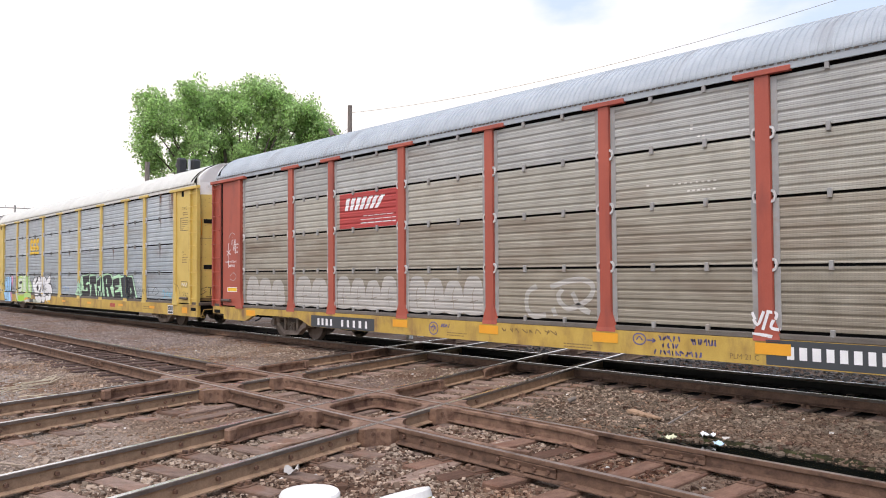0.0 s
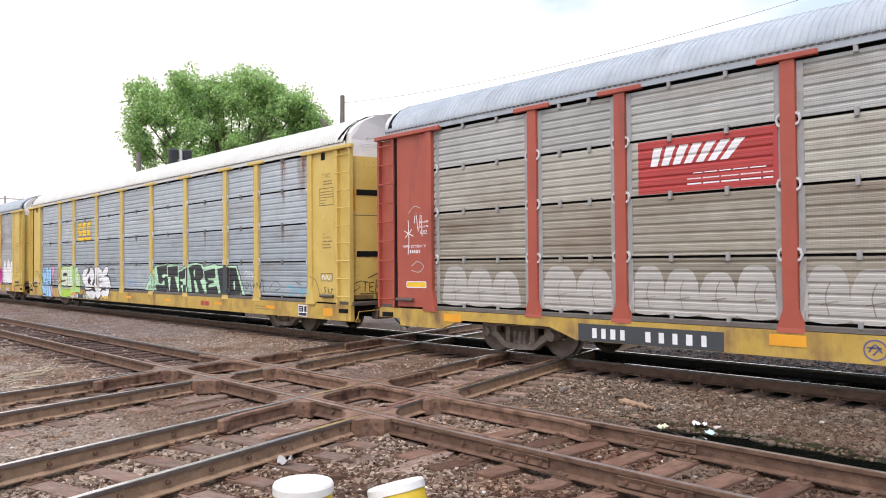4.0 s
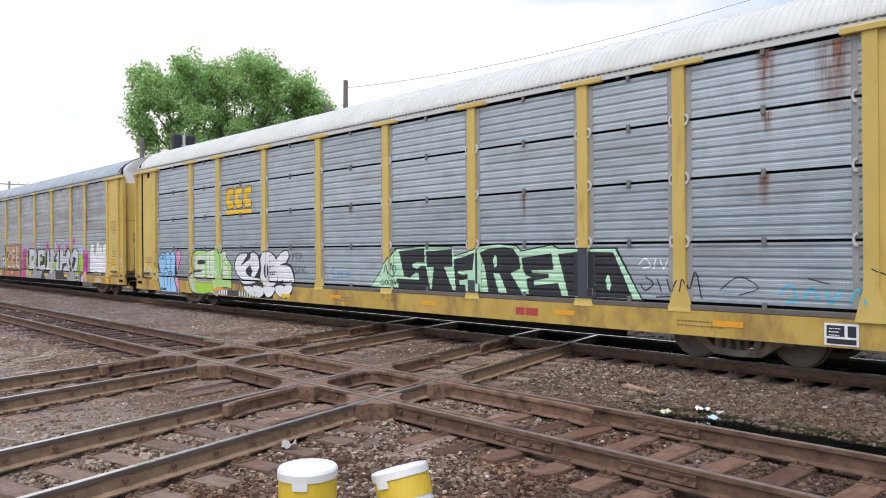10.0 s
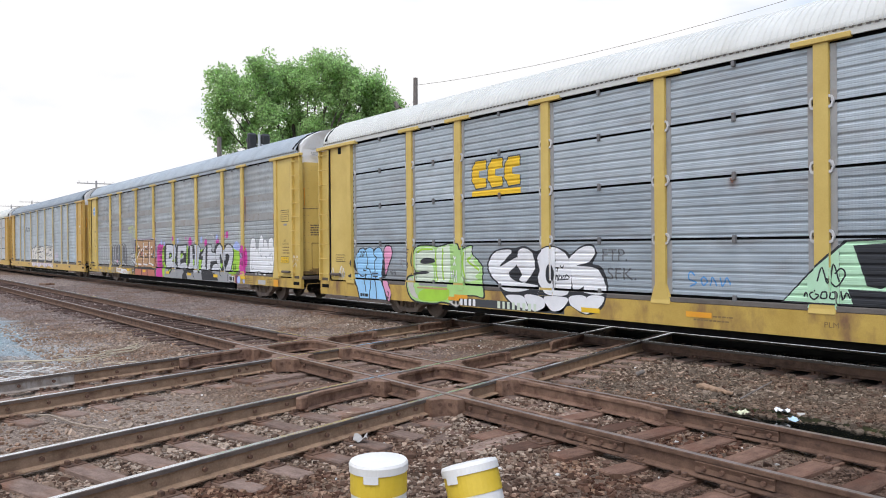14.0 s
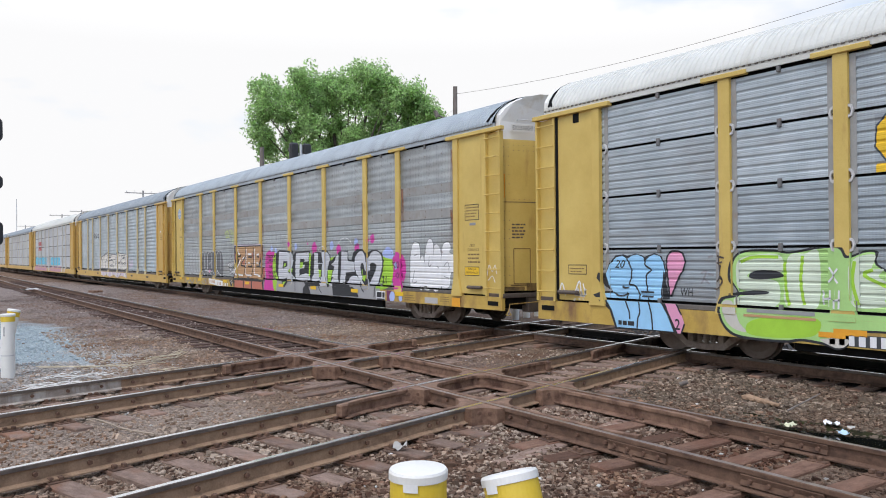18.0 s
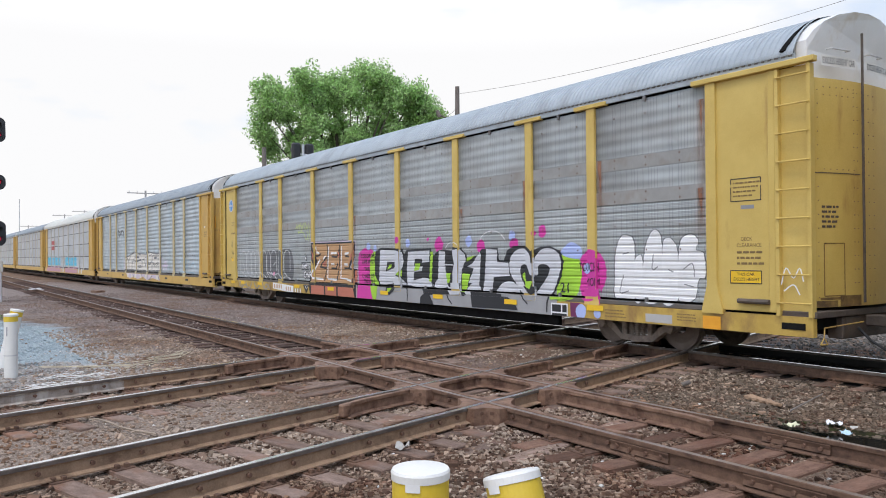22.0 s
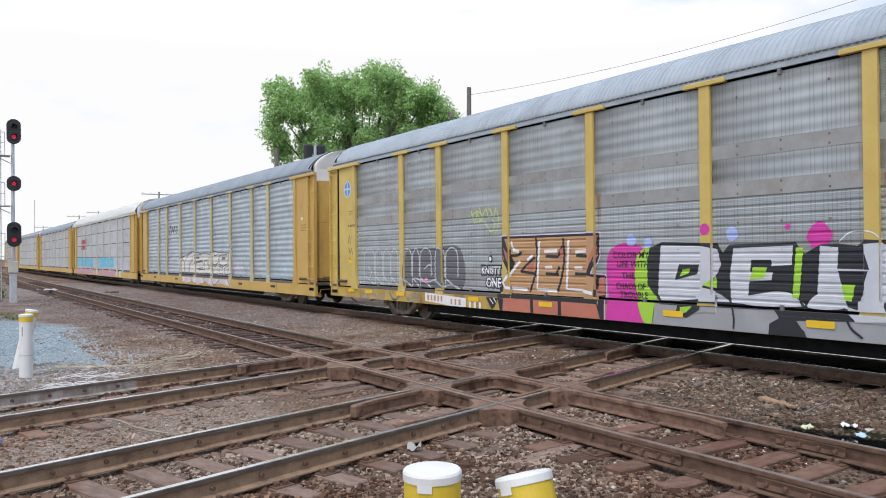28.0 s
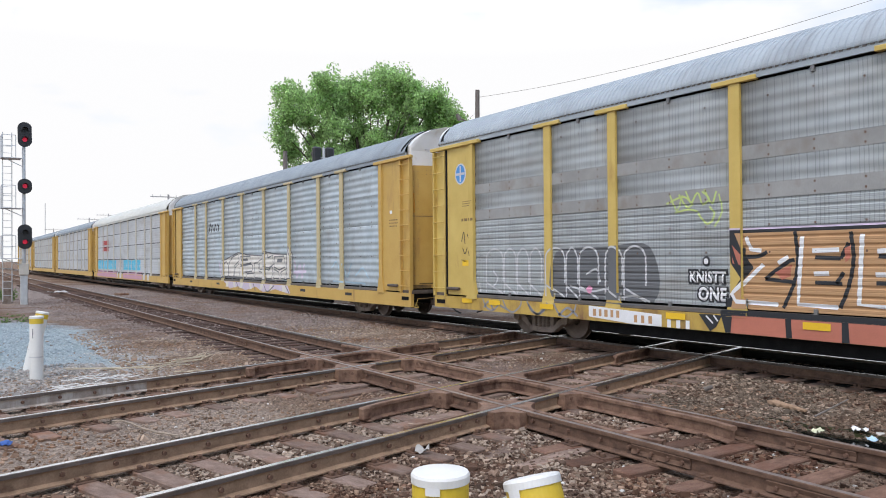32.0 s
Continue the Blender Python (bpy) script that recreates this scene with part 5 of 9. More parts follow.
def stroke(car, lines, width, mat, layer=2, name="painted_line", label="", banded=False, soft=True):
    """Brush lines through points (u, z), each a part of its own."""
    for pts in lines:
        bm = bmesh.new()
        ps = [Vector((p[0], p[1])) for p in pts]
        if soft and len(ps) > 2:
            full = [ps[0] * 2 - ps[1]] + ps + [ps[-1] * 2 - ps[-2]]
            ps = [0.5 * ((2 * b) + (c - a) * t + (2 * a - 5 * b + 4 * c - d) * t * t + (3 * b - a - 3 * c + d) * t ** 3)
                  for a, b, c, d in zip(full, full[1:], full[2:], full[3:]) for t in (0, 0.25, 0.5, 0.75)] + [ps[-1]]
        row = []
        for i, p in enumerate(ps):
            d = ps[min(i + 1, len(ps) - 1)] - ps[max(i - 1, 0)]
            nrm = Vector((-d.y, d.x)).normalized() * width / 2
            row.append((bm.verts.new((-(p + nrm)[0], 0, (p + nrm)[1])), bm.verts.new((-(p - nrm)[0], 0, (p - nrm)[1]))))
        for a, b in zip(row, row[1:]):
            bm.faces.new((a[0], a[1], b[1], b[0]))
        bm.normal_update()
        on_side(car, name, bm, mat, layer, label, banded)


def letters(car, text, u0, u1, z0, z1, mat, layer=2, fat=0.0, name="painted_letters", label="", banded=False, lean=0.0, seams=True):
    """Words set between u0 (their start) and u1, z0 and z1."""
    cu = bpy.data.curves.new("words", "FONT")
    cu.body, cu.offset, cu.resolution_u, cu.space_character = text, fat, 3, 1.0 + fat * 1.6
    ob = new("words", cu)
    me = bpy.data.meshes.new_from_object(ob.evaluated_get(bpy.context.evaluated_depsgraph_get()))
    bpy.data.objects.remove(ob)
    xs, ys = [v.co.x for v in me.vertices], [v.co.y for v in me.vertices]
    bm = bmesh.new()
    bm.from_mesh(me)
    bpy.data.meshes.remove(me)
    for v in bm.verts:
        q = (v.co.y - min(ys)) / (max(ys) - min(ys))
        s = (v.co.x - min(xs)) / (max(xs) - min(xs))
        v.co = Vector((-(u0 + (u1 - u0) * s) + lean * (q - 0.5), 0, z0 + (z1 - z0) * q))
    bm.normal_update()
    return on_side(car, name, bm, mat, layer, label, banded, seams)


def bars(car, u0, z0, lines, height, pitch, mat, layer=1, seed=1, name="stencil_bar", gap=0.35, narrow=False):
    """Stencilling too small to read: short bars, line under line; lines holds the length of each."""
    rnd, bm = random.Random(seed), bmesh.new()
    if height < 0.06:
        height *= 0.7
    for i, total in enumerate(lines):
        u, z = u0, z0 - i * pitch
        while u > u0 - total:
            w = height * (rnd.uniform(0.5, 0.65) if narrow else rnd.uniform(1.0, 3.2))
            bm.faces.new([bm.verts.new((-q, 0, r)) for q, r in ((u, z), (u - w, z), (u - w, z + height), (u, z + height))])
            u -= w + height * gap * 1.6
    bm.normal_update()
    return on_side(car, name, bm, mat, layer, "", True)


def scribble(car, u0, u1, z0, z1, count, width, mat, label):
    """Handwriting that cannot be read: a row of small pen strokes."""
    rnd = random.Random(round(u0 * 100))
    w = (u1 - u0) / count
    for i in range(count):
        u = u0 + w * (i + 0.5)
        pts = [(u + w * rnd.uniform(-0.45, 0.45), z0 + (z1 - z0) * q) for q in rnd.choice(((0, 1, 0.5, 0.1), (1, 0.1, 0.9), (0.9, 0.5, 1, 0), (0.1, 0.9, 0.2, 0.8)))]
        stroke(car, [pts], width, mat, 2, "painted_tag", label)


def sky_dots(car, rows):
    """Rows (u0, u1, z, count) of white marks painted for the sky that shows through open perforations."""
    for u0, u1, z, n in rows:
        for i in range(n):
            u = u0 + (u1 - u0) * (i + 0.5) / n
            rect(car, u + 0.024, u - 0.024, z - 0.012, z + 0.012, PVC, 3, "open_hole", "small white mark for skylight through a hole")


def sleeve(car, p, z1, mat, label, z0=0.788):
    """Paint that wraps round a post's edges."""
    bm = bmesh.new()
    marks = [(z, w) for z, w in ((z0, 0.2095), (0.862, 0.2075), (1.12, 0.115), (z1, 0.115)) if z0 <= z <= z1]
    ring = lambda z, w: [(-p - w, 0.055, z), (-p - w, 0.003, z), (-p + w, 0.003, z), (-p + w, 0.055, z)]
    loft(bm, [[(x, y - 0.012 if z < 0.86 else y, z) for x, y, z in ring(z, w)] for z, w in marks])
    part("painted_patch", bm, mat, car, label, pose(0, -PROUD, 0))


def rect(car, u0, u1, z0, z1, mat, layer=1, name="sticker", label="", banded=False):
    return shape(car, [(u0, z0), (u1, z0), (u1, z1), (u0, z1)], mat, layer, False, name, label, banded)


def border(car, u0, u1, z0, z1, w, mat, layer=1):
    return stroke(car, [[(u0, z0), (u1, z0)], [(u1, z0), (u1, z1)], [(u1, z1), (u0, z1)], [(u0, z1), (u0, z0)]], w, mat, layer, "stencil_border", soft=False)


def paint_red_car(c):
    rect(c, 19.98, 17.66, 2.90, 3.76, SIGNRED, 1, "sign_panel", "red painted sign panel with white lettering")
    for i in range(7):
        u = 19.75 - i * 0.2
        shape(c, [(u, 3.34), (u - 0.13, 3.34), (u - 0.22 - 0.03 * i, 3.64), (u - 0.06 - 0.03 * i, 3.64)], WHITE, 2, name="sign_mark")
    bars(c, 19.0, 3.17, [1.1], 0.10, 0.2, WHITE, 2, 3, gap=0.2)
    bars(c, 19.1, 3.00, [1.25], 0.10, 0.2, WHITE, 2, 5, gap=0.2)
    rect(c, 21.2, 18.5, 0.445, 0.74, SHADOWGREY, 1, "number_board", "dark number board with white stencils")
    bars(c, 20.9, 0.50, [0.70], 0.17, 0.2, WHITE, 2, 7, gap=0.35, narrow=True)
    bars(c, 19.85, 0.50, [1.15], 0.17, 0.2, WHITE, 2, 9, gap=0.55, narrow=True)
    rect(c, 9.2, 6.6, 0.455, 0.815, SHADOWGREY, 1, "number_board", "dark number board with white stencils")
    bars(c, 8.9, 0.55, [1.5], 0.18, 0.2, WHITE, 2, 11, gap=0.25, narrow=True)
    for u in (17.55, 14.78, 12.0, 9.1, 24.4, 3.4):
        rect(c, u + 0.26, u - 0.26, 0.60, 0.765, ORANGE, 4, "sticker", "orange reflective sticker")
    # old letters, painted over in pale grey
    for a, b in ((24.7, 22.6), (22.0, 20.5), (20.1, 17.7), (17.3, 14.95)):
        n = max(2, round((a - b) / 0.62))
        w = (a - b) / n
        for i in range(n):
            q, r = a - i * w, a - (i + 1) * w + 0.03
            top = 1.74 - 0.05 * (i % 3)
            shape(c, [(q, 0.98), (q + 0.02, 1.3), (q - 0.02, top - 0.2), (q - w * 0.2, top - 0.03), ((q + r) / 2, top), (r + w * 0.2, top - 0.03), (r + 0.02, top - 0.2), (r, 1.3), (r, 0.98)], OLDPAINT, 1 + 0.1 * (i % 2), True, "painted_letter", "faded pale grey bubble letter")
            stroke(c, [[(q - w * 0.5, 1.05), (q - w * 0.42, 1.3), (q - w * 0.52, 1.5)], [(q - w * 0.3, 1.2), (q - w * 0.7, 1.25)]], 0.018, GRIMYSHEET, 2)
    ghost = [[(13.57, 1.55), (13.79, 1.42), (13.82, 1.14), (13.66, 0.99), (13.36, 1.02)], [(13.24, 1.53), (12.89, 1.63), (12.52, 1.67), (12.29, 1.56), (12.38, 1.33), (12.82, 1.15), (13.06, 1.33), (12.97, 1.5)], [(12.74, 1.44), (12.58, 1.19), (12.35, 1.09)], [(13.19, 1.15), (13.13, 1.01)]]
    stroke(c, ghost, 0.10, OLDPAINT, 1, "painted_letters", "faded pale grey outlined letters")
    stroke(c, [[(9.42, 1.2), (9.32, 1.02), (9.22, 1.22)], [(9.24, 0.95), (9.16, 1.2)], [(9.18, 1.22), (9.05, 1.18), (9.12, 1.0), (9.0, 0.96)], [(9.4, 0.9), (9.1, 0.86)]], 0.045, WHITE, 5, "painted_tag", "white handwritten tag")
    sky_dots(c, ((10.72, 9.92, 3.19, 8), (10.46, 9.94, 3.065, 6), (10.37, 10.33, 4.09, 1), (10.37, 10.33, 4.03, 1), (10.27, 10.12, 3.905, 2), (11.18, 11.12, 3.21, 1)))
    # white chalk marks on the end door
    stroke(c, [[(u + 0.18, z) for u, z in k] for k in ([(25.62, 2.75), (25.60, 2.3), (25.63, 2.0)], [(25.75, 2.52), (25.45, 2.40)], [(25.72, 2.38), (25.50, 2.55)], [(25.42, 2.68), (25.36, 2.9), (25.28, 2.5), (25.2, 2.9), (25.16, 2.4)])], 0.022, WHITE, 2, "chalk_mark", "white handwritten marks")
    bars(c, 25.40, 2.68, [0.30, 0.28], 0.055, 0.10, WHITE, 2, 21, gap=0.3, narrow=True)
    letters(c, "6/2022", 25.40, 25.13, 2.44, 2.52, WHITE, 2, 0.01, name="chalk_word", seams=False)
    letters(c, "HAPPY 21ST BDAY TO", 25.98, 25.18, 2.15, 2.21, WHITE, 2, 0.01, name="chalk_word", seams=False)
    bars(c, 25.75, 2.03, [0.34], 0.07, 0.14, WHITE, 2, 22, gap=0.3, narrow=True)
    stroke(c, [[(25.7, 1.75), (25.5, 1.85), (25.3, 1.75), (25.45, 1.62), (25.7, 1.66)], [(25.8, 2.9), (25.6, 3.05), (25.4, 3.0)]], 0.016, PALEGREY, 2)
    rect(c, 25.85, 25.18, 1.30, 1.40, GOLD, 2, "sticker", "yellow and white sticker")
    border(c, 25.86, 25.17, 1.29, 1.41, 0.02, WHITE, 3)
    tag = "blue handwritten tag"
    stroke(c, [[(16.42 + 0.14 * math.cos(i * 0.63), 0.63 + 0.13 * math.sin(i * 0.63)) for i in range(11)], [(16.5, 0.6), (16.42, 0.7), (16.34, 0.6)], [(16.45, 0.56), (16.38, 0.64)], [(16.52, 0.66), (16.34, 0.66)]], 0.022, INDIGO, 2, "painted_tag", tag)
    scribble(c, 16.2, 15.9, 0.66, 0.74, 4, 0.018, INDIGO, tag)
    stroke(c, [[(11.32 + 0.12 * math.cos(i * 0.63), 0.70 + 0.09 * math.sin(i * 0.63)) for i in range(11)], [(11.38, 0.68), (11.32, 0.74), (11.26, 0.68)], [(11.18, 0.69), (11.02, 0.69)], [(11.08, 0.72), (11.02, 0.69), (11.08, 0.66)]], 0.022, INDIGO, 2, "painted_tag", tag)
    scribble(c, 10.98, 10.55, 0.69, 0.78, 5, 0.02, INDIGO, tag)
    scribble(c, 10.9, 10.6, 0.58, 0.66, 4, 0.02, INDIGO, tag)
    scribble(c, 11.05, 10.2, 0.47, 0.55, 11, 0.02, INDIGO, tag)
    scribble(c, 10.4, 9.95, 0.66, 0.76, 8, 0.022, INDIGO, tag)
    scribble(c, 15.0, 14.95 - 1.9, 0.66, 0.74, 11, 0.02, BROWNINK, "faded brown handwritten tag")
    bars(c, 16.0, 0.55, [0.6, 0.5], 0.03, 0.05, BROWNINK, 1, 23)
    bars(c, 12.9, 0.52, [0.6, 0.6], 0.03, 0.05, BROWNINK, 1, 24)
    letters(c, "PLM 21 C", 9.75, 9.3, 0.50, 0.58, BROWNINK, 2, name="stencil")


def paint_cream_car(c):
    for p, z1, m in ((20.31, 1.78, LEAFGREEN), (17.51, 1.72, WHITE), (11.99, 1.45, MINT), (9.20, 1.72, SLATE), (6.43, 1.75, SLATE)):
        sleeve(c, p, z1, m, "spray paint round the post", 0.788 if p > 15 else 0.863)
    mint = [(12.58, 0.945), (12.21, 1.33), (11.66, 1.81), (10.63, 1.85), (9.80, 1.83), (9.76, 1.65), (9.15, 1.77), (9.05, 1.84), (8.50, 1.88), (8.03, 1.84), (7.92, 1.74), (7.16, 1.85), (7.02, 1.78), (5.79, 1.78), (5.28, 0.945)]
    mid = Vector((8.9, 1.35))
    shape(c, [tuple(mid + Vector(((p[0] - 8.9) * 1.012, (p[1] - 1.35) * 1.06))) for p in mint], INK, 1, name="painted_edge", label="black outline of painted letters")
    shape(c, mint, MINT, 2, name="painted_ground", label="mint green spray ground of painted letters")
    drawn = [
        [(11.57, 1.76), (10.71, 1.82), (10.69, 1.51), (10.94, 1.52), (11.11, 1.48), (11.09, 1.41), (10.94, 1.37), (10.81, 1.44), (10.66, 1.44), (10.52, 0.945), (11.58, 0.945), (11.65, 1.15), (10.88, 1.13), (10.90, 1.28), (10.99, 1.29), (11.21, 1.17), (11.39, 1.20)],
        [(10.65, 1.75), (9.83, 1.80), (9.82, 1.43), (10.08, 1.43), (9.81, 0.945), (10.47, 0.945), (10.40, 1.42), (10.62, 1.41)],
        [(9.77, 1.58), (9.11, 1.72), (9.17, 1.37), (9.68, 1.35), (9.63, 1.29), (9.49, 1.27), (9.35, 1.29), (9.32, 1.19), (9.62, 1.15), (9.59, 1.06), (9.38, 1.07), (9.37, 0.945), (9.72, 0.945), (9.77, 1.43)],
        [(9.01, 1.72), (8.79, 1.80), (8.34, 1.83), (8.11, 1.79), (7.96, 1.63), (7.93, 1.42), (8.19, 1.33), (7.88, 0.945), (8.28, 0.945), (8.47, 1.31), (8.64, 1.32), (8.50, 0.945), (8.78, 0.945), (8.88, 1.44)],
        [(7.90, 1.62), (7.17, 1.71), (7.12, 1.41), (7.65, 1.39), (7.64, 1.34), (7.25, 1.33), (7.23, 1.26), (7.61, 1.20), (7.59, 1.11), (7.02, 1.17), (6.94, 0.945), (7.72, 0.945), (7.79, 1.22), (7.65, 1.26), (7.81, 1.30), (7.87, 1.42)],
        [(7.02, 1.69), (6.52, 1.74), (5.82, 1.72), (5.44, 0.95), (6.79, 0.95)],
    ]
    # the letters, black on mint
    for pts in drawn:
        shape(c, pts, INK, 3, name="painted_letter", label="black spray letter")
    for pts in ([(8.65, 1.56), (8.62, 1.67), (8.57, 1.67), (8.53, 1.56), (8.56, 1.44), (8.61, 1.43)], [(5.98, 1.24), (5.95, 1.34), (5.90, 1.31), (5.87, 1.17), (5.90, 1.06), (5.95, 1.10)]):
        shape(c, pts, MINT, 4, name="painted_patch", label="mint green gap in a letter")
    for p in (9.2, 6.43):
        rect(c, p + 0.10, p - 0.10, 0.92, 1.17 if p > 9 else 1.78, SLATE, 5, "painted_patch", "dark blue-grey paint on the post")
    rect(c, 9.31, 9.09, 1.20, 1.35, MINT, 6, "painted_patch", "mint green gap in a letter")
    stroke(c, [[(12.05, 1.25), (11.98, 1.45), (11.9, 1.22), (11.84, 1.5), (11.76, 1.25)], [(11.92, 1.3), (11.8, 1.18), (11.68, 1.36), (11.74, 1.44), (11.82, 1.36)], [(12.28, 1.02), (12.24, 1.08), (12.2, 1.02)], [(12.08, 1.12), (12.16, 1.06), (12.1, 0.99), (12.03, 1.05), (12.08, 1.07)], [(11.98, 1.1), (12.0, 1.02), (11.92, 1.02), (11.92, 1.1), (11.98, 1.1)], [(11.86, 1.1), (11.87, 1.02), (11.8, 1.02), (11.8, 1.1), (11.86, 1.1)], [(11.74, 1.12), (11.72, 1.0), (11.66, 1.1), (11.62, 1.02)]], 0.022, INK, 4, "painted_tag", "black handwritten tag on mint")
    stroke(c, [[(5.32, 1.52), (5.2, 1.62), (5.1, 1.5), (5.25, 1.46)], [(5.05, 1.45), (5.0, 1.62)], [(4.92, 1.6), (4.86, 1.46), (4.78, 1.6)]], 0.025, WHITE, 2, "painted_tag", "white handwritten tag")
    stroke(c, [[(5.2, 1.32), (5.05, 1.22), (5.2, 1.1), (5.3, 1.2)], [(4.98, 1.3), (4.9, 1.08)], [(4.8, 1.3), (4.72, 1.1), (4.6, 1.28)], [(4.55, 1.1), (4.5, 1.3), (4.4, 1.15), (4.3, 1.42), (4.2, 1.0)], [(5.0, 1.0), (4.7, 1.02)]], 0.022, INK, 3, "painted_tag", "black handwritten tag")
    stroke(c, [[(3.0, 1.12), (2.85, 1.25), (2.75, 1.05), (2.9, 1.0)], [(2.65, 1.05), (2.55, 1.22), (2.45, 1.05)], [(2.35, 1.2), (2.3, 1.02), (2.15, 1.2)], [(2.05, 1.02), (1.95, 1.22), (1.8, 1.02)]], 0.03, CYAN, 2, "painted_tag", "blue handwritten tag")
    stroke(c, [[(3.9, 1.15), (3.6, 1.35), (3.3, 1.2), (3.6, 1.08)], [(2.6, 1.35), (2.3, 1.28)], [(1.75, 1.5), (1.5, 1.35), (1.35, 1.0)]], 0.016, INK, 2)
    # blue and pink letters at the far end
    shape(c, [(25.05, 1.43), (24.91, 1.42), (24.84, 1.61), (24.67, 1.76), (24.5, 1.78), (24.38, 1.75), (24.2, 1.79), (24.03, 1.76), (23.97, 1.73), (23.76, 1.80), (23.58, 1.74), (23.51, 1.6), (23.49, 1.46), (23.4, 1.44), (23.52, 1.33), (23.58, 1.17), (23.57, 0.97), (23.38, 0.72), (23.22, 0.40), (23.73, 0.40), (24.11, 0.38), (24.64, 0.38), (24.79, 0.72), (25.18, 1.0), (24.96, 1.07), (24.75, 1.08), (24.89, 1.24), (25.09, 1.33)], INK, 1, False, "painted_edge", "black outline of blue painted letters")
    shape(c, [(24.92, 1.4), (24.82, 1.59), (24.66, 1.72), (24.5, 1.75), (24.39, 1.69), (24.27, 1.75), (24.14, 1.77), (24.01, 1.73), (23.95, 1.66), (23.84, 1.74), (23.74, 1.77), (23.62, 1.74), (23.54, 1.61), (23.51, 1.47), (23.55, 1.33), (23.6, 1.15), (23.6, 0.98), (23.58, 0.92), (23.42, 0.7), (23.29, 0.42), (23.71, 0.42), (24.6, 0.41), (24.73, 0.73), (24.98, 1.03), (24.72, 1.05), (24.84, 1.2)], SKYBLUE, 2, False, "painted_letter", "sky blue bubble letters")
    edges = [[(24.39, 1.69), (24.28, 1.5), (24.29, 1.33), (24.33, 1.22), (24.21, 1.2), (24.1, 1.08), (24.08, 0.91), (24.04, 0.73), (24.09, 0.6), (24.11, 0.4)], [(24.51, 1.18), (24.45, 1.15), (24.34, 1.16)], [(24.36, 1.06), (24.39, 0.91), (24.3, 0.73), (24.28, 0.58)], [(24.72, 1.06), (24.61, 1.0), (24.45, 1.01), (24.36, 1.06)], [(23.97, 1.73), (23.95, 1.58), (23.82, 1.49), (23.93, 1.38), (23.9, 1.1)], [(24.05, 1.09), (23.75, 1.09)], [(24.03, 1.01), (23.77, 1.01)], [(23.89, 0.99), (23.79, 0.76), (23.76, 0.58), (23.75, 0.4)]]
    stroke(c, edges, 0.032, INK, 4, "painted_line", "black edge of a letter")
    shape(c, [(25.09, 1.33), (24.86, 1.24), (24.80, 1.1), (24.95, 1.18)], INK, 1.5, False, "painted_patch", "black spike of a letter's edge")
    letters(c, "20", 24.67, 24.44, 1.52, 1.67, INK, 4, 0.01, lean=0.04)
    bars(c, 24.56, 0.46, [0.3], 0.08, 0.1, INK, 5, 31, gap=0.2)
    shape(c, [(23.54, 1.5), (23.47, 1.21), (23.40, 0.98), (23.56, 0.97), (23.57, 1.2)], INK, 2.5, False, "painted_patch", "black gap between letters")
    drop = [(23.45, 1.44), (23.47, 1.65), (23.4, 1.8), (23.26, 1.83), (23.13, 1.79), (23.07, 1.67), (23.1, 1.52), (23.23, 1.32), (23.37, 1.04), (23.42, 1.16)]
    shape(c, drop, PINK, 4, True, "painted_letter", "pink exclamation mark")
    stroke(c, [drop + drop[:1]], 0.035, INK, 5, "painted_line", "black edge of the pink mark")
    shape(c, [(23.47, 0.91), (23.24, 0.92), (23.11, 0.72), (23.05, 0.57), (23.12, 0.40), (23.21, 0.40), (23.39, 0.7)], PINK, 4, False, "painted_letter", "pink painted patch")
    stroke(c, [[(23.5, 0.93), (23.39, 0.72), (23.21, 0.40)], [(23.24, 0.92), (23.11, 0.72)], [(23.05, 0.57), (23.12, 0.40)]], 0.03, INK, 5)
    letters(c, "2", 23.25, 23.14, 0.46, 0.65, INK, 6, 0.01)
    letters(c, "WH", 23.18, 22.92, 1.05, 1.19, INK, 2)
    stroke(c, [[(22.75, 1.45), (22.64, 1.47), (22.74, 1.27)], [(22.68, 1.35), (22.58, 1.27)], [(22.61, 1.44), (22.49, 1.42)], [(22.6, 1.72), (22.5, 1.74)]], 0.035, MIDGREY, 3, "painted_tag", "grey handwritten tag")
    stroke(c, [[(22.42, 1.74), (22.25, 1.71)], [(22.39, 1.74), (22.37, 1.51)], [(22.42, 1.62), (22.28, 1.64)], [(22.32, 1.59), (22.35, 1.41), (22.29, 1.35)], [(22.42, 1.31), (22.34, 1.41), (22.29, 1.31), (22.41, 1.2), (22.47, 1.19)]], 0.028, GRIME, 6, "painted_tag", "dark handwritten tag on the post")
    stroke(c, [[(25.75, 0.85), (25.65, 1.1), (25.6, 0.88)], [(25.55, 1.05), (25.5, 0.9), (25.42, 1.1)], [(25.7, 0.98), (25.45, 0.95)]], 0.045, BEIGE, 2, "painted_tag", "pale worn tag")
    # green letters
    shape(c, [(22.13, 1.69), (21.91, 1.83), (21.39, 1.84), (21.14, 1.8), (20.67, 1.88), (20.33, 1.87), (20.23, 1.74), (20.01, 1.81), (19.83, 1.79), (19.85, 1.64), (19.7, 1.53), (19.51, 1.38), (19.47, 1.22), (19.49, 1.02), (19.38, 0.85), (19.39, 0.64), (19.72, 0.67), (20.19, 0.63), (20.21, 0.47), (20.38, 0.38), (20.57, 0.43), (20.92, 0.46), (21.16, 0.42), (21.54, 0.41), (22.06, 0.44), (22.3, 0.61), (22.39, 0.86), (22.33, 1.05), (22.05, 1.15), (22.19, 1.37)], INK, 1, True, "painted_edge", "black outline of green painted letters")
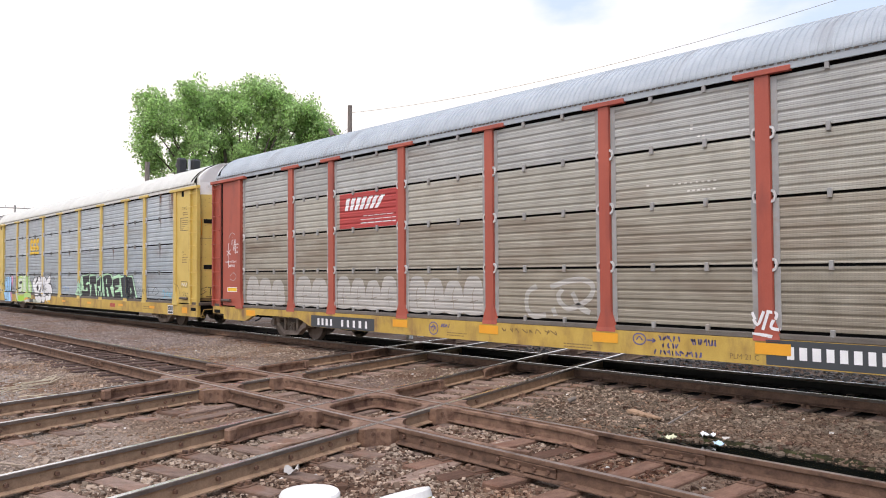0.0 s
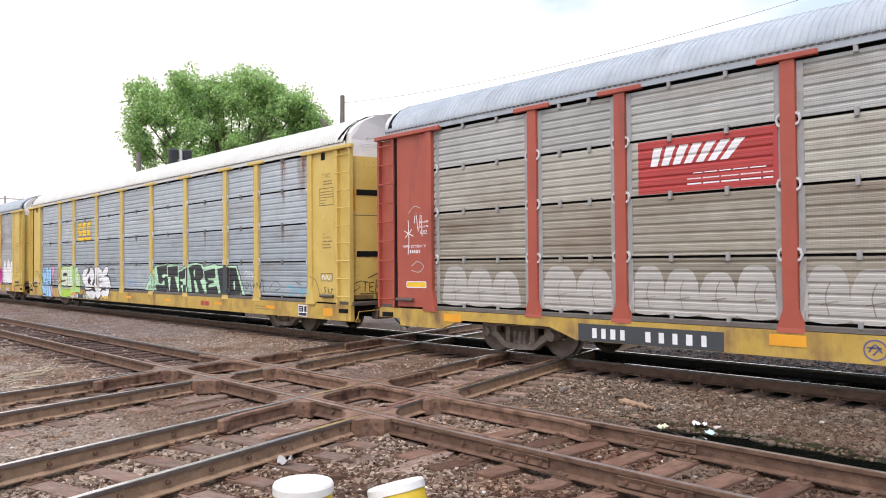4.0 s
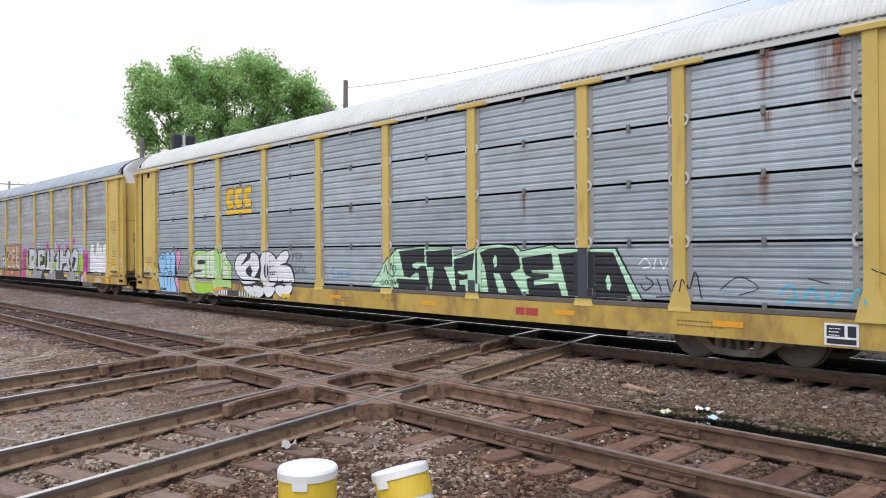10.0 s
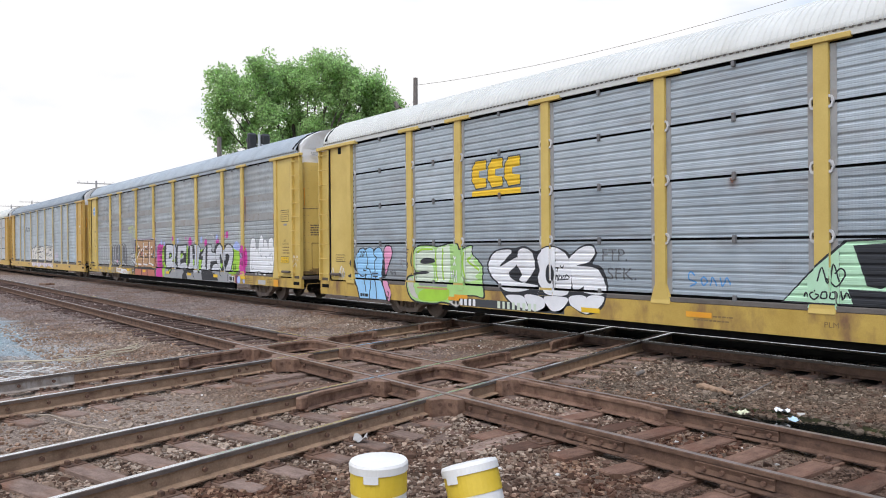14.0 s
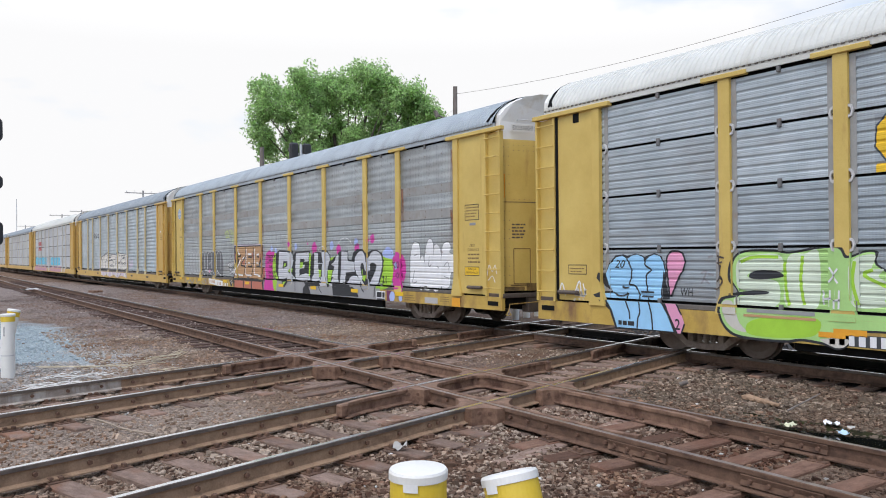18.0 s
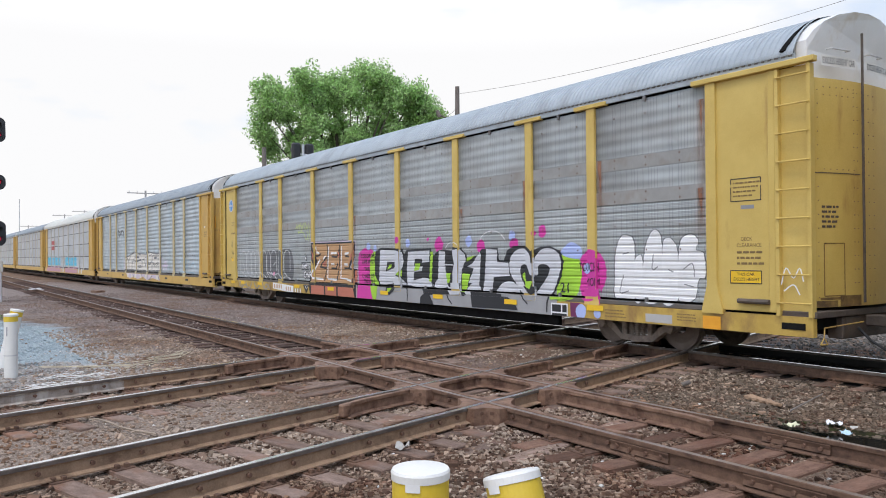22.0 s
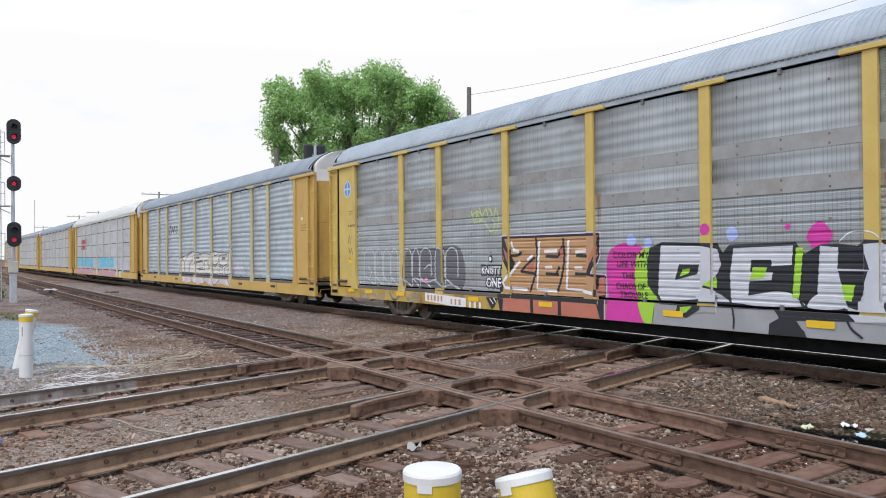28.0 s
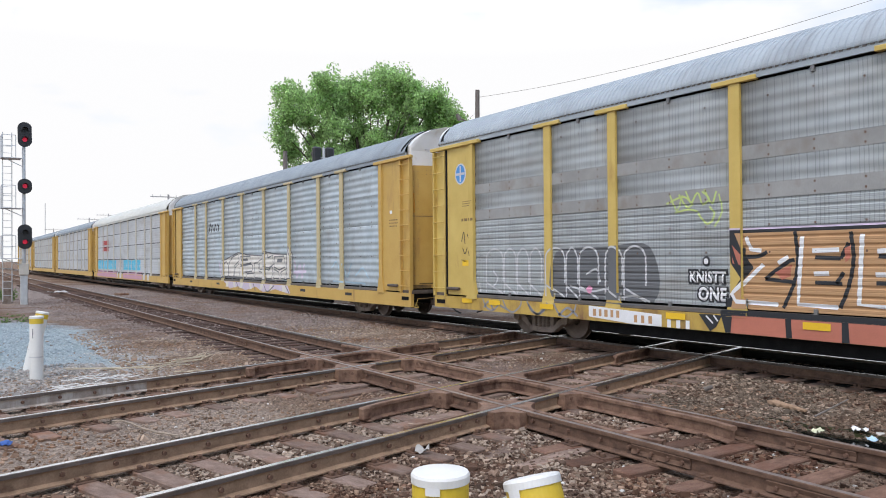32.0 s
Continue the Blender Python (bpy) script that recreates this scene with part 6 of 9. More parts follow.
    shape(c, [(22.09, 1.68), (21.88, 1.8), (21.39, 1.8), (21.14, 1.77), (20.67, 1.84), (20.36, 1.84), (20.25, 1.7), (20.01, 1.78), (19.87, 1.77), (19.88, 1.63), (19.73, 1.51), (19.54, 1.36), (19.51, 1.22), (19.52, 1.01), (19.43, 0.83), (19.44, 0.67), (19.72, 0.7), (20.23, 0.66), (20.25, 0.47), (20.39, 0.41), (20.57, 0.47), (20.92, 0.5), (21.16, 0.46), (21.54, 0.45), (22.03, 0.48), (22.26, 0.63), (22.34, 0.86), (22.27, 1.02), (22, 1.11), (22.14, 1.37)], LEAFGREEN, 2, True, "painted_ground", "green spray ground of bubble letters")
    shape(c, [(22.03, 1.65), (21.78, 1.75), (21.3, 1.75), (21.26, 1.5), (21.52, 1.5), (21.76, 1.49), (21.85, 1.4), (21.4, 1.36), (21.3, 1.21), (21.39, 0.95), (21.99, 0.92), (22.08, 1.01), (21.99, 1.09), (21.54, 1.16), (21.98, 1.2), (22.06, 1.4)], PALEGREEN, 3, True, "painted_letter", "pale green bubble letter")
    shape(c, [(21.16, 1.72), (20.9, 1.77), (20.68, 1.78), (20.7, 0.98), (21.16, 0.95), (21.24, 1.21)], PALEGREEN, 3, True, "painted_letter", "pale green bubble letter")
    shape(c, [(20.17, 1.68), (19.87, 1.75), (19.91, 1.56), (19.75, 1.55), (19.82, 1.44), (19.57, 1.27), (19.75, 1.12), (19.67, 1.05), (20.13, 1.01), (20.22, 1.36)], PALEGREEN, 3, True, "painted_letter", "pale green bubble letter")
    shape(c, [(21.83, 1.4), (21.74, 1.5), (21.4, 1.51), (21.23, 1.44), (21.33, 1.4), (21.65, 1.37)], INK, 4, True, "painted_patch", "black gap in a letter")
    shape(c, [(22.19, 1.12), (21.78, 1.19), (21.51, 1.18), (21.55, 1.14), (21.92, 1.11)], INK, 4, True, "painted_patch", "black gap in a letter")
    shape(c, [(22.3, 0.97), (22.11, 1), (21.99, 0.69), (21.85, 0.53), (22.09, 0.57), (22.24, 0.71)], BEIGE, 4, True, "painted_patch", "pale cream fill")
    shape(c, [(20.63, 0.52), (20.24, 0.55), (20.26, 0.45), (20.39, 0.41), (20.55, 0.46)], BEIGE, 4, True, "painted_patch", "pale cream fill")
    shape(c, [(21.79, 0.7), (21.4, 0.8), (20.68, 0.81), (20.71, 0.57), (21.16, 0.49), (21.66, 0.48), (21.86, 0.54)], LIME, 3, True, "painted_patch", "lime green paint over the sill")
    stroke(c, [[(20.52, 1.57), (20.37, 1.34)], [(20.37, 1.55), (20.53, 1.35)], [(20.61, 1.23), (20.61, 1.02)], [(20.51, 1.24), (20.51, 1)], [(20.62, 1.1), (20.5, 1.12)], [(20.43, 1.24), (20.43, 0.97)], [(20.35, 1.24), (20.36, 0.97)], [(20.44, 1.09), (20.34, 1.1)]], 0.028, WHITE, 6, "painted_tag", "white strokes on green")
    stroke(c, [[(21.99, 1.64), (21.75, 1.72), (21.32, 1.72)], [(21.22, 1.65), (21.2, 1.24), (21.15, 0.98)], [(20.93, 1.74), (20.96, 1.35), (20.91, 1)], [(20.15, 1.66), (20.18, 1.36), (20.1, 1.04)], [(19.9, 1.54), (20.02, 1.46), (19.61, 1.26)]], 0.05, LIME, 4, "painted_line", "lime green letter edge")
    rect(c, 21.85, 20.72, 0.845, 0.903, DULLRAIL, 5, "worn_strip", "bare grey rail under worn paint")
    rect(c, 21.9, 20.70, 0.775, 0.815, TAN, 5, "worn_strip", "tan sill under worn paint")
    rect(c, 20.66, 20.26, 0.55, 0.63, ORANGE, 6, "sticker", "orange reflective sticker")
    rect(c, 16.55, 16.1, 0.53, 0.62, GOLD, 6, "sticker", "yellow reflective sticker")
    stroke(c, [[(14.1, 1.28), (14.2, 1.34), (14.22, 1.22), (14.08, 1.16), (14.2, 1.1)], [(14.0, 1.2), (13.94, 1.12), (13.88, 1.2), (13.94, 1.26), (14.0, 1.2)], [(13.82, 1.12), (13.78, 1.26), (13.7, 1.12)], [(13.64, 1.26), (13.6, 1.12), (13.52, 1.26), (13.46, 1.14)]], 0.022, SIGNBLUE, 2, "painted_tag", "blue handwritten tag")
    # white bubble letters
    shape(c, [(19.35, 1.4), (19.15, 1.66), (18.76, 1.75), (18.46, 1.74), (18.17, 1.79), (17.88, 1.69), (17.76, 1.69), (17.41, 1.79), (17.02, 1.7), (16.89, 1.62), (16.58, 1.79), (16.31, 1.8), (16.21, 1.62), (16.32, 1.45), (16.11, 1.39), (15.96, 1.12), (15.98, 0.72), (16.23, 0.52), (16.53, 0.49), (16.87, 0.63), (17.09, 0.48), (17.35, 0.49), (17.9, 0.45), (18.33, 0.52), (18.62, 0.62), (18.92, 0.91), (19.25, 1.13)], INK, 1, True, "painted_edge", "black outline of white painted letters")
    shape(c, [(19.3, 1.38), (19.11, 1.64), (18.76, 1.71), (18.55, 1.68), (18.76, 1.5), (18.92, 1.35), (18.4, 1.55), (18.39, 1.41), (18.65, 1.2), (18.39, 1.04), (17.89, 1), (17.79, 0.96), (18.21, 0.85), (18.69, 0.84), (18.91, 0.96), (19.19, 1.14)], WHITE, 1.8, True, "painted_letter", "white bubble letter")
    shape(c, [(18.37, 1.54), (18.35, 1.68), (18.17, 1.74), (17.94, 1.64), (17.86, 1.35), (18, 1.16), (18.16, 1.03), (18.32, 1.08), (18.25, 1.21), (18.38, 1.36)], WHITE, 2, True, "painted_letter", "white bubble letter")
    shape(c, [(17.79, 1.53), (17.61, 1.71), (17.34, 1.76), (17.06, 1.66), (16.88, 1.46), (16.86, 1.13), (16.92, 0.85), (17.29, 0.81), (17.52, 0.85), (17.67, 1.01), (17.78, 1.15), (17.71, 1.3)], WHITE, 2.2, True, "painted_letter", "white bubble letter")
    shape(c, [(16.9, 1.54), (16.58, 1.75), (16.31, 1.76), (16.27, 1.62), (16.43, 1.47), (16.72, 1.4), (16.24, 1.36), (16.03, 1.11), (16.03, 0.89), (16.5, 0.9), (16.54, 1.01), (16.64, 0.96), (16.82, 0.96), (16.86, 1.34)], WHITE, 2.4, True, "painted_letter", "white bubble letter")
    shape(c, [(18.66, 0.75), (18.18, 0.76), (18.05, 0.61), (18.03, 0.49), (18.33, 0.54), (18.55, 0.63)], WHITE, 2.6, True, "painted_letter", "white bubble letter")
    shape(c, [(18.11, 0.78), (17.62, 0.76), (17.52, 0.61), (17.62, 0.52), (17.88, 0.48)], WHITE, 2.8, True, "painted_letter", "white bubble letter")
    shape(c, [(17.54, 0.77), (16.93, 0.78), (16.96, 0.64), (17.14, 0.52), (17.37, 0.52)], WHITE, 3, True, "painted_letter", "white bubble letter")
    shape(c, [(16.84, 0.81), (16.44, 0.82), (16.36, 0.53), (16.53, 0.52), (16.83, 0.65)], WHITE, 3.2, True, "painted_letter", "white bubble letter")
    shape(c, [(16.41, 0.82), (16.03, 0.85), (16.03, 0.72), (16.29, 0.55)], WHITE, 3.4, True, "painted_letter", "white bubble letter")
    shape(c, [(18.64, 1.2), (18.39, 1.34), (18.26, 1.21), (18.39, 1.06)], INK, 4, True, "painted_patch", "black gap in a letter")
    shape(c, [(17.49, 1.3), (17.41, 1.42), (17.31, 1.26), (17.36, 1.04), (17.48, 1.11)], INK, 4, True, "painted_patch", "black gap in a letter")
    stroke(c, [[(17.27, 1.35), (17.2, 1.35)], [(17.23, 1.35), (17.23, 1.27)], [(17.15, 1.4), (17.1, 1.35), (17.05, 1.4)], [(17.28, 1.12), (17.25, 1.21), (17.2, 1.13), (17.18, 1.22)], [(17.14, 1.21), (17.11, 1.15), (17.05, 1.21)], [(17.04, 1.15), (16.98, 1.22), (16.91, 1.15)], [(17.24, 1.11), (16.93, 1.14)]], 0.022, INK, 4, "painted_tag", "small black handwriting")
    letters(c, "FTP.", 16.08, 15.5, 1.50, 1.72, DEEPGREY, 2)
    letters(c, "SFK.", 15.97, 15.31, 1.16, 1.38, DEEPGREY, 2)
    rect(c, 20.6, 17.0, 0.45, 0.62, SHADOWGREY, 1, "number_board", "dark number board with pale stencils")
    bars(c, 20.5, 0.46, [0.75], 0.15, 0.2, WHITE, 4, 41, gap=0.25, narrow=True)
    bars(c, 18.95, 0.46, [1.2], 0.15, 0.2, PALEGREEN, 4, 42, gap=0.3, narrow=True)
    # golden sign marks
    rect(c, 19.85, 18.02, 2.90, 3.70, SHEET, 1, "sign_panel", "grey sign panel with golden marks")
    for u in (19.82, 19.28, 18.74):
        block = [(u + 0.02, 3.25), (u, 3.52), (u - 0.12, 3.66), (u - 0.46, 3.66), (u - 0.46, 3.46), (u - 0.24, 3.44), (u - 0.22, 3.30), (u - 0.46, 3.27), (u - 0.46, 3.08), (u - 0.12, 3.06)]
        mid = Vector((u - 0.22, 3.36))
        shape(c, [tuple(mid + (Vector(p) - mid) * 1.10) for p in block], SLATE, 2, name="sign_edge", label="dark edge of a golden mark")
        shape(c, block, GOLD, 3, name="sign_mark", label="golden block mark")
    rect(c, 19.84, 18.26, 2.89, 3.01, GOLD, 2, "sign_mark", "golden bar")
    bars(c, 8.0, 0.55, [0.52], 0.14, 0.2, SIGNRED, 2, 51, gap=0.15)
    for u in (10.5, 6.85, 3.75, 14.0, 20.2):
        rect(c, u + 0.24, u - 0.24, 0.60, 0.69, ORANGE, 4, "sticker", "orange reflective sticker")
    rect(c, 1.20, 0.78, 0.52, 0.72, ORANGE, 4, "sticker", "worn orange reflective sticker")
    rect(c, 2.36, 1.92, 0.46, 0.76, WHITE, 2, "placard", "black and white placard")
    rect(c, 2.33, 2.10, 0.58, 0.73, INK, 3, "placard_field")
    rect(c, 2.06, 1.95, 0.58, 0.73, INK, 3, "placard_field")
    rect(c, 2.33, 1.95, 0.48, 0.55, INK, 3, "placard_field")
    bars(c, 2.3, 0.68, [0.14, 0.1, 0.12], 0.02, 0.045, WHITE, 4, 52)
    # stencils on the end door
    letters(c, "T 7872", 1.22, 0.86, 3.96, 4.07, BROWNINK, 2, name="stencil", seams=False)
    bars(c, 1.18, 3.86, [0.32, 0.34], 0.045, 0.07, BROWNINK, 2, 53)
    border(c, 1.36, 0.75, 3.28, 3.70, 0.016, INK, 2)
    bars(c, 1.32, 3.60, [0.5, 0.52, 0.52, 0.3, 0.2], 0.035, 0.068, BROWNINK, 2, 54)
    letters(c, "DECK", 1.22, 1.06, 2.53, 2.58, BROWNINK, 2, name="stencil", seams=False)
    letters(c, "CLEARANCE", 1.22, 0.88, 2.45, 2.50, BROWNINK, 2, name="stencil", seams=False)
    bars(c, 1.22, 2.36, [0.34, 0.34, 0.34], 0.045, 0.08, BROWNINK, 2, 55)
    border(c, 1.30, 0.80, 1.39, 1.57, 0.014, INK, 2)
    stroke(c, [[(1.25, 1.42), (1.2, 1.53), (1.1, 1.43), (1.05, 1.53), (0.95, 1.42), (0.85, 1.52)]], 0.03, WHITE, 3, "painted_tag", "white handwritten tag")
    stroke(c, [[(1.08, 1.24), (1.16, 1.2), (1.08, 1.14), (1.16, 1.08)], [(1.0, 1.25), (0.98, 1.08)], [(0.94, 1.2), (0.98, 1.14), (0.88, 1.08)], [(0.85, 1.08), (0.83, 1.2), (0.76, 1.16)]], 0.02, INK, 2, "painted_tag", "black handwritten tag")
    border(c, 25.9, 25.4, 1.39, 1.57, 0.014, INK, 2)
    bars(c, 25.85, 1.49, [0.35, 0.3], 0.03, 0.06, BROWNINK, 2, 56)
    stroke(c, [[(26.2, 0.95), (26.1, 1.2), (26.0, 0.95)], [(25.75, 0.98), (25.6, 1.25), (25.55, 1.0)], [(25.5, 1.2), (25.42, 0.98)]], 0.03, WHITE, 2, "painted_tag", "white handwritten tag")
    bars(c, 14.1, 0.62, [0.7, 0.6], 0.035, 0.07, BROWNINK, 1, 57)
    letters(c, "PLM 21", 11.95, 11.6, 0.60, 0.68, BROWNINK, 2, name="stencil")
    bars(c, 4.6, 0.64, [0.9, 0.7], 0.035, 0.07, BROWNINK, 1, 58)
    sky_dots(c, ((10.32, 9.53, 3.255, 8), (10.3, 9.53, 3.105, 8), (10.11, 9.65, 2.97, 5)))
    # rust runs below the hangers
    for u, z, h in ((3.17, 4.66, 0.85), (3.2, 2.85, 0.5), (7.85, 2.84, 0.55), (2.24, 4.6, 1.1), (13.4, 2.84, 0.2), (3.15, 3.75, 0.35)):
        w = 0.26 if h > 1 else 0.11 + 0.05 * (h > 0.7)
        shape(c, [(u + w, z), (u - w, z), (u - w, z - h), (u + w, z - h)], RUST, 1, False, "rust_run", "brown rust run")


def paint_grey_car(c):
    for p, z1, m in ((14.76, 2.20, TAN), (11.99, 1.94, CHROME), (9.20, 1.90, CHROME), (6.43, 1.72, CHROME), (4.56, 1.70, MAGENTA)):
        sleeve(c, p, z1, m, "spray paint round the post")
    # white hand-like bubble letters
    shape(c, [(3.98, 0.927), (4.013, 1.331), (3.991, 1.786), (3.86, 2.107), (3.653, 2.148), (3.49, 2.024), (3.468, 1.589), (3.446, 0.958)], DEEPGREY, 1, True, "painted_edge", "dark outline of a white painted letter", True)
    shape(c, [(3.96, 0.95), (3.99, 1.34), (3.97, 1.78), (3.85, 2.09), (3.66, 2.13), (3.51, 2.01), (3.49, 1.59), (3.47, 0.98)], WHITE, 2, True, "painted_letter", "white bubble letter", True)
    shape(c, [(3.476, 0.935), (3.509, 1.597), (3.411, 1.763), (3.302, 1.69), (3.291, 0.945)], DEEPGREY, 1.12, True, "painted_edge", "dark outline of a white painted letter", True)
    shape(c, [(3.47, 0.95), (3.5, 1.59), (3.41, 1.75), (3.31, 1.68), (3.3, 0.96)], WHITE, 2.12, True, "painted_letter", "white bubble letter", True)
    shape(c, [(3.311, 0.936), (3.301, 1.681), (3.192, 2.064), (3.028, 2.23), (2.865, 2.105), (2.832, 1.588), (2.832, 0.936)], DEEPGREY, 1.24, True, "painted_edge", "dark outline of a white painted letter", True)
    shape(c, [(3.29, 0.96), (3.28, 1.68), (3.18, 2.05), (3.03, 2.21), (2.88, 2.09), (2.85, 1.59), (2.85, 0.96)], WHITE, 2.24, True, "painted_letter", "white bubble letter", True)
    shape(c, [(2.855, 0.937), (2.855, 1.92), (2.725, 2.076), (2.583, 2.003), (2.496, 1.776), (2.496, 0.958)], DEEPGREY, 1.36, True, "painted_edge", "dark outline of a white painted letter", True)
    shape(c, [(2.84, 0.96), (2.84, 1.91), (2.72, 2.06), (2.59, 1.99), (2.51, 1.77), (2.51, 0.98)], WHITE, 2.36, True, "painted_letter", "white bubble letter", True)
    shape(c, [(2.516, 0.957), (2.516, 1.775), (2.429, 2.065), (2.222, 2.127), (2.069, 2.023), (2.124, 1.858), (1.95, 1.775), (1.917, 1.382), (2.069, 1.33), (2.157, 0.988)], DEEPGREY, 1.48, True, "painted_edge", "dark outline of a white painted letter", True)
    shape(c, [(2.49, 0.98), (2.49, 1.77), (2.41, 2.05), (2.22, 2.11), (2.08, 2.01), (2.13, 1.85), (1.97, 1.77), (1.94, 1.39), (2.08, 1.34), (2.16, 1.01)], WHITE, 2.48, True, "painted_letter", "white bubble letter", True)
    stroke(c, [[(3.8, 1.78), (3.63, 1.81)], [(3.77, 1.39), (3.86, 1.06), (3.64, 1.09)], [(3.05, 1.77), (3.08, 1.5), (2.95, 1.55)], [(2.73, 1.5), (2.61, 1.46)], [(2.39, 1.51), (2.2, 1.61), (2.16, 1.38)], [(2.38, 1.25), (2.18, 1.21)]], 0.022, MIDGREY, 3, banded=True)
    # clouds and dots behind the big letters
    shape(c, [(14.35, 1.63), (14.21, 1.91), (13.89, 2.01), (13.62, 1.98), (13.4, 1.88), (13.4, 1.63), (13.4, 1.14), (13.4, 0.94), (13.22, 0.434), (14.25, 0.434), (14.3, 0.9)], MAGENTA, 1, True, "painted_ground", "magenta spray cloud", True)
    shape(c, [(13.55, 1.78), (13.2, 1.85), (13.1, 1.0), (13.2, 0.48), (13.42, 0.62), (13.62, 1.28)], LIME, 2, True, "painted_patch", "lime green spray cloud", True)
    shape(c, [(5.6, 0.9), (5.48, 1.8), (5.03, 1.75), (4.87, 1.44), (5.0, 0.99), (5.2, 0.86)], LIME, 2, True, "painted_ground", "lime green spray cloud", True)
    shape(c, [(4.95, 1.6), (4.64, 1.88), (4.3, 1.72), (4.21, 1.34), (4.42, 0.96), (4.69, 0.85), (4.9, 1.0)], MAGENTA, 1, True, "painted_ground", "magenta spray cloud", True)
    shape(c, [(5.48, 1.83), (5.19, 2.03), (4.88, 1.9), (4.92, 1.7), (5.31, 1.73)], LILAC, 3, True, "painted_patch", "pale blue spray dot", True)
    shape(c, [(5.16, 0.81), (4.86, 0.81), (4.88, 0.48), (5.14, 0.48)], PURPLE, 3, False, "painted_patch", "dark purple painted patch", True)
    for k, (w, u0, u1, z) in enumerate((("COLOR MY", 14.17, 13.27, 1.72), ("LIFE WITH", 14.07, 13.28, 1.55), ("THE", 13.95, 13.62, 1.33), ("CHAOS OF", 14.1, 13.36, 1.13), ("TROUBLE", 14.0, 13.3, 0.97))):
        letters(c, w, u0, u1, z, z + 0.12, INK, 6, 0.012, banded=True)
    rnd = random.Random(5)
    for u, z, r, m in ((13.7, 2.05, 0.12, LILAC), (13.3, 2.0, 0.1, LILAC), (12.0, 2.2, 0.1, MAGENTA), (11.5, 2.12, 0.12, LILAC), (10.0, 2.05, 0.2, MAGENTA), (10.5, 2.2, 0.05, MAGENTA), (8.7, 2.12, 0.14, LILAC), (8.2, 1.98, 0.16, MAGENTA), (7.0, 2.02, 0.15, MAGENTA), (7.05, 2.2, 0.12, LILAC), (6.05, 2.28, 0.13, MAGENTA), (6.3, 2.24, 0.05, MAGENTA), (4.4, 0.62, 0.1, LILAC), (4.85, 0.64, 0.16, LILAC), (4.7, 1.5, 0.12, LILAC)):
        shape(c, [(u + r * math.cos(a) * rnd.uniform(0.85, 1.1), z + r * math.sin(a) * rnd.uniform(0.85, 1.1)) for a in [i * 0.785 for i in range(8)]], m, 4, True, "painted_dot", "spray paint dot", True)
    # the big silver letters on black
    shape(c, [(13.2, 0.434), (5.55, 0.434), (5.55, 0.9), (13.1, 0.9)], SILLGREY, 2, False, "painted_ground", "grey paint over the sill", True)
    shape(c, [(13.25, 1.91), (12.97, 2.01), (11.79, 1.97), (11.67, 1.81), (11.55, 1.94), (10.37, 1.96), (10.23, 1.78), (9.97, 1.92), (9.72, 1.93), (9.42, 1.89), (9.31, 1.98), (9.02, 1.96), (8.82, 1.82), (8.75, 1.72), (8.38, 1.77), (8.16, 1.93), (7.58, 1.95), (7.52, 1.67), (7.35, 1.65), (7.23, 1.88), (7.01, 1.98), (6.53, 1.98), (6.37, 1.86), (6.12, 1.95), (5.79, 1.95), (5.49, 1.86), (5.39, 1.63), (5.46, 1.32), (5.66, 0.99), (5.73, 0.93), (6.64, 0.95), (10.6, 0.75), (10.71, 0.9), (12.98, 0.89), (13.31, 1.22), (13.32, 1.68)], INK, 5, False, "painted_edge", "black ground of silver painted letters", True)
    shape(c, [(12.99, 1.95), (12.04, 1.92), (11.78, 1.87), (11.71, 1.6), (11.82, 1.41), (12.07, 1.22), (11.82, 1.18), (11.54, 0.99), (12.98, 0.96), (13.06, 1.06), (13.04, 1.45)], CHROME, 6, False, "painted_letter", "silver spray letter", True)
    shape(c, [(11.47, 1.88), (10.41, 1.91), (10.44, 1.61), (10.78, 1.59), (10.78, 1.69), (11.14, 1.69), (11.16, 1.49), (10.76, 1.49), (10.78, 1.37), (11.18, 1.34), (11.2, 1.11), (10.9, 1.17), (10.56, 1.19), (10.33, 1.03), (10.35, 0.97), (11.52, 0.98), (11.54, 1.44)], CHROME, 6, False, "painted_letter", "silver spray letter", True)
    shape(c, [(9.98, 1.9), (9.7, 1.87), (9.72, 1.56), (9.23, 1.55), (9.34, 1.91), (9.09, 1.93), (8.88, 1.83), (8.81, 1.68), (8.98, 1.43), (9.04, 1.04), (8.96, 0.83), (9.43, 0.8), (9.59, 0.96), (9.71, 1.12), (10.03, 1.16)], CHROME, 6, False, "painted_letter", "silver spray letter", True)
    shape(c, [(8.77, 1.5), (8.55, 1.58), (8.25, 1.86), (8.21, 1.77), (8.28, 1.07), (8.28, 0.98), (8.46, 1.11), (8.71, 1.11), (8.49, 1.46)], CHROME, 6, False, "painted_letter", "silver spray letter", True)
    shape(c, [(8, 1.92), (7.59, 1.9), (7.6, 1.62), (7.18, 1.6), (7.15, 1.31), (7.72, 1.27), (7.78, 0.95), (8.13, 0.94), (8.06, 1.27)], CHROME, 6, False, "painted_letter", "silver spray letter", True)
    shape(c, [(8.78, 0.85), (8.69, 1.03), (8.49, 1.12), (8.3, 1.08), (8.17, 0.91), (8.2, 0.86)], CHROME, 6.45, True, "painted_letter", "silver spray letter", True)
    shape(c, [(7.58, 0.9), (7.47, 1.09), (7.24, 1.18), (6.96, 1.15), (6.7, 0.95)], CHROME, 6.6, True, "painted_letter", "silver spray letter", True)
    shape(c, [(11.24, 0.96), (11.09, 1.09), (10.78, 1.19), (10.49, 1.18), (10.33, 1.08), (10.29, 0.98)], CHROME, 6.75, True, "painted_letter", "silver spray letter", True)
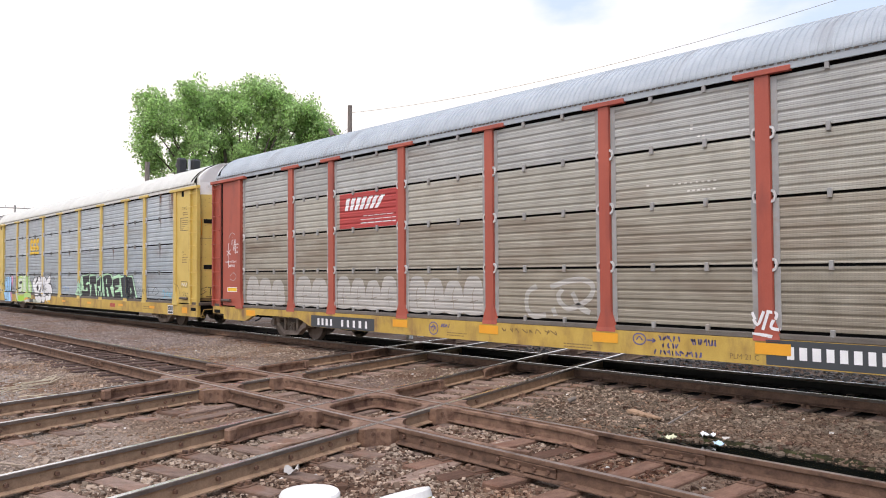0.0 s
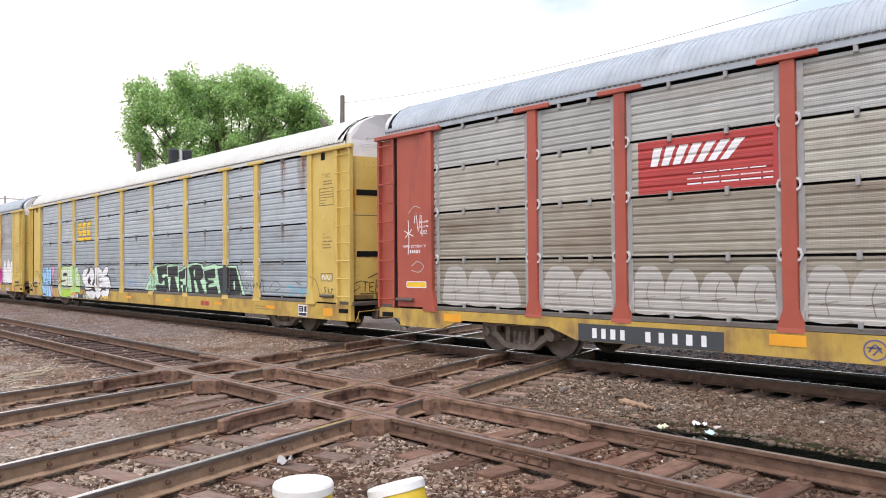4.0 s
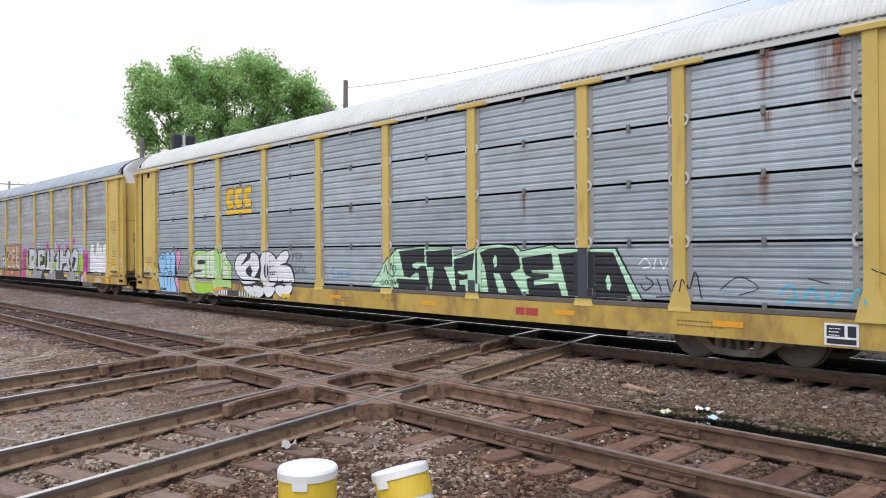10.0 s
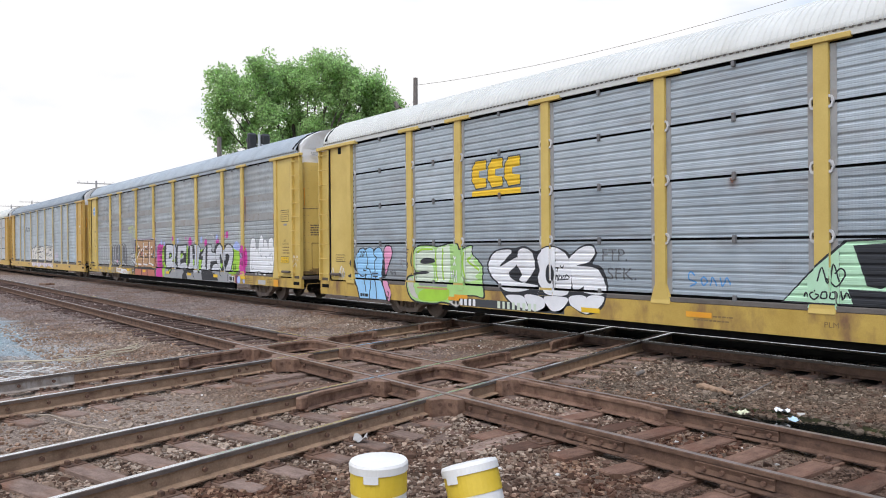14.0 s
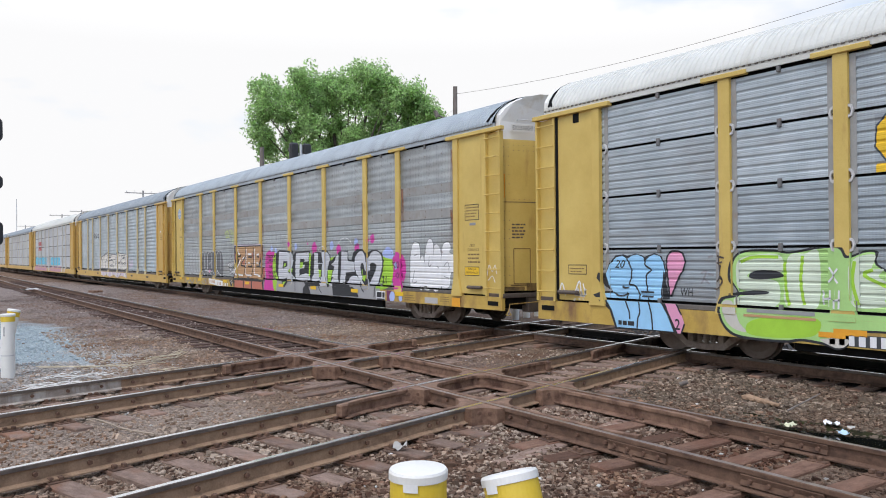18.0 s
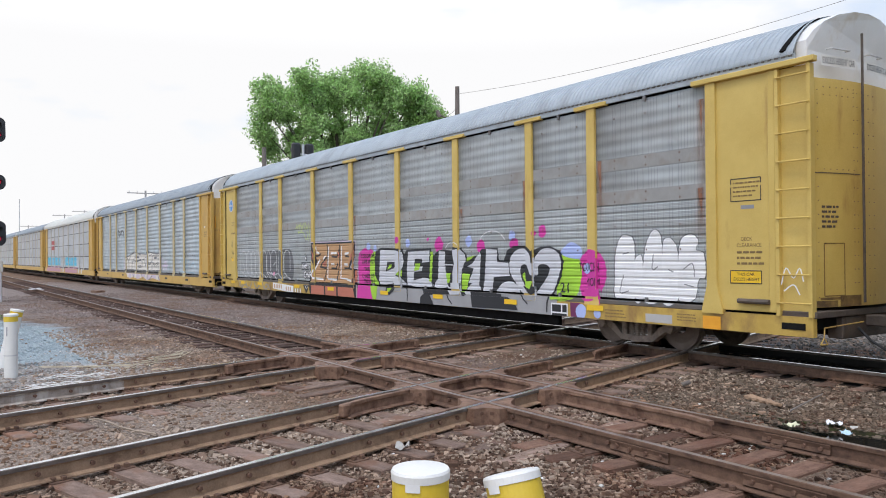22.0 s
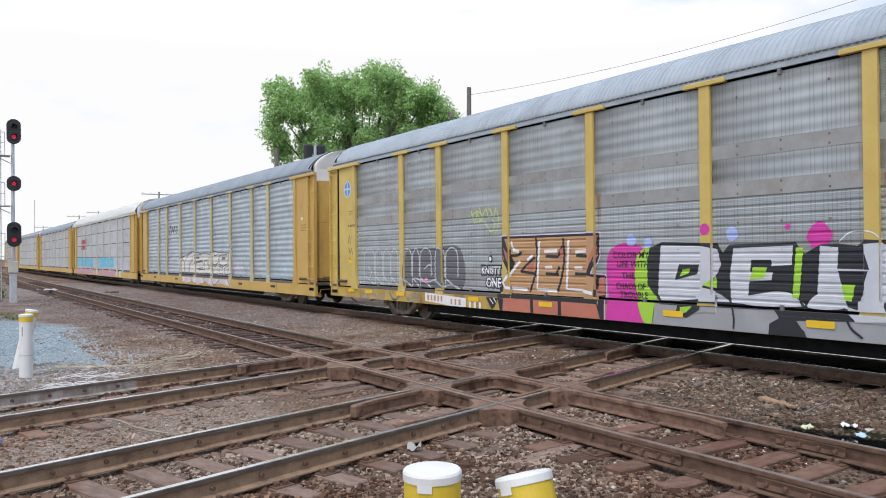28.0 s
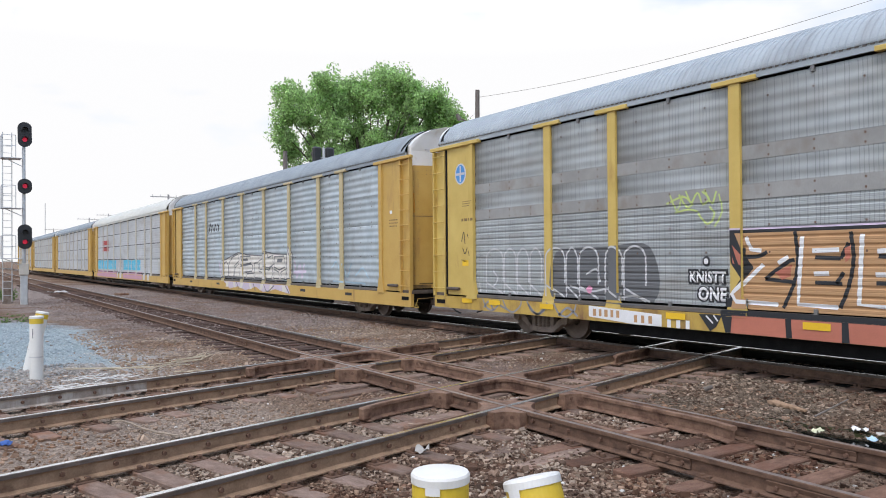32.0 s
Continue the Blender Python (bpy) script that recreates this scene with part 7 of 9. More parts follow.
    shape(c, [(10.17, 0.97), (10.07, 1.15), (9.86, 1.22), (9.63, 1.18), (9.64, 0.98)], CHROME, 6.9, True, "painted_letter", "silver spray letter", True)
    shape(c, [(7.15, 1.55), (7.07, 1.77), (6.84, 1.9), (6.57, 1.9), (6.4, 1.78), (6.35, 1.58), (6.25, 1.76), (6.03, 1.9), (5.74, 1.9), (5.53, 1.78), (5.47, 1.55), (5.56, 1.29), (5.73, 0.98), (5.97, 0.91), (6.44, 0.9), (6.69, 0.98), (7.06, 1.29)], CHROME, 6, True, "painted_heart", "silver spray heart", True)
    shape(c, [(6.77, 1.47), (6.69, 1.56), (6.51, 1.56), (6.43, 1.43), (6.37, 1.34), (6.18, 1.36), (6.19, 1.52), (6.04, 1.58), (5.85, 1.54), (5.83, 1.41), (6.04, 1.15), (6.34, 0.92), (6.55, 1.04), (6.72, 1.25)], INK, 7, True, "painted_heart", "black inner heart", True)
    shape(c, [(12.58, 1.61), (12.15, 1.61), (12.2, 1.44), (12.68, 1.33)], INK, 7, False, "painted_patch", "black gap in a letter", True)
    shape(c, [(9.71, 1.53), (9.25, 1.53), (9.43, 0.97), (9.58, 1.01)], INK, 7, False, "painted_patch", "black gap in a letter", True)
    shape(c, [(12.51, 1.52), (12.34, 1.54), (12.38, 1.45), (12.57, 1.39)], LIME, 8, False, "painted_patch", "lime green fill", True)
    shape(c, [(10.36, 1.88), (10.24, 1.88), (10.32, 1.1), (10.43, 1.11)], LIME, 8, False, "painted_patch", "lime green fill", True)
    shape(c, [(9.66, 1.33), (9.46, 1.33), (9.51, 1.09), (9.61, 1.1)], LIME, 8, False, "painted_patch", "lime green fill", True)
    shape(c, [(8.96, 1.34), (8.64, 1.32), (8.67, 1.23), (8.8, 0.88), (8.99, 0.9)], LIME, 8, False, "painted_patch", "lime green fill", True)
    shape(c, [(8.75, 1.72), (8.44, 1.77), (8.64, 1.66), (8.79, 1.63)], LIME, 8, False, "painted_patch", "lime green fill", True)
    shape(c, [(12.05, 1.26), (11.8, 1.4), (11.79, 1.21)], LIME, 8, False, "painted_patch", "lime green fill", True)
    shape(c, [(11.11, 1.57), (10.85, 1.57), (10.92, 1.4), (11.16, 1.37)], LIME, 8, False, "painted_patch", "lime green fill", True)
    shape(c, [(6.71, 1.35), (6.61, 1.4), (6.53, 1.26), (6.49, 1.2), (6.3, 1.22), (6.41, 1.03), (6.57, 1.1)], LIME, 8, False, "painted_patch", "lime green fill", True)
    shape(c, [(12.59, 0.97), (12.14, 1.02), (12.11, 0.84), (12.4, 0.68), (12.62, 0.74)], INK, 7.15, False, "painted_patch", "black paint over the sill", True)
    shape(c, [(10.81, 0.5), (10.79, 0.69), (10.6, 0.8), (10.34, 0.77), (10.16, 0.52)], INK, 7.3, False, "painted_patch", "black paint over the sill", True)
    shape(c, [(10.61, 0.47), (10.6, 0.78), (10.4, 0.76), (10.2, 0.61), (10.16, 0.43)], INK, 7.45, False, "painted_patch", "black paint over the sill", True)
    shape(c, [(8.5, 0.54), (8.57, 0.91), (7.4, 0.9), (7.33, 0.56)], INK, 7.6, False, "painted_patch", "black paint over the sill", True)
    shape(c, [(7.33, 0.56), (7.4, 0.84), (7.19, 0.84), (6.94, 0.76), (6.8, 0.56)], INK, 7.75, False, "painted_patch", "black paint over the sill", True)
    shape(c, [(12.54, 0.86), (12.28, 0.89), (12.39, 0.78), (12.51, 0.74)], LIME, 8, False, "painted_patch", "lime green fill", True)
    shape(c, [(5.75, 0.92), (5.24, 0.95), (5.26, 0.87), (5.77, 0.84)], LIME, 8, False, "painted_patch", "lime green fill", True)
    stroke(c, [[(9.59, 0.98), (9.51, 0.73), (9.33, 0.58)], [(6.78, 1), (6.65, 0.86), (6.47, 0.71)], [(11.89, 1.2), (11.56, 1.04), (11.44, 0.79), (11.44, 0.56)], [(10.31, 1.05), (10.17, 0.92), (10.1, 0.84)], [(5.8, 0.9), (5.84, 0.77), (5.85, 0.58)], [(8.97, 0.9), (8.88, 0.81), (8.76, 0.84)]], 0.035, INK, 9, "painted_line", "black outline stroke", True)
    stroke(c, [[(9.7, 1.95), (9.5, 2.1), (9.2, 2.08), (9.05, 1.95)], [(8.15, 1.98), (8.2, 2.2), (7.9, 2.33), (7.55, 2.3), (7.3, 2.12)]], 0.018, WHITE, 3, "painted_line", "thin white spray line", True)
    bars(c, 8.3, 0.56, [0.6], 0.14, 0.2, SIGNRED, 6, 61, gap=0.15)
    for u in (12.68, 9.95, 7.05, 4.45, 16.1, 18.75, 24.15, 22.27, 25.3):
        rect(c, u + 0.22, u - 0.22, 0.68, 0.79, GOLD, 9, "sticker", "yellow reflective sticker", True)
    letters(c, "21", 5.5, 5.25, 1.0, 1.2, INK, 5, 0.01, banded=True)
    letters(c, "TOUCH", 4.95, 4.4, 1.44, 1.62, INK, 5, banded=True)
    letters(c, "MOM", 4.7, 4.38, 1.16, 1.32, INK, 5, banded=True)
    rect(c, 5.72, 5.22, 0.48, 0.78, WHITE, 6, "placard", "black and white placard", True)
    rect(c, 5.69, 5.42, 0.60, 0.75, INK, 7, "placard_field", "", True)
    rect(c, 5.38, 5.25, 0.60, 0.75, INK, 7, "placard_field", "", True)
    rect(c, 5.69, 5.25, 0.50, 0.57, INK, 7, "placard_field", "", True)
    # tan block letters
    edge = [(17.63, 2.24), (14.51, 2.24), (14.53, 1.73), (14.74, 1.42), (14.36, 1.4), (14.36, 0.434), (17.69, 0.434), (17.82, 0.86), (17.41, 1.43), (17.6, 1.68)]
    shape(c, edge, INK, 2, False, "painted_edge", "black outline of tan painted letters", True)
    shape(c, [(17.52, 2.17), (14.58, 2.17), (14.6, 1.76), (14.9, 1.38), (14.64, 1.34), (14.68, 0.93), (17.6, 0.93), (17.52, 1.27), (17.2, 1.6), (17.35, 1.8)], TAN, 3, False, "painted_ground", "tan painted ground of letters", True)
    for pts in ([(17.58, 0.815), (16.62, 0.815), (16.6, 0.445), (17.62, 0.445)], [(16.52, 0.815), (15.72, 0.815), (15.72, 0.445), (16.5, 0.445)], [(15.62, 0.815), (14.6, 0.815), (14.46, 0.445), (15.6, 0.445)], [(17.59, 2.0), (17.39, 1.8), (17.39, 1.62), (17.56, 1.68)], [(14.57, 2.05), (14.61, 1.79), (14.8, 1.57), (14.8, 1.73)], [(14.55, 1.34), (14.4, 1.36), (14.4, 1.0), (14.6, 0.96)]  ):
        shape(c, pts, SALMON, 4, False, "painted_patch", "salmon fill of a letter", True)
    stroke(c, [[(16.47, 2.17), (16.43, 1.72), (16.5, 1.36), (16.68, 0.98)], [(15.6, 2.14), (15.56, 1.75), (15.64, 1.34), (15.77, 1.02)], [(16.15, 1.77), (15.75, 1.75)], [(16.15, 1.39), (15.73, 1.38)], [(15.21, 1.78), (14.84, 1.76)], [(15.24, 1.4), (14.86, 1.4)], [(17.34, 1.78), (17.11, 1.79), (16.95, 1.86)], [(16.99, 1.43), (16.81, 1.56), (16.57, 1.71), (16.48, 1.73)], [(16.99, 1.43), (16.52, 1.39)], [(14.58, 2.15), (14.64, 1.84), (14.83, 1.43)], [(14.83, 1.41), (14.39, 1.39)], [(17.61, 2.01), (17.48, 1.66), (17.39, 1.61)], [(17.38, 1.72), (17.37, 1.93)], [(15.75, 1.75), (15.63, 1.98)], [(15.82, 1.38), (15.71, 1.55)]], 0.06, INK, 5, "painted_line", "black line between letters", True)
    stroke(c, [[(17.34, 2.11), (17.24, 1.9), (17.05, 1.88)], [(17.02, 1.66), (17.51, 1.24), (17.58, 1.17), (17.5, 1.05), (16.77, 1.03)], [(16.76, 1.68), (16.59, 1.78)], [(16.35, 2.09), (16.4, 1.52), (16.43, 1.05), (15.8, 1.03)], [(16.19, 1.87), (15.77, 1.88)], [(16.17, 1.52), (15.93, 1.53)], [(15.43, 2.1), (15.49, 1.09), (14.99, 1.06), (14.7, 1.02)], [(15.22, 1.85), (14.9, 1.87)], [(15.25, 1.52), (15.02, 1.52)]], 0.07, WHITE, 6, "painted_letters", "white highlights of block letters", True, False)
    shape(c, [(16.82, 1.53), (16.53, 1.66), (16.55, 1.48), (16.69, 1.42)], SALMON, 6, False, "painted_patch", "salmon fill of a letter", True)
    shape(c, [(15.69, 1.9), (15.6, 1.94), (15.61, 1.75), (15.68, 1.69)], SALMON, 6, False, "painted_patch", "salmon fill of a letter", True)
    shape(c, [(14.6, 2.02), (14.62, 1.82), (14.76, 1.61), (14.73, 1.77)], SALMON, 6, False, "painted_patch", "salmon fill of a letter", True)
    stroke(c, [[a, b] for a, b in zip(edge, edge[1:] + edge[:1])][:5], 0.03, PALEPINK, 6, "painted_line", "pale edge of the letters", True, False)
    # black tag with white words
    letters(c, "KNISTT", 18.52, 17.69, 1.30, 1.58, INK, 2, 0.16, banded=True, label="black outline of white words")
    letters(c, "ONE", 18.34, 17.68, 1.00, 1.29, INK, 2, 0.16, banded=True, label="black outline of white words")
    shape(c, [(18.2, 1.76), (18.13, 1.80), (18.06, 1.76), (18.06, 1.66), (18.13, 1.62), (18.2, 1.66)], INK, 2, True, "painted_dot", "black dot", True)
    shape(c, [(18.17, 1.74), (18.13, 1.76), (18.09, 1.74), (18.09, 1.68), (18.13, 1.66), (18.17, 1.68)], WHITE, 4, True, "painted_dot", "white dot", True)
    shape(c, [(18.25, 0.8), (18.0, 0.81), (17.78, 0.8), (17.9, 0.6), (18.02, 0.52)], INK, 3, False, "painted_patch", "black painted flame", True)
    stroke(c, [[(18.1, 0.78), (17.96, 0.66)], [(17.95, 0.8), (17.86, 0.7)]], 0.03, WHITE, 4, banded=True)
    letters(c, "KNISTT", 18.48, 17.73, 1.34, 1.54, WHITE, 4, 0.03, banded=True)
    letters(c, "ONE", 18.3, 17.72, 1.03, 1.27, WHITE, 4, 0.03, banded=True)
    # silver-grey outline letters
    grey = [(24.75, 0.92), (24.7, 1.7), (24.5, 1.98), (24.2, 1.98), (23.9, 1.98), (23.6, 1.95), (23.2, 1.98), (22.7, 1.98), (22.2, 2.0), (21.7, 1.95), (21.2, 2.0), (20.7, 2.0), (20.2, 2.0), (19.7, 2.02), (19.5, 1.9), (19.4, 1.2), (19.2, 0.95)]
    shape(c, [(22.1, 0.93), (22.08, 1.82), (21.57, 1.98), (20.5, 2.0), (19.4, 1.98), (19.32, 0.95), (21.2, 0.93)], DEEPGREY, 1, True, "painted_ground", "dark grey sprayed letters", True)
    bubbles = []
    for u0, u1 in ((24.55, 23.9), (23.85, 23.4), (23.35, 22.95), (22.9, 22.5), (22.3, 21.75), (21.7, 21.35), (21.3, 20.75), (20.55, 20.1), (20.05, 19.5)):
        m = (u0 + u1) / 2
        bubbles += [[(u0, 0.96), (u0, 1.75), (u0 - 0.08, 1.93), (m, 2.0), (u1 + 0.08, 1.93), (u1, 1.75), (u1, 1.25)], [(u0, 1.2), (m, 1.08), (u1, 0.96)]]
    bubbles += [[(24.85, 1.2), (24.8, 0.96)], [(24.3, 1.5), (24.1, 1.3), (24.3, 1.1)], [(21.1, 1.45), (20.8, 1.55), (20.7, 1.3)], [(21.6, 1.2), (21.0, 1.1), (20.4, 1.2)], [(20.2, 1.0), (19.8, 1.05), (19.4, 0.96)]]
    stroke(c, bubbles, 0.04, ASHWHITE, 2, "painted_letters", "pale grey outlined letters", True)
    stroke(c, [[(u + 0.05, 0.82), (u - 0.1, 0.62), (u - 0.35, 0.55), (u - 0.6, 0.7), (u - 0.65, 0.82)] for u in (24.6, 23.8, 22.9, 22.0)], 0.045, MIDGREY, 2, "painted_letters", "grey outlined letters", True)
    shape(c, [(21.1, 1.15), (21.0, 1.22), (20.92, 1.15), (21.0, 1.05)], PINK, 3, True, "painted_dot", "pink dot", True)
    stroke(c, [[(18.98, 2.75), (18.6, 2.85), (18.4, 2.7)], [(18.7, 2.9), (18.5, 2.65), (18.3, 2.9), (18.2, 2.7)], [(18.15, 2.95), (18.0, 2.7), (17.9, 2.9)], [(18.3, 2.55), (18.1, 2.35), (17.95, 2.5), (18.05, 2.65)]], 0.035, PALELIME, 2, "painted_tag", "yellow green handwritten tag", True)
    stroke(c, [[(18.9, 2.9), (18.75, 2.62), (18.62, 2.88)], [(18.55, 2.95), (18.45, 2.75)], [(18.2, 2.92), (18.05, 2.78), (18.2, 2.68)], [(18.8, 2.58), (18.5, 2.62), (18.3, 2.58)], [(17.85, 2.85), (17.8, 2.55), (17.95, 2.3)]], 0.03, PALELIME, 2.3, "painted_tag", "yellow green handwritten tag", True)
    stroke(c, [[(24.6, 0.6), (24.4, 0.75), (24.2, 0.55)], [(24.0, 0.7), (23.7, 0.6)], [(22.9, 0.75), (22.6, 0.55), (22.3, 0.74)], [(21.9, 0.56), (21.6, 0.74), (21.3, 0.58)]], 0.05, MIDGREY, 2, banded=True)
    shape(c, [(20.97, 0.60), (19.08, 0.48), (19.08, 0.74), (20.97, 0.82)], WHITE, 3, False, "number_board", "white painted patch with faded stencils", True)
    bars(c, 20.85, 0.62, [0.8], 0.14, 0.2, TAN, 4, 62, gap=0.35, narrow=True)
    bars(c, 19.75, 0.56, [0.5], 0.14, 0.2, TAN, 4, 63, gap=0.45, narrow=True)
    bars(c, 18.95, 0.52, [0.5], 0.15, 0.2, WHITE, 4, 64, gap=0.5, narrow=True)
    # round blue emblem and the door's stencils
    ring = [(25.58 + 0.25 * math.cos(a), 3.92 + 0.27 * math.sin(a)) for a in [i * math.pi / 8 for i in range(16)]]
    shape(c, ring, CHROME, 1, False, "emblem_ring", "round pale emblem", True)
    shape(c, [(25.58 + (u - 25.58) * 0.80, 3.92 + (z - 3.92) * 0.86) for u, z in ring], SIGNBLUE, 2, False, "emblem", "round blue emblem with a pale cross", True)
    rect(c, 25.61, 25.55, 3.72, 4.12, CHROME, 3, "emblem_bar", "", True)
    rect(c, 25.77, 25.39, 3.89, 3.95, CHROME, 3, "emblem_bar", "", True)
    bars(c, 25.5, 3.2, [0.4, 0.4, 0.35], 0.03, 0.055, BROWNINK, 1, 65)
    bars(c, 25.55, 2.72, [0.45], 0.07, 0.1, BROWNINK, 1, 66)
    stroke(c, [[(25.55, 2.2), (25.45, 2.45), (25.4, 2.15)], [(25.3, 2.4), (25.2, 2.2)], [(25.5, 2.05), (25.4, 1.9), (25.3, 2.05)], [(25.2, 2.0), (25.15, 1.85)], [(25.55, 1.75), (25.35, 1.7)]], 0.025, INK, 2, "painted_tag", "black handwritten tag", True)
    rect(c, 25.52, 25.2, 1.60, 1.74, GOLD, 2, "sticker", "yellow warning sticker", True)
    border(c, 1.40, 0.86, 2.62, 2.98, 0.015, INK, 2)
    bars(c, 1.36, 2.90, [0.45, 0.45, 0.4, 0.3], 0.035, 0.07, BROWNINK, 2, 67)
    rect(c, 1.22, 0.98, 2.49, 2.55, MIDGREY, 2, "sticker", "small grey plate", True)
    letters(c, "DECK", 1.22, 1.02, 1.98, 2.04, BROWNINK, 2, name="stencil", seams=False)
    letters(c, "CLEARANCE", 1.3, 0.86, 1.88, 1.94, BROWNINK, 2, name="stencil", seams=False)
    bars(c, 1.3, 1.78, [0.42, 0.42, 0.42], 0.05, 0.09, BROWNINK, 2, 68)
    rect(c, 1.42, 0.86, 1.30, 1.50, GOLD, 2, "sticker", "yellow warning sticker", True)
    border(c, 1.42, 0.86, 1.30, 1.50, 0.014, INK, 3)
    letters(c, "THIS CAR", 1.3, 0.98, 1.42, 1.47, INK, 3, name="stencil", seams=False)
    letters(c, "EXCESS HEIGHT", 1.36, 0.9, 1.34, 1.39, INK, 3, name="stencil", seams=False)
    rect(c, 1.95, 1.6, 0.5, 0.74, ORANGE, 9, "sticker", "orange reflective sticker", True)
    stroke(c, [[(0.5, 1.3), (0.42, 1.55), (0.3, 1.4), (0.2, 1.55), (0.14, 1.35)], [(0.46, 1.2), (0.3, 1.3), (0.2, 1.15)]], 0.02, WHITE, 2, "painted_tag", "white handwritten tag", True)
    rect(c, 3.2, 2.6, 0.55, 0.7, PALEGREY, 2, "painted_patch", "pale painted patch", True)
    for u, z, h in ((2.0, 4.4, 1.6), (2.02, 2.9, 0.9), (4.36, 3.6, 1.2), (6.62, 3.4, 1.0), (9.0, 2.9, 0.5), (17.3, 2.0, 0.5), (14.55, 3.0, 0.7)):
        shape(c, [(u + 0.09, z), (u - 0.09, z), (u - 0.09, z - h), (u + 0.09, z - h)], RUST, 1, False, "rust_run", "brown rust run", True)
    bars(c, 4.2, 0.70, [0.4, 0.5, 0.5], 0.035, 0.06, BROWNINK, 1, 69)
    bars(c, 2.5, 0.72, [0.35, 0.4, 0.4], 0.03, 0.05, BROWNINK, 1, 70)


def paint_far_cars():
    c = CARS[3]
    on = "wavy"
    ground = [(17.7, 0.98), (17.75, 1.72), (16.6, 1.9), (15.3, 2.12), (14.0, 2.0), (12.2, 1.95), (11.9, 2.12), (10.9, 2.02), (9.5, 1.98), (9.2, 2.3), (8.95, 2.0), (8.9, 1.1), (10.0, 0.97), (14.0, 0.97)]
    shape(c, ground, BONE, 1, False, "painted_ground", "bone white sprayed ground of letters", on)
    stroke(c, [ground + ground[:1]], 0.05, DEEPGREY, 4, "painted_line", "dark outline of sprayed letters", on, False)
    foot = [(17.3, 0.80), (16.4, 0.48), (15.2, 0.62), (14.2, 0.47), (12.9, 0.66), (12.0, 0.46), (10.6, 0.62), (9.0, 0.48), (9.3, 0.80)]
    shape(c, foot, PALEPINK, 1, False, "painted_ground", "pinkish foot of the sprayed letters", on)
    fills = [
        [(17.55, 1.02), (17.5, 1.6), (17.05, 1.72), (16.75, 1.5), (16.8, 1.02)],
        [(16.7, 1.02), (16.7, 1.6), (16.2, 1.9), (15.4, 2.04), (15.2, 1.75), (15.9, 1.5), (16.0, 1.02)],
        [(15.9, 1.02), (15.8, 1.42), (15.25, 1.62), (15.15, 1.02)],
        [(15.02, 1.92), (13.7, 1.94), (13.55, 1.66), (14.7, 1.56), (14.95, 1.62)],
        [(15.0, 1.02), (14.98, 1.5), (13.6, 1.6), (13.35, 1.5), (13.5, 1.3), (14.4, 1.25), (14.3, 1.02)],
        [(14.15, 1.0), (14.2, 1.18), (13.3, 1.22), (13.25, 1.0)],
        [(13.2, 1.64), (13.12, 1.02), (12.1, 1.02), (12.15, 1.26), (12.6, 1.3), (12.75, 1.66)],
        [(12.62, 1.74), (12.2, 1.84), (12.05, 1.4), (12.5, 1.38)],
        [(12.0, 2.04), (11.7, 2.06), (11.55, 1.86), (11.3, 1.9), (11.0, 1.96), (10.95, 1.6), (11.4, 1.45), (11.95, 1.5)],
        [(11.9, 1.42), (11.45, 1.36), (11.2, 1.5), (11.0, 1.5), (11.1, 1.02), (11.75, 1.02)],
        [(10.8, 1.9), (9.75, 1.92), (9.65, 1.5), (10.3, 1.38), (10.85, 1.5)],
        [(10.85, 1.4), (10.35, 1.3), (10.3, 1.04), (10.9, 1.04)],
        [(10.1, 1.3), (9.62, 1.42), (9.7, 1.04), (10.1, 1.04)],
        [(9.52, 1.92), (9.3, 2.16), (9.08, 1.9), (9.02, 1.1), (9.5, 1.04)],
    ]
    for pts in fills:
        stroke(c, [pts + pts[:1]], 0.055, DEEPGREY, 3, "painted_line", "dark outline of a letter", on, False)
    for u0, u1, z0, z1 in ((14.75, 14.05, 1.74, 1.84), (10.5, 9.95, 1.68, 1.82)):
        shape(c, [(u0, z0), (u0, z1), (u1, z1), (u1, z0)], DEEPGREY, 4, False, "painted_patch", "dark gap in a letter", on)
    for u, w, d in ((16.9, 0.35, 0.1), (15.9, 0.3, -0.1), (14.9, 0.4, 0.12), (13.7, 0.3, -0.1), (12.3, 0.35, 0.1), (11.2, 0.3, 0.1), (9.9, 0.4, -0.1)):
        shape(c, [(u, 0.79), (u - w, 0.79), (u - w + d, 0.56), (u + d, 0.54)], BONE, 3, False, "painted_patch", "bone white sprayed stroke", on)
    stroke(c, [[(15.4, 0.79), (15.1, 0.5)], [(13.2, 0.79), (12.9, 0.5)], [(11.9, 0.78), (11.5, 0.5), (10.7, 0.76)], [(9.5, 0.78), (9.1, 0.5)]], 0.05, DEEPGREY, 4, "painted_line", "dark line between letters", on)
    stroke(c, [[(8.7, 1.75), (8.5, 1.1), (8.2, 1.6), (8.0, 1.1), (7.8, 1.65)], [(18.2, 1.75), (18.0, 1.1), (17.9, 1.6)], [(8.8, 1.3), (7.6, 1.35)]], 0.10, PALEPINK, 1, "painted_tag", "pale lilac faded tag", on)
    stroke(c, [[(5.4, 1.5), (5.0, 1.7), (4.7, 1.2)], [(4.5, 1.65), (4.2, 1.2), (3.9, 1.65)], [(3.6, 1.25), (3.1, 1.5), (2.7, 1.2)], [(5.3, 1.05), (2.9, 1.02)]], 0.06, PALEBLUE, 1, "painted_tag", "pale blue faded tag", on)
    stroke(c, [[(19.9, 3.1), (19.6, 3.55), (19.4, 3.15)], [(19.3, 3.5), (19.0, 3.2), (18.8, 3.5), (18.6, 3.2)], [(18.5, 3.5), (18.2, 3.35), (18.4, 3.15)]], 0.10, INK, 1, "painted_tag", "black handwritten tag", on)
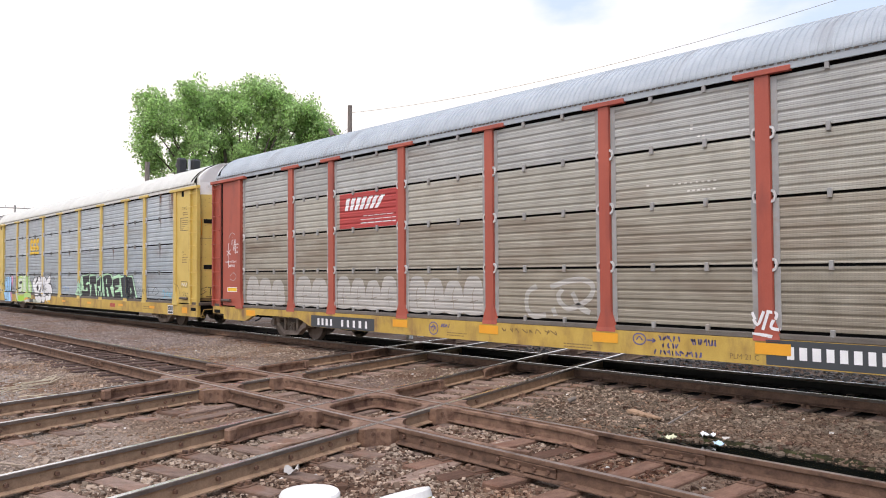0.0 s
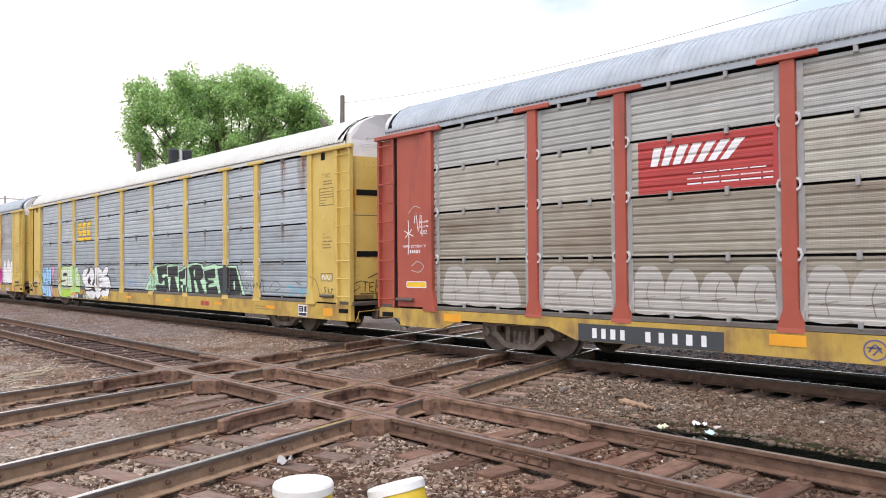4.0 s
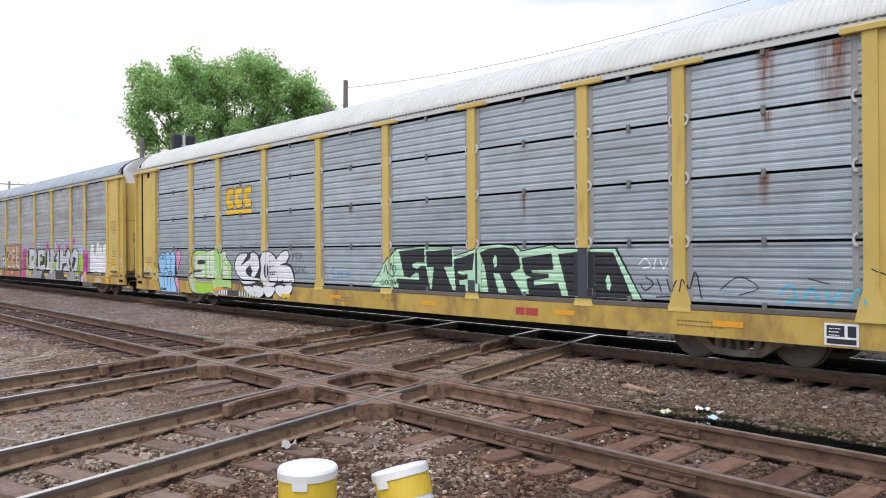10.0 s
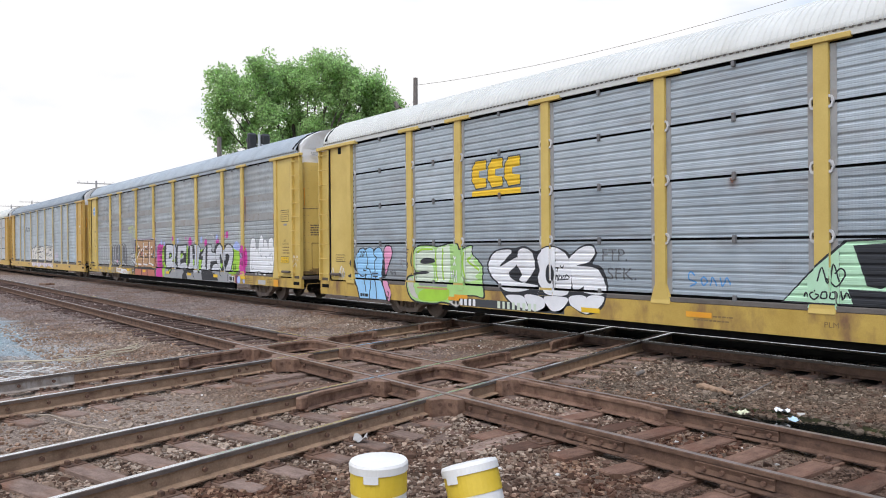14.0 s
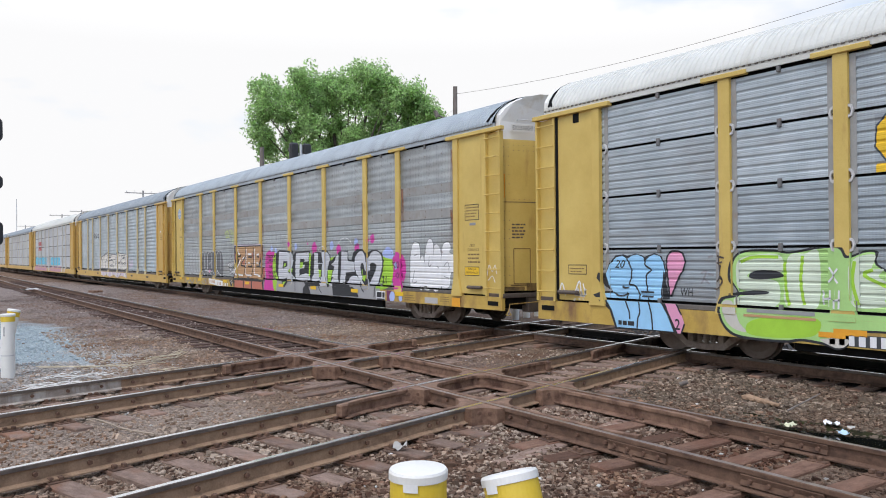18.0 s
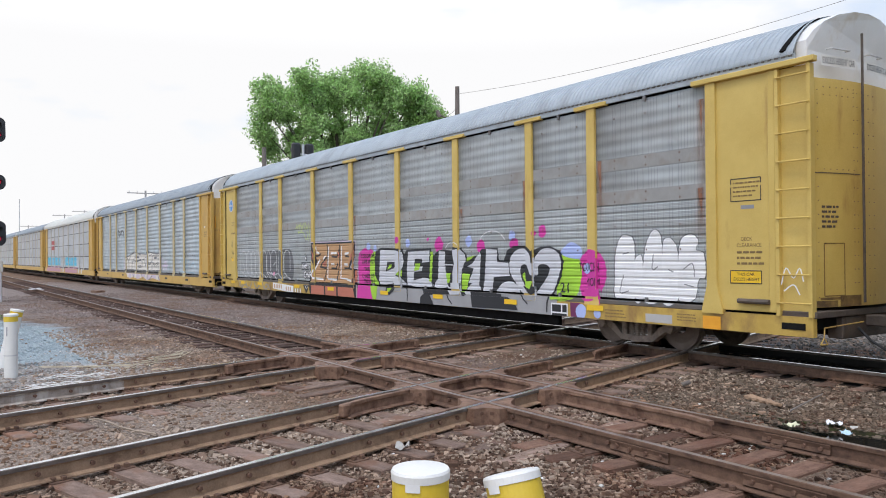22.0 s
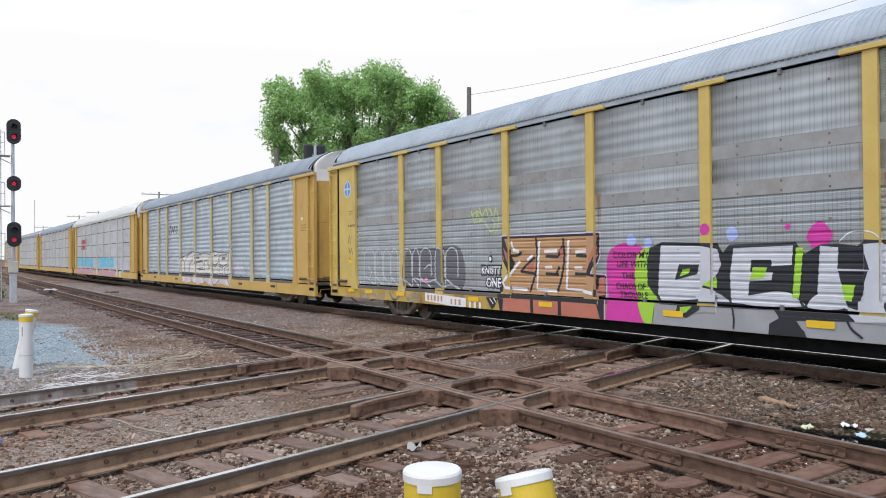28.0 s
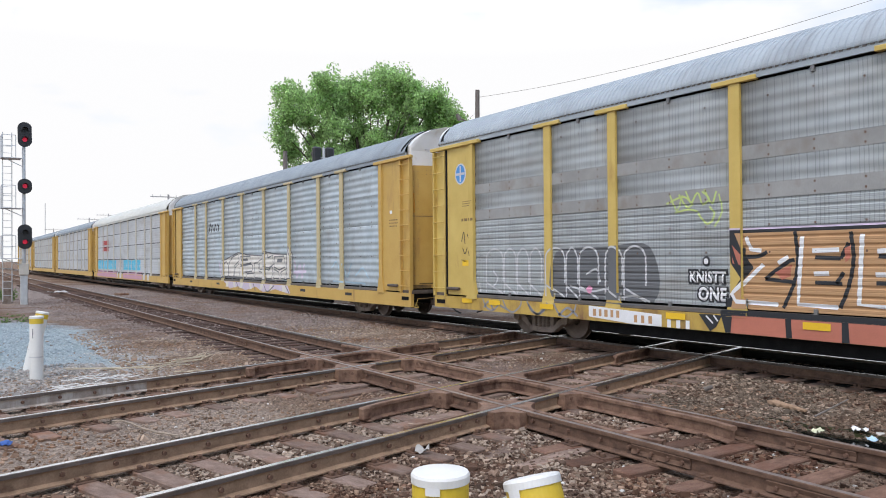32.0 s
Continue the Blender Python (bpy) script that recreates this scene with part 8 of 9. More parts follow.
    for u in (23.0, 18.2, 7.8, 4.0):
        rect(c, u + 0.24, u - 0.24, 0.62, 0.71, INK, 2, "sticker", "dark sticker", on)
    bars(c, 1.25, 2.9, [0.5, 0.5, 0.4], 0.05, 0.09, BROWNINK, 1, 71)
    rect(c, 1.22, 1.08, 3.1, 3.2, WHITE, 1, "sticker", "small white sticker", on)
    c = CARS[4]
    rect(c, 22.5, 19.9, 3.05, 3.42, SIGNRED, 1, "sign_panel", "red sign panel")
    rect(c, 22.5, 19.9, 2.55, 2.92, SIGNRED, 1, "sign_panel", "red sign panel")
    for u0, u1, n in ((24.9, 16.6, 5), (13.8, 7.8, 4)):
        step = (u0 - u1) / n
        for i in range(n):
            a, b = u0 - step * i - 0.08, u0 - step * (i + 1) + 0.08
            lift = (0.0, 0.08, -0.04, 0.05, 0.02)[i]
            shape(c, [(a, 1.12), (a, 1.80 + lift), (b, 1.84 - lift), (b, 1.12)], CYAN, 1, False, "painted_letter", "cyan sprayed block letter")
            stroke(c, [[(a - 0.3 * step, 1.25), (a - 0.35 * step, 1.65)], [(a - 0.6 * step, 1.3), (b + 0.1 * step, 1.55)]], 0.10, PALEBLUE, 2, "painted_line", "pale blue line in a letter")
    for u0, u1 in ((25.0, 16.2), (13.6, 7.2)):
        shape(c, [(u0, 0.98), (u1, 1.0), (u1, 0.82), (u0, 0.82)], DULLPINK, 1, False, "painted_band", "dull pink sprayed band")
        shape(c, [(u0, 0.78), (u1, 0.78), (u1, 0.50), (u0, 0.50)], DULLPINK, 1, False, "painted_band", "dull pink sprayed band")
    for u, w in ((16.0, 0.5), (15.0, 0.9), (6.9, 0.8), (5.6, 0.7)):
        shape(c, [(u, 0.5), (u - 0.1, 1.35), (u - w, 1.25), (u - w + 0.2, 0.5)], ASHWHITE, 2, False, "painted_patch", "white sprayed stroke")
    c = CARS[5]
    stroke(c, [[(14.0, 1.1), (13.2, 1.6), (12.4, 1.1)], [(11.6, 1.6), (10.8, 1.1), (10.0, 1.6)], [(9.0, 1.15), (8.0, 1.5)]], 0.14, ASHWHITE, 1, "painted_tag", "faded white tag")
    c = CARS[6]
    stroke(c, [[(20.0, 1.0), (19.0, 1.7), (18.0, 1.1)], [(17.0, 1.6), (16.0, 1.1), (15.0, 1.6)]], 0.22, PALEBLUE, 1, "painted_tag", "faded blue tag")


def rivets(c):
    bm = bmesh.new()
    for a, b in BAYS:
        for z in (2.77, 2.92, 3.41, 3.55, 4.35, 2.3, 1.86):
            for q in (0.22, 0.5, 0.78):
                u = a + (b - a) * q
                y = -(SIDE + 0.017)
                bm.faces.new([bm.verts.new((-u + 0.02 * math.cos(k * 1.047), y, z + 0.02 * math.sin(k * 1.047))) for k in range(6)])
    ob = part("rivets", bm, RIVET, c, "rusty rivet heads")
    ob["kind"] = "stuff"


rivets(CARS[2])
rivets(CARS[3])
paint_red_car(CARS[0])
paint_cream_car(CARS[1])
paint_grey_car(CARS[2])
paint_far_cars()


# ---- things beside the tracks ----
def marker_pipe(x, y, z, height, radius, lean=(0, 0), label="white plastic marker pipe with a yellow band and cap", band=PVCYELLOW, word="yellow painted band"):
    p = thing("marker_pipe", pose(x, y, z, lean[0], lean[1], 0), label, "marker post", "marker pipes")
    bm = bmesh.new()
    tube(bm, (0, 0, -0.1), (0, 0, height - 0.05), radius, seg=36)
    part("pipe", bm, PVC, p, smooth=False)
    bm = bmesh.new()
    tube(bm, (0, 0, height - 0.132), (0, 0, height - 0.042), radius + 0.003, seg=36, caps=False)
    part("band", bm, band, p, word)
    bm = bmesh.new()
    prof = [(radius + 0.008, height - 0.042), (radius + 0.008, height - 0.012), (radius + 0.002, height - 0.002), (radius * 0.8, height + 0.002), (0.001, height + 0.006)]
    loft(bm, [[(r * math.cos(a), r * math.sin(a), zz) for r, zz in prof] for a in [2 * math.pi * i / 40 for i in range(41)]], closed=False)
    part("cap", bm, PVC, p, "white plastic cap")
    return p


def tag_on(p, height, radius, angle, width):
    bm = bmesh.new()
    loft(bm, [[((radius + 0.0095) * math.cos(a), (radius + 0.0095) * math.sin(a), z) for z in (height - 0.072, height - 0.038)] for a in [angle + width * i / 5 for i in range(6)]], closed=False)
    part("label", bm, WHITEEND, p, "pale paper label")


P1 = marker_pipe(-2.783, -10.71, -0.288, 1.19, 0.118)
tag_on(P1, 1.19, 0.118, radians(-62), 0.5)
P2 = marker_pipe(-2.262, -10.328, -0.233, 1.15, 0.118, (1.2, -18))
tag_on(P2, 1.15, 0.118, radians(-95), 0.5)
PA = marker_pipe(-15.1, -11.15, -0.28, 1.135, 0.108)
PB = marker_pipe(-16.4, -11.17, -0.28, 1.155, 0.108, (-12, 0))
for x, y, h in ((-18.33, 2.75, 0.66), (-18.87, 3.65, 0.62), (-19.14, 4.34, 0.64)):
    marker_pipe(x, y, -0.3, h, 0.105, (0, 2), "short white plastic marker pipe beyond the main track")
for p in (PA, PB):
    bm = bmesh.new()
    loft(bm, [[(0.112 * math.cos(a), 0.112 * math.sin(a), z) for z in (0.42, 0.44)] for a in [2 * math.pi * i / 24 for i in range(25)]], closed=False)
    part("strap", bm, GALV, p, "grey strap round the pipe")
bm = bmesh.new()
loft(bm, [[(0.1105 * math.cos(a), 0.1105 * math.sin(a), z) for z in (0.76, 0.92)] for a in (-0.75, -0.66, -0.57)], closed=False)
part("label", bm, MIDGREY, PA, "grey printed label")


def signal_head(parent, z, y_off=0.0, x_off=0.3, size=1.0, lit=True, name="signal_head"):
    """A black signal head that faces along +x, with back plate, hood and red lens."""
    bm = bmesh.new()
    ring = lambda x, s: [(x, y_off + 0.30 * s * math.cos(a), z + (0.28 * s * math.sin(a) + (0.30 * s if math.sin(a) > 0 else -0.30 * s) * size)) for a in [2 * math.pi * i / 24 for i in range(24)]]
    loft(bm, [ring(x_off - 0.03, 1.0), ring(x_off + 0.03, 1.0)])
    h = part(name, bm, BLACK, parent, "black signal head with hoods")
    bm = bmesh.new()
    box(bm, x_off - 0.28, x_off - 0.03, y_off - 0.17, y_off + 0.17, z - 0.3 * size - 0.12, z + 0.3 * size + 0.12, 0.05)
    part("housing", bm, BLACK, h)
    for dz in ((-0.25, 0.2) if size > 0.6 else (0.0,)):
        bm = bmesh.new()
        loft(bm, [[(x, y_off + 0.13 * math.cos(a), z + dz + 0.13 * math.sin(a)) for a in [math.pi * (-0.15 + 1.3 * i / 12) for i in range(13)]] for x in (x_off + 0.03, x_off + 0.30)], closed=False)
        part("hood", bm, BLACK, h)
    bm = bmesh.new()
    bmesh.ops.create_cone(bm, cap_ends=True, segments=20, radius1=0.10, radius2=0.10, depth=0.03, matrix=Matrix.Translation((x_off + 0.045, y_off, z - (0.25 if size > 0.6 else 0.0))) @ Matrix.Rotation(math.pi / 2, 4, "Y"))
    part("lens", bm, LENS if lit else BLACK, h, "glowing red lens" if lit else "dark lens")


def signal_mast():
    s = thing("signal_mast", pose(-41.4, -9.36, -0.3), "tall aluminium signal mast with three black heads lit red", "railway signal", "signals")
    bm = bmesh.new()
    tube(bm, (0, 0, 0.9), (0, 0, 8.5), 0.085, 0.075, seg=16)
    part("mast", bm, MAST, s)
    bm = bmesh.new()
    box(bm, -0.2, 0.2, -0.2, 0.2, 1.45, 2.0, 0.03)
    part("junction_box", bm, PALECASE, s, "pale tan junction box")
    bm = bmesh.new()
    box(bm, -0.15, 0.15, -0.15, 0.15, -0.1, 1.45, 0.03)
    part("base", bm, MAST, s, "grey concrete and metal base")
    for z, size in ((8.05, 1.0), (5.62, 0.25), (3.25, 1.0)):
        signal_head(s, z, 0.02, 0.32, size)
    # ladder and railed platforms on the outer side
    for y in (-0.70, -0.32):
        bm = bmesh.new()
        tube(bm, (-0.35, y - 0.15, 0.2), (-0.35, y - 0.15, 8.2), 0.022, seg=8)
        part("ladder_rail", bm, MAST, s)
    for i in range(24):
        bm = bmesh.new()
        tube(bm, (-0.35, -0.85, 0.5 + 0.32 * i), (-0.35, -0.47, 0.5 + 0.32 * i), 0.012, seg=6)
        part("ladder_rung", bm, MAST, s)
    for z in (2.25, 4.6, 6.95):
        bm = bmesh.new()
        box(bm, -0.5, 0.3, -0.95, -0.1, z - 0.03, z, 0.005)
        part("platform", bm, MAST, s, "small grated platform")
        for x, y in ((0.28, -0.92), (0.28, -0.35), (-0.48, -0.92)):
            bm = bmesh.new()
            tube(bm, (x, y, z), (x, y, z + 1.05), 0.018, seg=6)
            part("post", bm, MAST, s)
        for dz in (0.55, 1.05):
            bm = bmesh.new()
            tube(bm, (0.28, -0.92, z + dz), (0.28, -0.35, z + dz), 0.016, seg=6)
            tube(bm, (0.28, -0.92, z + dz), (-0.48, -0.92, z + dz), 0.016, seg=6)
            part("handrail", bm, MAST, s)
        bm = bmesh.new()
        tube(bm, (0, 0, z - 0.4), (0.1, -0.8, z - 0.03), 0.02, seg=6)
        part("brace", bm, MAST, s)
    bm = bmesh.new()
    box(bm, -0.9, -0.4, -0.62, -0.20, 0.0, 1.15, 0.02)
    tagged(put("relay_box", mesh_of("relay_box", bm, TRUCK), None, pose(-42.0, -9.55, -0.3)), "dark grey metal relay box beside the signal mast", "cabinet")


signal_mast()


def rear_signals():
    s = thing("signal_mast", pose(-41.1, 5.85, -0.3), "dark signal mast with two heads behind the train", "railway signal", "signals")
    bm = bmesh.new()
    tube(bm, (0, 0, 0), (0, 0, 8.5), 0.08, seg=12)
    part("mast", bm, MAST, s)
    for dy in (-0.38, 0.42):
        bm = bmesh.new()
        box(bm, -0.25, 0.05, dy - 0.27, dy + 0.27, 7.55, 8.55, 0.10)
        h = part("signal_head", bm, BLACK, s, "black signal head seen from behind")
        bm = bmesh.new()
        tube(bm, (-0.25, dy, 8.2), (-0.55, dy, 8.18), 0.17, seg=14)
        part("hood", bm, BLACK, h)
    bm = bmesh.new()
    tube(bm, (0, -0.45, 7.9), (0, 0.45, 7.9), 0.04, seg=8)
    part("bracket", bm, MAST, s)
    p = thing("wooden_post", pose(-42.2, 3.95, -0.3), "short weathered wooden post behind the train", "post")
    bm = bmesh.new()
    tube(bm, (0, 0, 0), (0, 0, 8.3), 0.16, 0.13, seg=10)
    part("post", bm, POLE, p)
    # a signal far beyond the tracks, seen between two cars
    q = thing("signal_mast", pose(-16.2, 34.0, -0.3), "grey signal mast with a black head beyond the tracks", "railway signal", "signals")
    bm = bmesh.new()
    tube(bm, (0, 0, 0), (0, 0, 6.4), 0.09, seg=10)
    part("mast", bm, MAST, q)
    signal_head(q, 6.3, 0, 0.2, 0.6, False)
    signal_head(q, 4.0, 0, 0.2, 0.6, False)


rear_signals()


def utility_pole(x, y, top, arms, lean=0.0, radius=0.17, name_label="weathered wooden utility pole", wood=POLE):
    p = thing("utility_pole", pose(x, y, -0.3, 0, lean, 0), name_label, "utility pole", "utility poles")
    bm = bmesh.new()
    tube(bm, (0, 0, 0), (0, 0, top), radius * 1.25, radius * 0.8, seg=10)
    part("pole", bm, wood, p)
    for z, w in arms:
        bm = bmesh.new()
        box(bm, -0.08, 0.08, -w, w, z - 0.06, z + 0.06, 0.01)
        part("crossarm", bm, wood, p)
        for q in (-0.9, -0.45, 0.45, 0.9):
            bm = bmesh.new()
            tube(bm, (0, w * q, z + 0.1), (0, w * q, z + 0.32), 0.05, 0.03, seg=6)
            part("insulator", bm, GALV, p)
    return p


utility_pole(-44.95, 19.3, 14.0, [], 1.0, 0.19)
bm = bmesh.new()
tube(bm, (-45.0, 19.3, 11.3), (-45.6, 18.4, 11.7), 0.06, seg=8)
tube(bm, (-45.6, 18.4, 11.6), (-45.7, 18.2, 12.05), 0.18, 0.12, seg=8)
tagged(put("pole_bracket", mesh_of("pole_bracket", bm, POLE)), "small grey bracket lamp on the utility pole", "bracket")
for x, y, top, w in ((-107.1, 12.7, 10.9, 2.3), (-198.0, 16.0, 12.2, 2.6), (-197.3, 20.1, 13.2, 2.6), (-250, 14, 11.5, 2.4)):
    utility_pole(x, y, top, [(top - 0.35, w)], 0, 0.15, "distant wooden utility pole with a crossarm", HAZEPOLE)
bm = bmesh.new()
tube(bm, (-159.4, 1.4 + 1.6, -0.3), (-159.4, 3.0, 12.5), 0.06, seg=6)
tagged(put("antenna_pole", mesh_of("antenna_pole", bm, MAST)), "thin distant grey antenna pole", "pole")


def wire(spans, r, label):
    """A hanging wire over several spans, each (start, end, sag)."""
    bm = bmesh.new()
    pts = []
    for a, b, sag in spans:
        a, b = Vector(a), Vector(b)
        pts += [a.lerp(b, i / 24) - Vector((0, 0, sag * 4 * (i / 24) * (1 - i / 24))) for i in range(25 if b == Vector(spans[-1][1]) else 24)]
    loft(bm, [[p + Vector((0, r * math.cos(t), r * math.sin(t))) for t in (0, 2.1, 4.2)] for p in pts])
    tagged(put("overhead_wire", mesh_of("overhead_wire", bm, RAILGREY)), label, "cable", "overhead wires")


wire([((-44.95, 19.3, 13.2), (-13.96, 25.01, 14.34), 0.75), ((-13.96, 25.01, 14.34), (2.0, 27.6, 16.85), 0.1)], 0.013, "thin dark overhead wire running from the pole")
wire([((-44.95, 19.3, 12.1), (-60.0, 22.0, 10.4), 0.3)], 0.012, "thin dark wire behind the tree")


# ---- trees ----
def leaf_material(name, low, high):
    m = surf(name, low, high, 0.8, 0.6, bump=0.05, fine=6, island=0.45, world=True)
    n, l = m.node_tree.nodes, m.node_tree.links
    b, out = n["Principled BSDF"], n["Material Output"]
    thin, mix = n.new("ShaderNodeBsdfTranslucent"), n.new("ShaderNodeMixShader")
    l.new(b.inputs["Base Color"].links[0].from_socket, thin.inputs[0])
    mix.inputs[0].default_value = 0.7
    l.new(b.outputs[0], mix.inputs[1])
    l.new(thin.outputs[0], mix.inputs[2])
    l.new(mix.outputs[0], out.inputs[0])
    return m


LEAF = leaf_material("tree_leaves", (0.38, 0.54, 0.22), (0.52, 0.70, 0.33))
WEEDLEAF = leaf_material("weed_leaves", (0.10, 0.16, 0.05), (0.19, 0.26, 0.10))
FARLEAF = leaf_material("far_leaves", (0.05, 0.10, 0.035), (0.09, 0.17, 0.06))
BARK = surf("bark", (0.07, 0.055, 0.045), (0.15, 0.12, 0.10), 4, 0.95, bump=0.6, stretch=(4, 4, 0.6))


def leaf_mesh(name, spots, size, seed, mat):
    """Leaf sprays round spots (centre, radius, count): each leaf a small folded blade of its own."""
    rng = np.random.default_rng(seed)
    cs = []
    for c, r, k in spots:
        d = rng.normal(size=(k, 3))
        d /= np.linalg.norm(d, axis=1)[:, None]
        cs.append(np.array(c) + d * (r * rng.uniform(0.25, 1.0, (k, 1)) ** 0.6))
    cs = np.concatenate(cs)
    n = len(cs)
    a = rng.normal(size=(n, 3))
    a /= np.linalg.norm(a, axis=1)[:, None]
    b = np.cross(a, rng.normal(size=(n, 3)))
    b /= np.linalg.norm(b, axis=1)[:, None]
    s = size * rng.uniform(0.6, 1.3, (n, 1))
    v = np.stack([cs - a * s, cs + b * s * 0.55, cs + a * s, cs - b * s * 0.55], 1).reshape(-1, 3)
    f = np.arange(n * 4).reshape(-1, 4)
    me = bpy.data.meshes.new(name)
    me.from_pydata(v.tolist(), [], f.tolist())
    me.materials.append(mat)
    return me


def big_tree():
    base = Vector((-53.4, 14.4, -0.3))
    along = Vector((0.455, 0.89, 0))
    left = Vector((-56.31, 8.24, 0))
    away = Vector((-0.89, 0.455, 0))
    t = thing("tree", Matrix.Translation(base), "broad leafy green deciduous tree standing behind the train", "tree", "trees")
    # crown masses: along the crown, height, radius
    masses = [(1.6, 13.8, 1.19), (2.9, 14.1, 1.19), (4.3, 14.9, 1.24), (5.7, 14.5, 1.31), (7.0, 15.1, 1.24), (8.6, 15.6, 1.31), (9.8, 15.8, 1.1), (10.7, 14.6, 1.07), (12.5, 14.1, 0.95), (13.3, 13.3, 1.1), (14.0, 12.5, 0.86), (1.5, 12.5, 1.31), (4.7, 13.6, 1.48), (6.2, 13.5, 1.55), (7.7, 13.8, 1.48), (9.2, 13.7, 1.55), (10.7, 13.3, 1.43), (12.3, 12.5, 1.43), (13.3, 11.6, 1.07), (1.2, 11.2, 1.1), (1.5, 9.9, 1.19), (3.9, 11.6, 1.38), (5.3, 11.7, 1.48), (6.8, 11.6, 1.38), (9.7, 11.9, 1.43), (11.4, 11.4, 1.43), (12.5, 11.0, 1.19), (3.3, 9.9, 1.31), (4.9, 9.9, 1.43), (6.4, 10.0, 1.43), (8.1, 10.1, 1.31), (9.7, 10.5, 1.43), (11.1, 10.5, 1.19), (9.6, 14.9, 1.3), (11.0, 13.8, 1.2), (6.2, 15.2, 1.0), (4.9, 12.6, 1.2), (8.2, 11.0, 1.2), (2.6, 12.4, 0.9)]
    rnd = random.Random(3)
    spots, twigs = [], []
    for u, z, r in masses:
        deep = rnd.uniform(-1.6, 1.6)
        for k in range(16):
            d = Vector((rnd.gauss(0, 1), rnd.gauss(0, 1), rnd.gauss(0, 1))).normalized() * r * rnd.uniform(0.15, 0.92)
            c = left + along * (u + d.x) + away * (deep + d.y * 1.2) + Vector((0, 0, z + d.z * 0.95)) - base
            spots.append((tuple(c), rnd.uniform(0.40, 0.95), rnd.randrange(90, 170)))
        twigs.append(left + along * u + away * deep + Vector((0, 0, z)) - base)
    put("crown", leaf_mesh("crown", spots, 0.118, 5, LEAF), t, None, "dense green leaves in uneven clumps")
    bm = bmesh.new()
    fork = Vector((0.2, 0.3, 6.0))
    tube(bm, (0, 0, -0.2), fork, 0.55, 0.38, seg=14)
    for w in twigs:
        mid = fork.lerp(w, 0.55) + Vector((0, 0, -0.5))
        tube(bm, fork, mid, 0.13, 0.08, seg=8)
        tube(bm, mid, w, 0.08, 0.02, seg=6)
    part("trunk", bm, BARK, t, "grey-brown trunk with limbs")


big_tree()


def far_trees():
    """A belt of trees far beyond the tracks."""
    rnd = random.Random(9)
    spots = []
    for i in range(70):
        x = -75 + i * 2.0 + rnd.uniform(-0.8, 0.8)
        if not -32 < x < 30:
            continue
        y = 62 + rnd.uniform(-4, 4)
        h = rnd.uniform(6, 13)
        for k in range(9):
            spots.append(((x + rnd.uniform(-2, 2), y + rnd.uniform(-2, 2), rnd.uniform(0.5, h)), rnd.uniform(0.9, 1.8), 45))
    tagged(put("far_trees", leaf_mesh("far_trees", spots, 0.4, 6, FARLEAF)), "belt of distant green trees beyond the tracks", "trees", kind="stuff")
    spots = [((-47.5 + rnd.uniform(-2.6, 2.2), -9.9 + rnd.uniform(-1.1, 0.5), -0.2 + rnd.uniform(0, 0.35)), 0.3, 30) for _ in range(70)]
    spots += [((-31.5 + rnd.uniform(-2.5, 2.5), -10.5 + rnd.uniform(-0.8, 0.5), -0.29), 0.12, 14) for _ in range(70)]
    tagged(put("weeds", leaf_mesh("weeds", spots, 0.06, 7, WEEDLEAF)), "low green weeds beside the signal mast", "weeds", kind="stuff")
    # lawn beyond the tracks
    bm = bmesh.new()
    vs = [bm.verts.new((x, y, -0.24)) for x, y in ((-45, 30), (40, 30), (40, 75), (-45, 75))]
    bm.faces.new(vs)
    tagged(put("lawn", mesh_of("lawn", bm, surf("grass", (0.07, 0.14, 0.03), (0.13, 0.22, 0.05), 0.7, 0.9, bump=0.3, world=True))), "green lawn beyond the tracks", "grass", kind="structure")


far_trees()


# ---- litter and small finds on the ground ----
def crumple(name, x, y, z, size, mat, label, seed, flat=0.5, category="litter"):
    bm = bmesh.new()
    bmesh.ops.create_grid(bm, x_segments=6, y_segments=5, size=0.5)
    for v in bm.verts:
        v.co += 0.12 * noise.noise_vector(v.co * 2.3 + Vector((0, seed, 0)))
        v.co.z = 0
    for v in bm.verts:
        v.co = Vector((v.co.x * size, v.co.y * size * 0.7, flat * size * (noise.noise(v.co * 3.1 + Vector((seed, 0, 0))) + 0.35)))
    bmesh.ops.solidify(bm, geom=bm.faces[:], thickness=0.004)
    tagged(put(name, mesh_of(name, bm, mat), None, pose(x, y, z, 0, 0, seed * 47)), label, category, "litter")


crumple("paper_scrap", -4.86, -3.73, -0.19, 0.15, WHITE, "crumpled white paper scrap on the gravel", 1, 0.28)
crumple("paper_scrap", -5.10, -4.22, -0.19, 0.17, flat_paint("yellowed_paper", (0.62, 0.62, 0.42)), "yellowed paper scrap on the gravel", 2, 0.25)
crumple("plastic_scrap", -4.55, -4.06, -0.19, 0.13, flat_paint("pale_blue_plastic", (0.45, 0.62, 0.75)), "pale blue plastic scrap on the gravel", 3, 0.28)
crumple("plastic_bag", -6.79, -8.38, -0.16, 0.15, flat_paint("torn_clear_bag", (0.42, 0.40, 0.37)), "torn grey plastic bag by the rail", 5, 0.45)
crumple("plastic_scrap", -9.68, -11.93, -0.18, 0.12, flat_paint("deep_blue_scrap", (0.05, 0.13, 0.40)), "small blue scrap on the gravel", 6)
bm = bmesh.new()
tube(bm, (-7.55, -3.05, -0.17), (-7.46, -2.97, -0.12), 0.035, 0.028, seg=12)
tagged(put("paper_cup", mesh_of("paper_cup", bm, POLE)), "weathered grey paper cup lying on the gravel", "cup")
bm = bmesh.new()
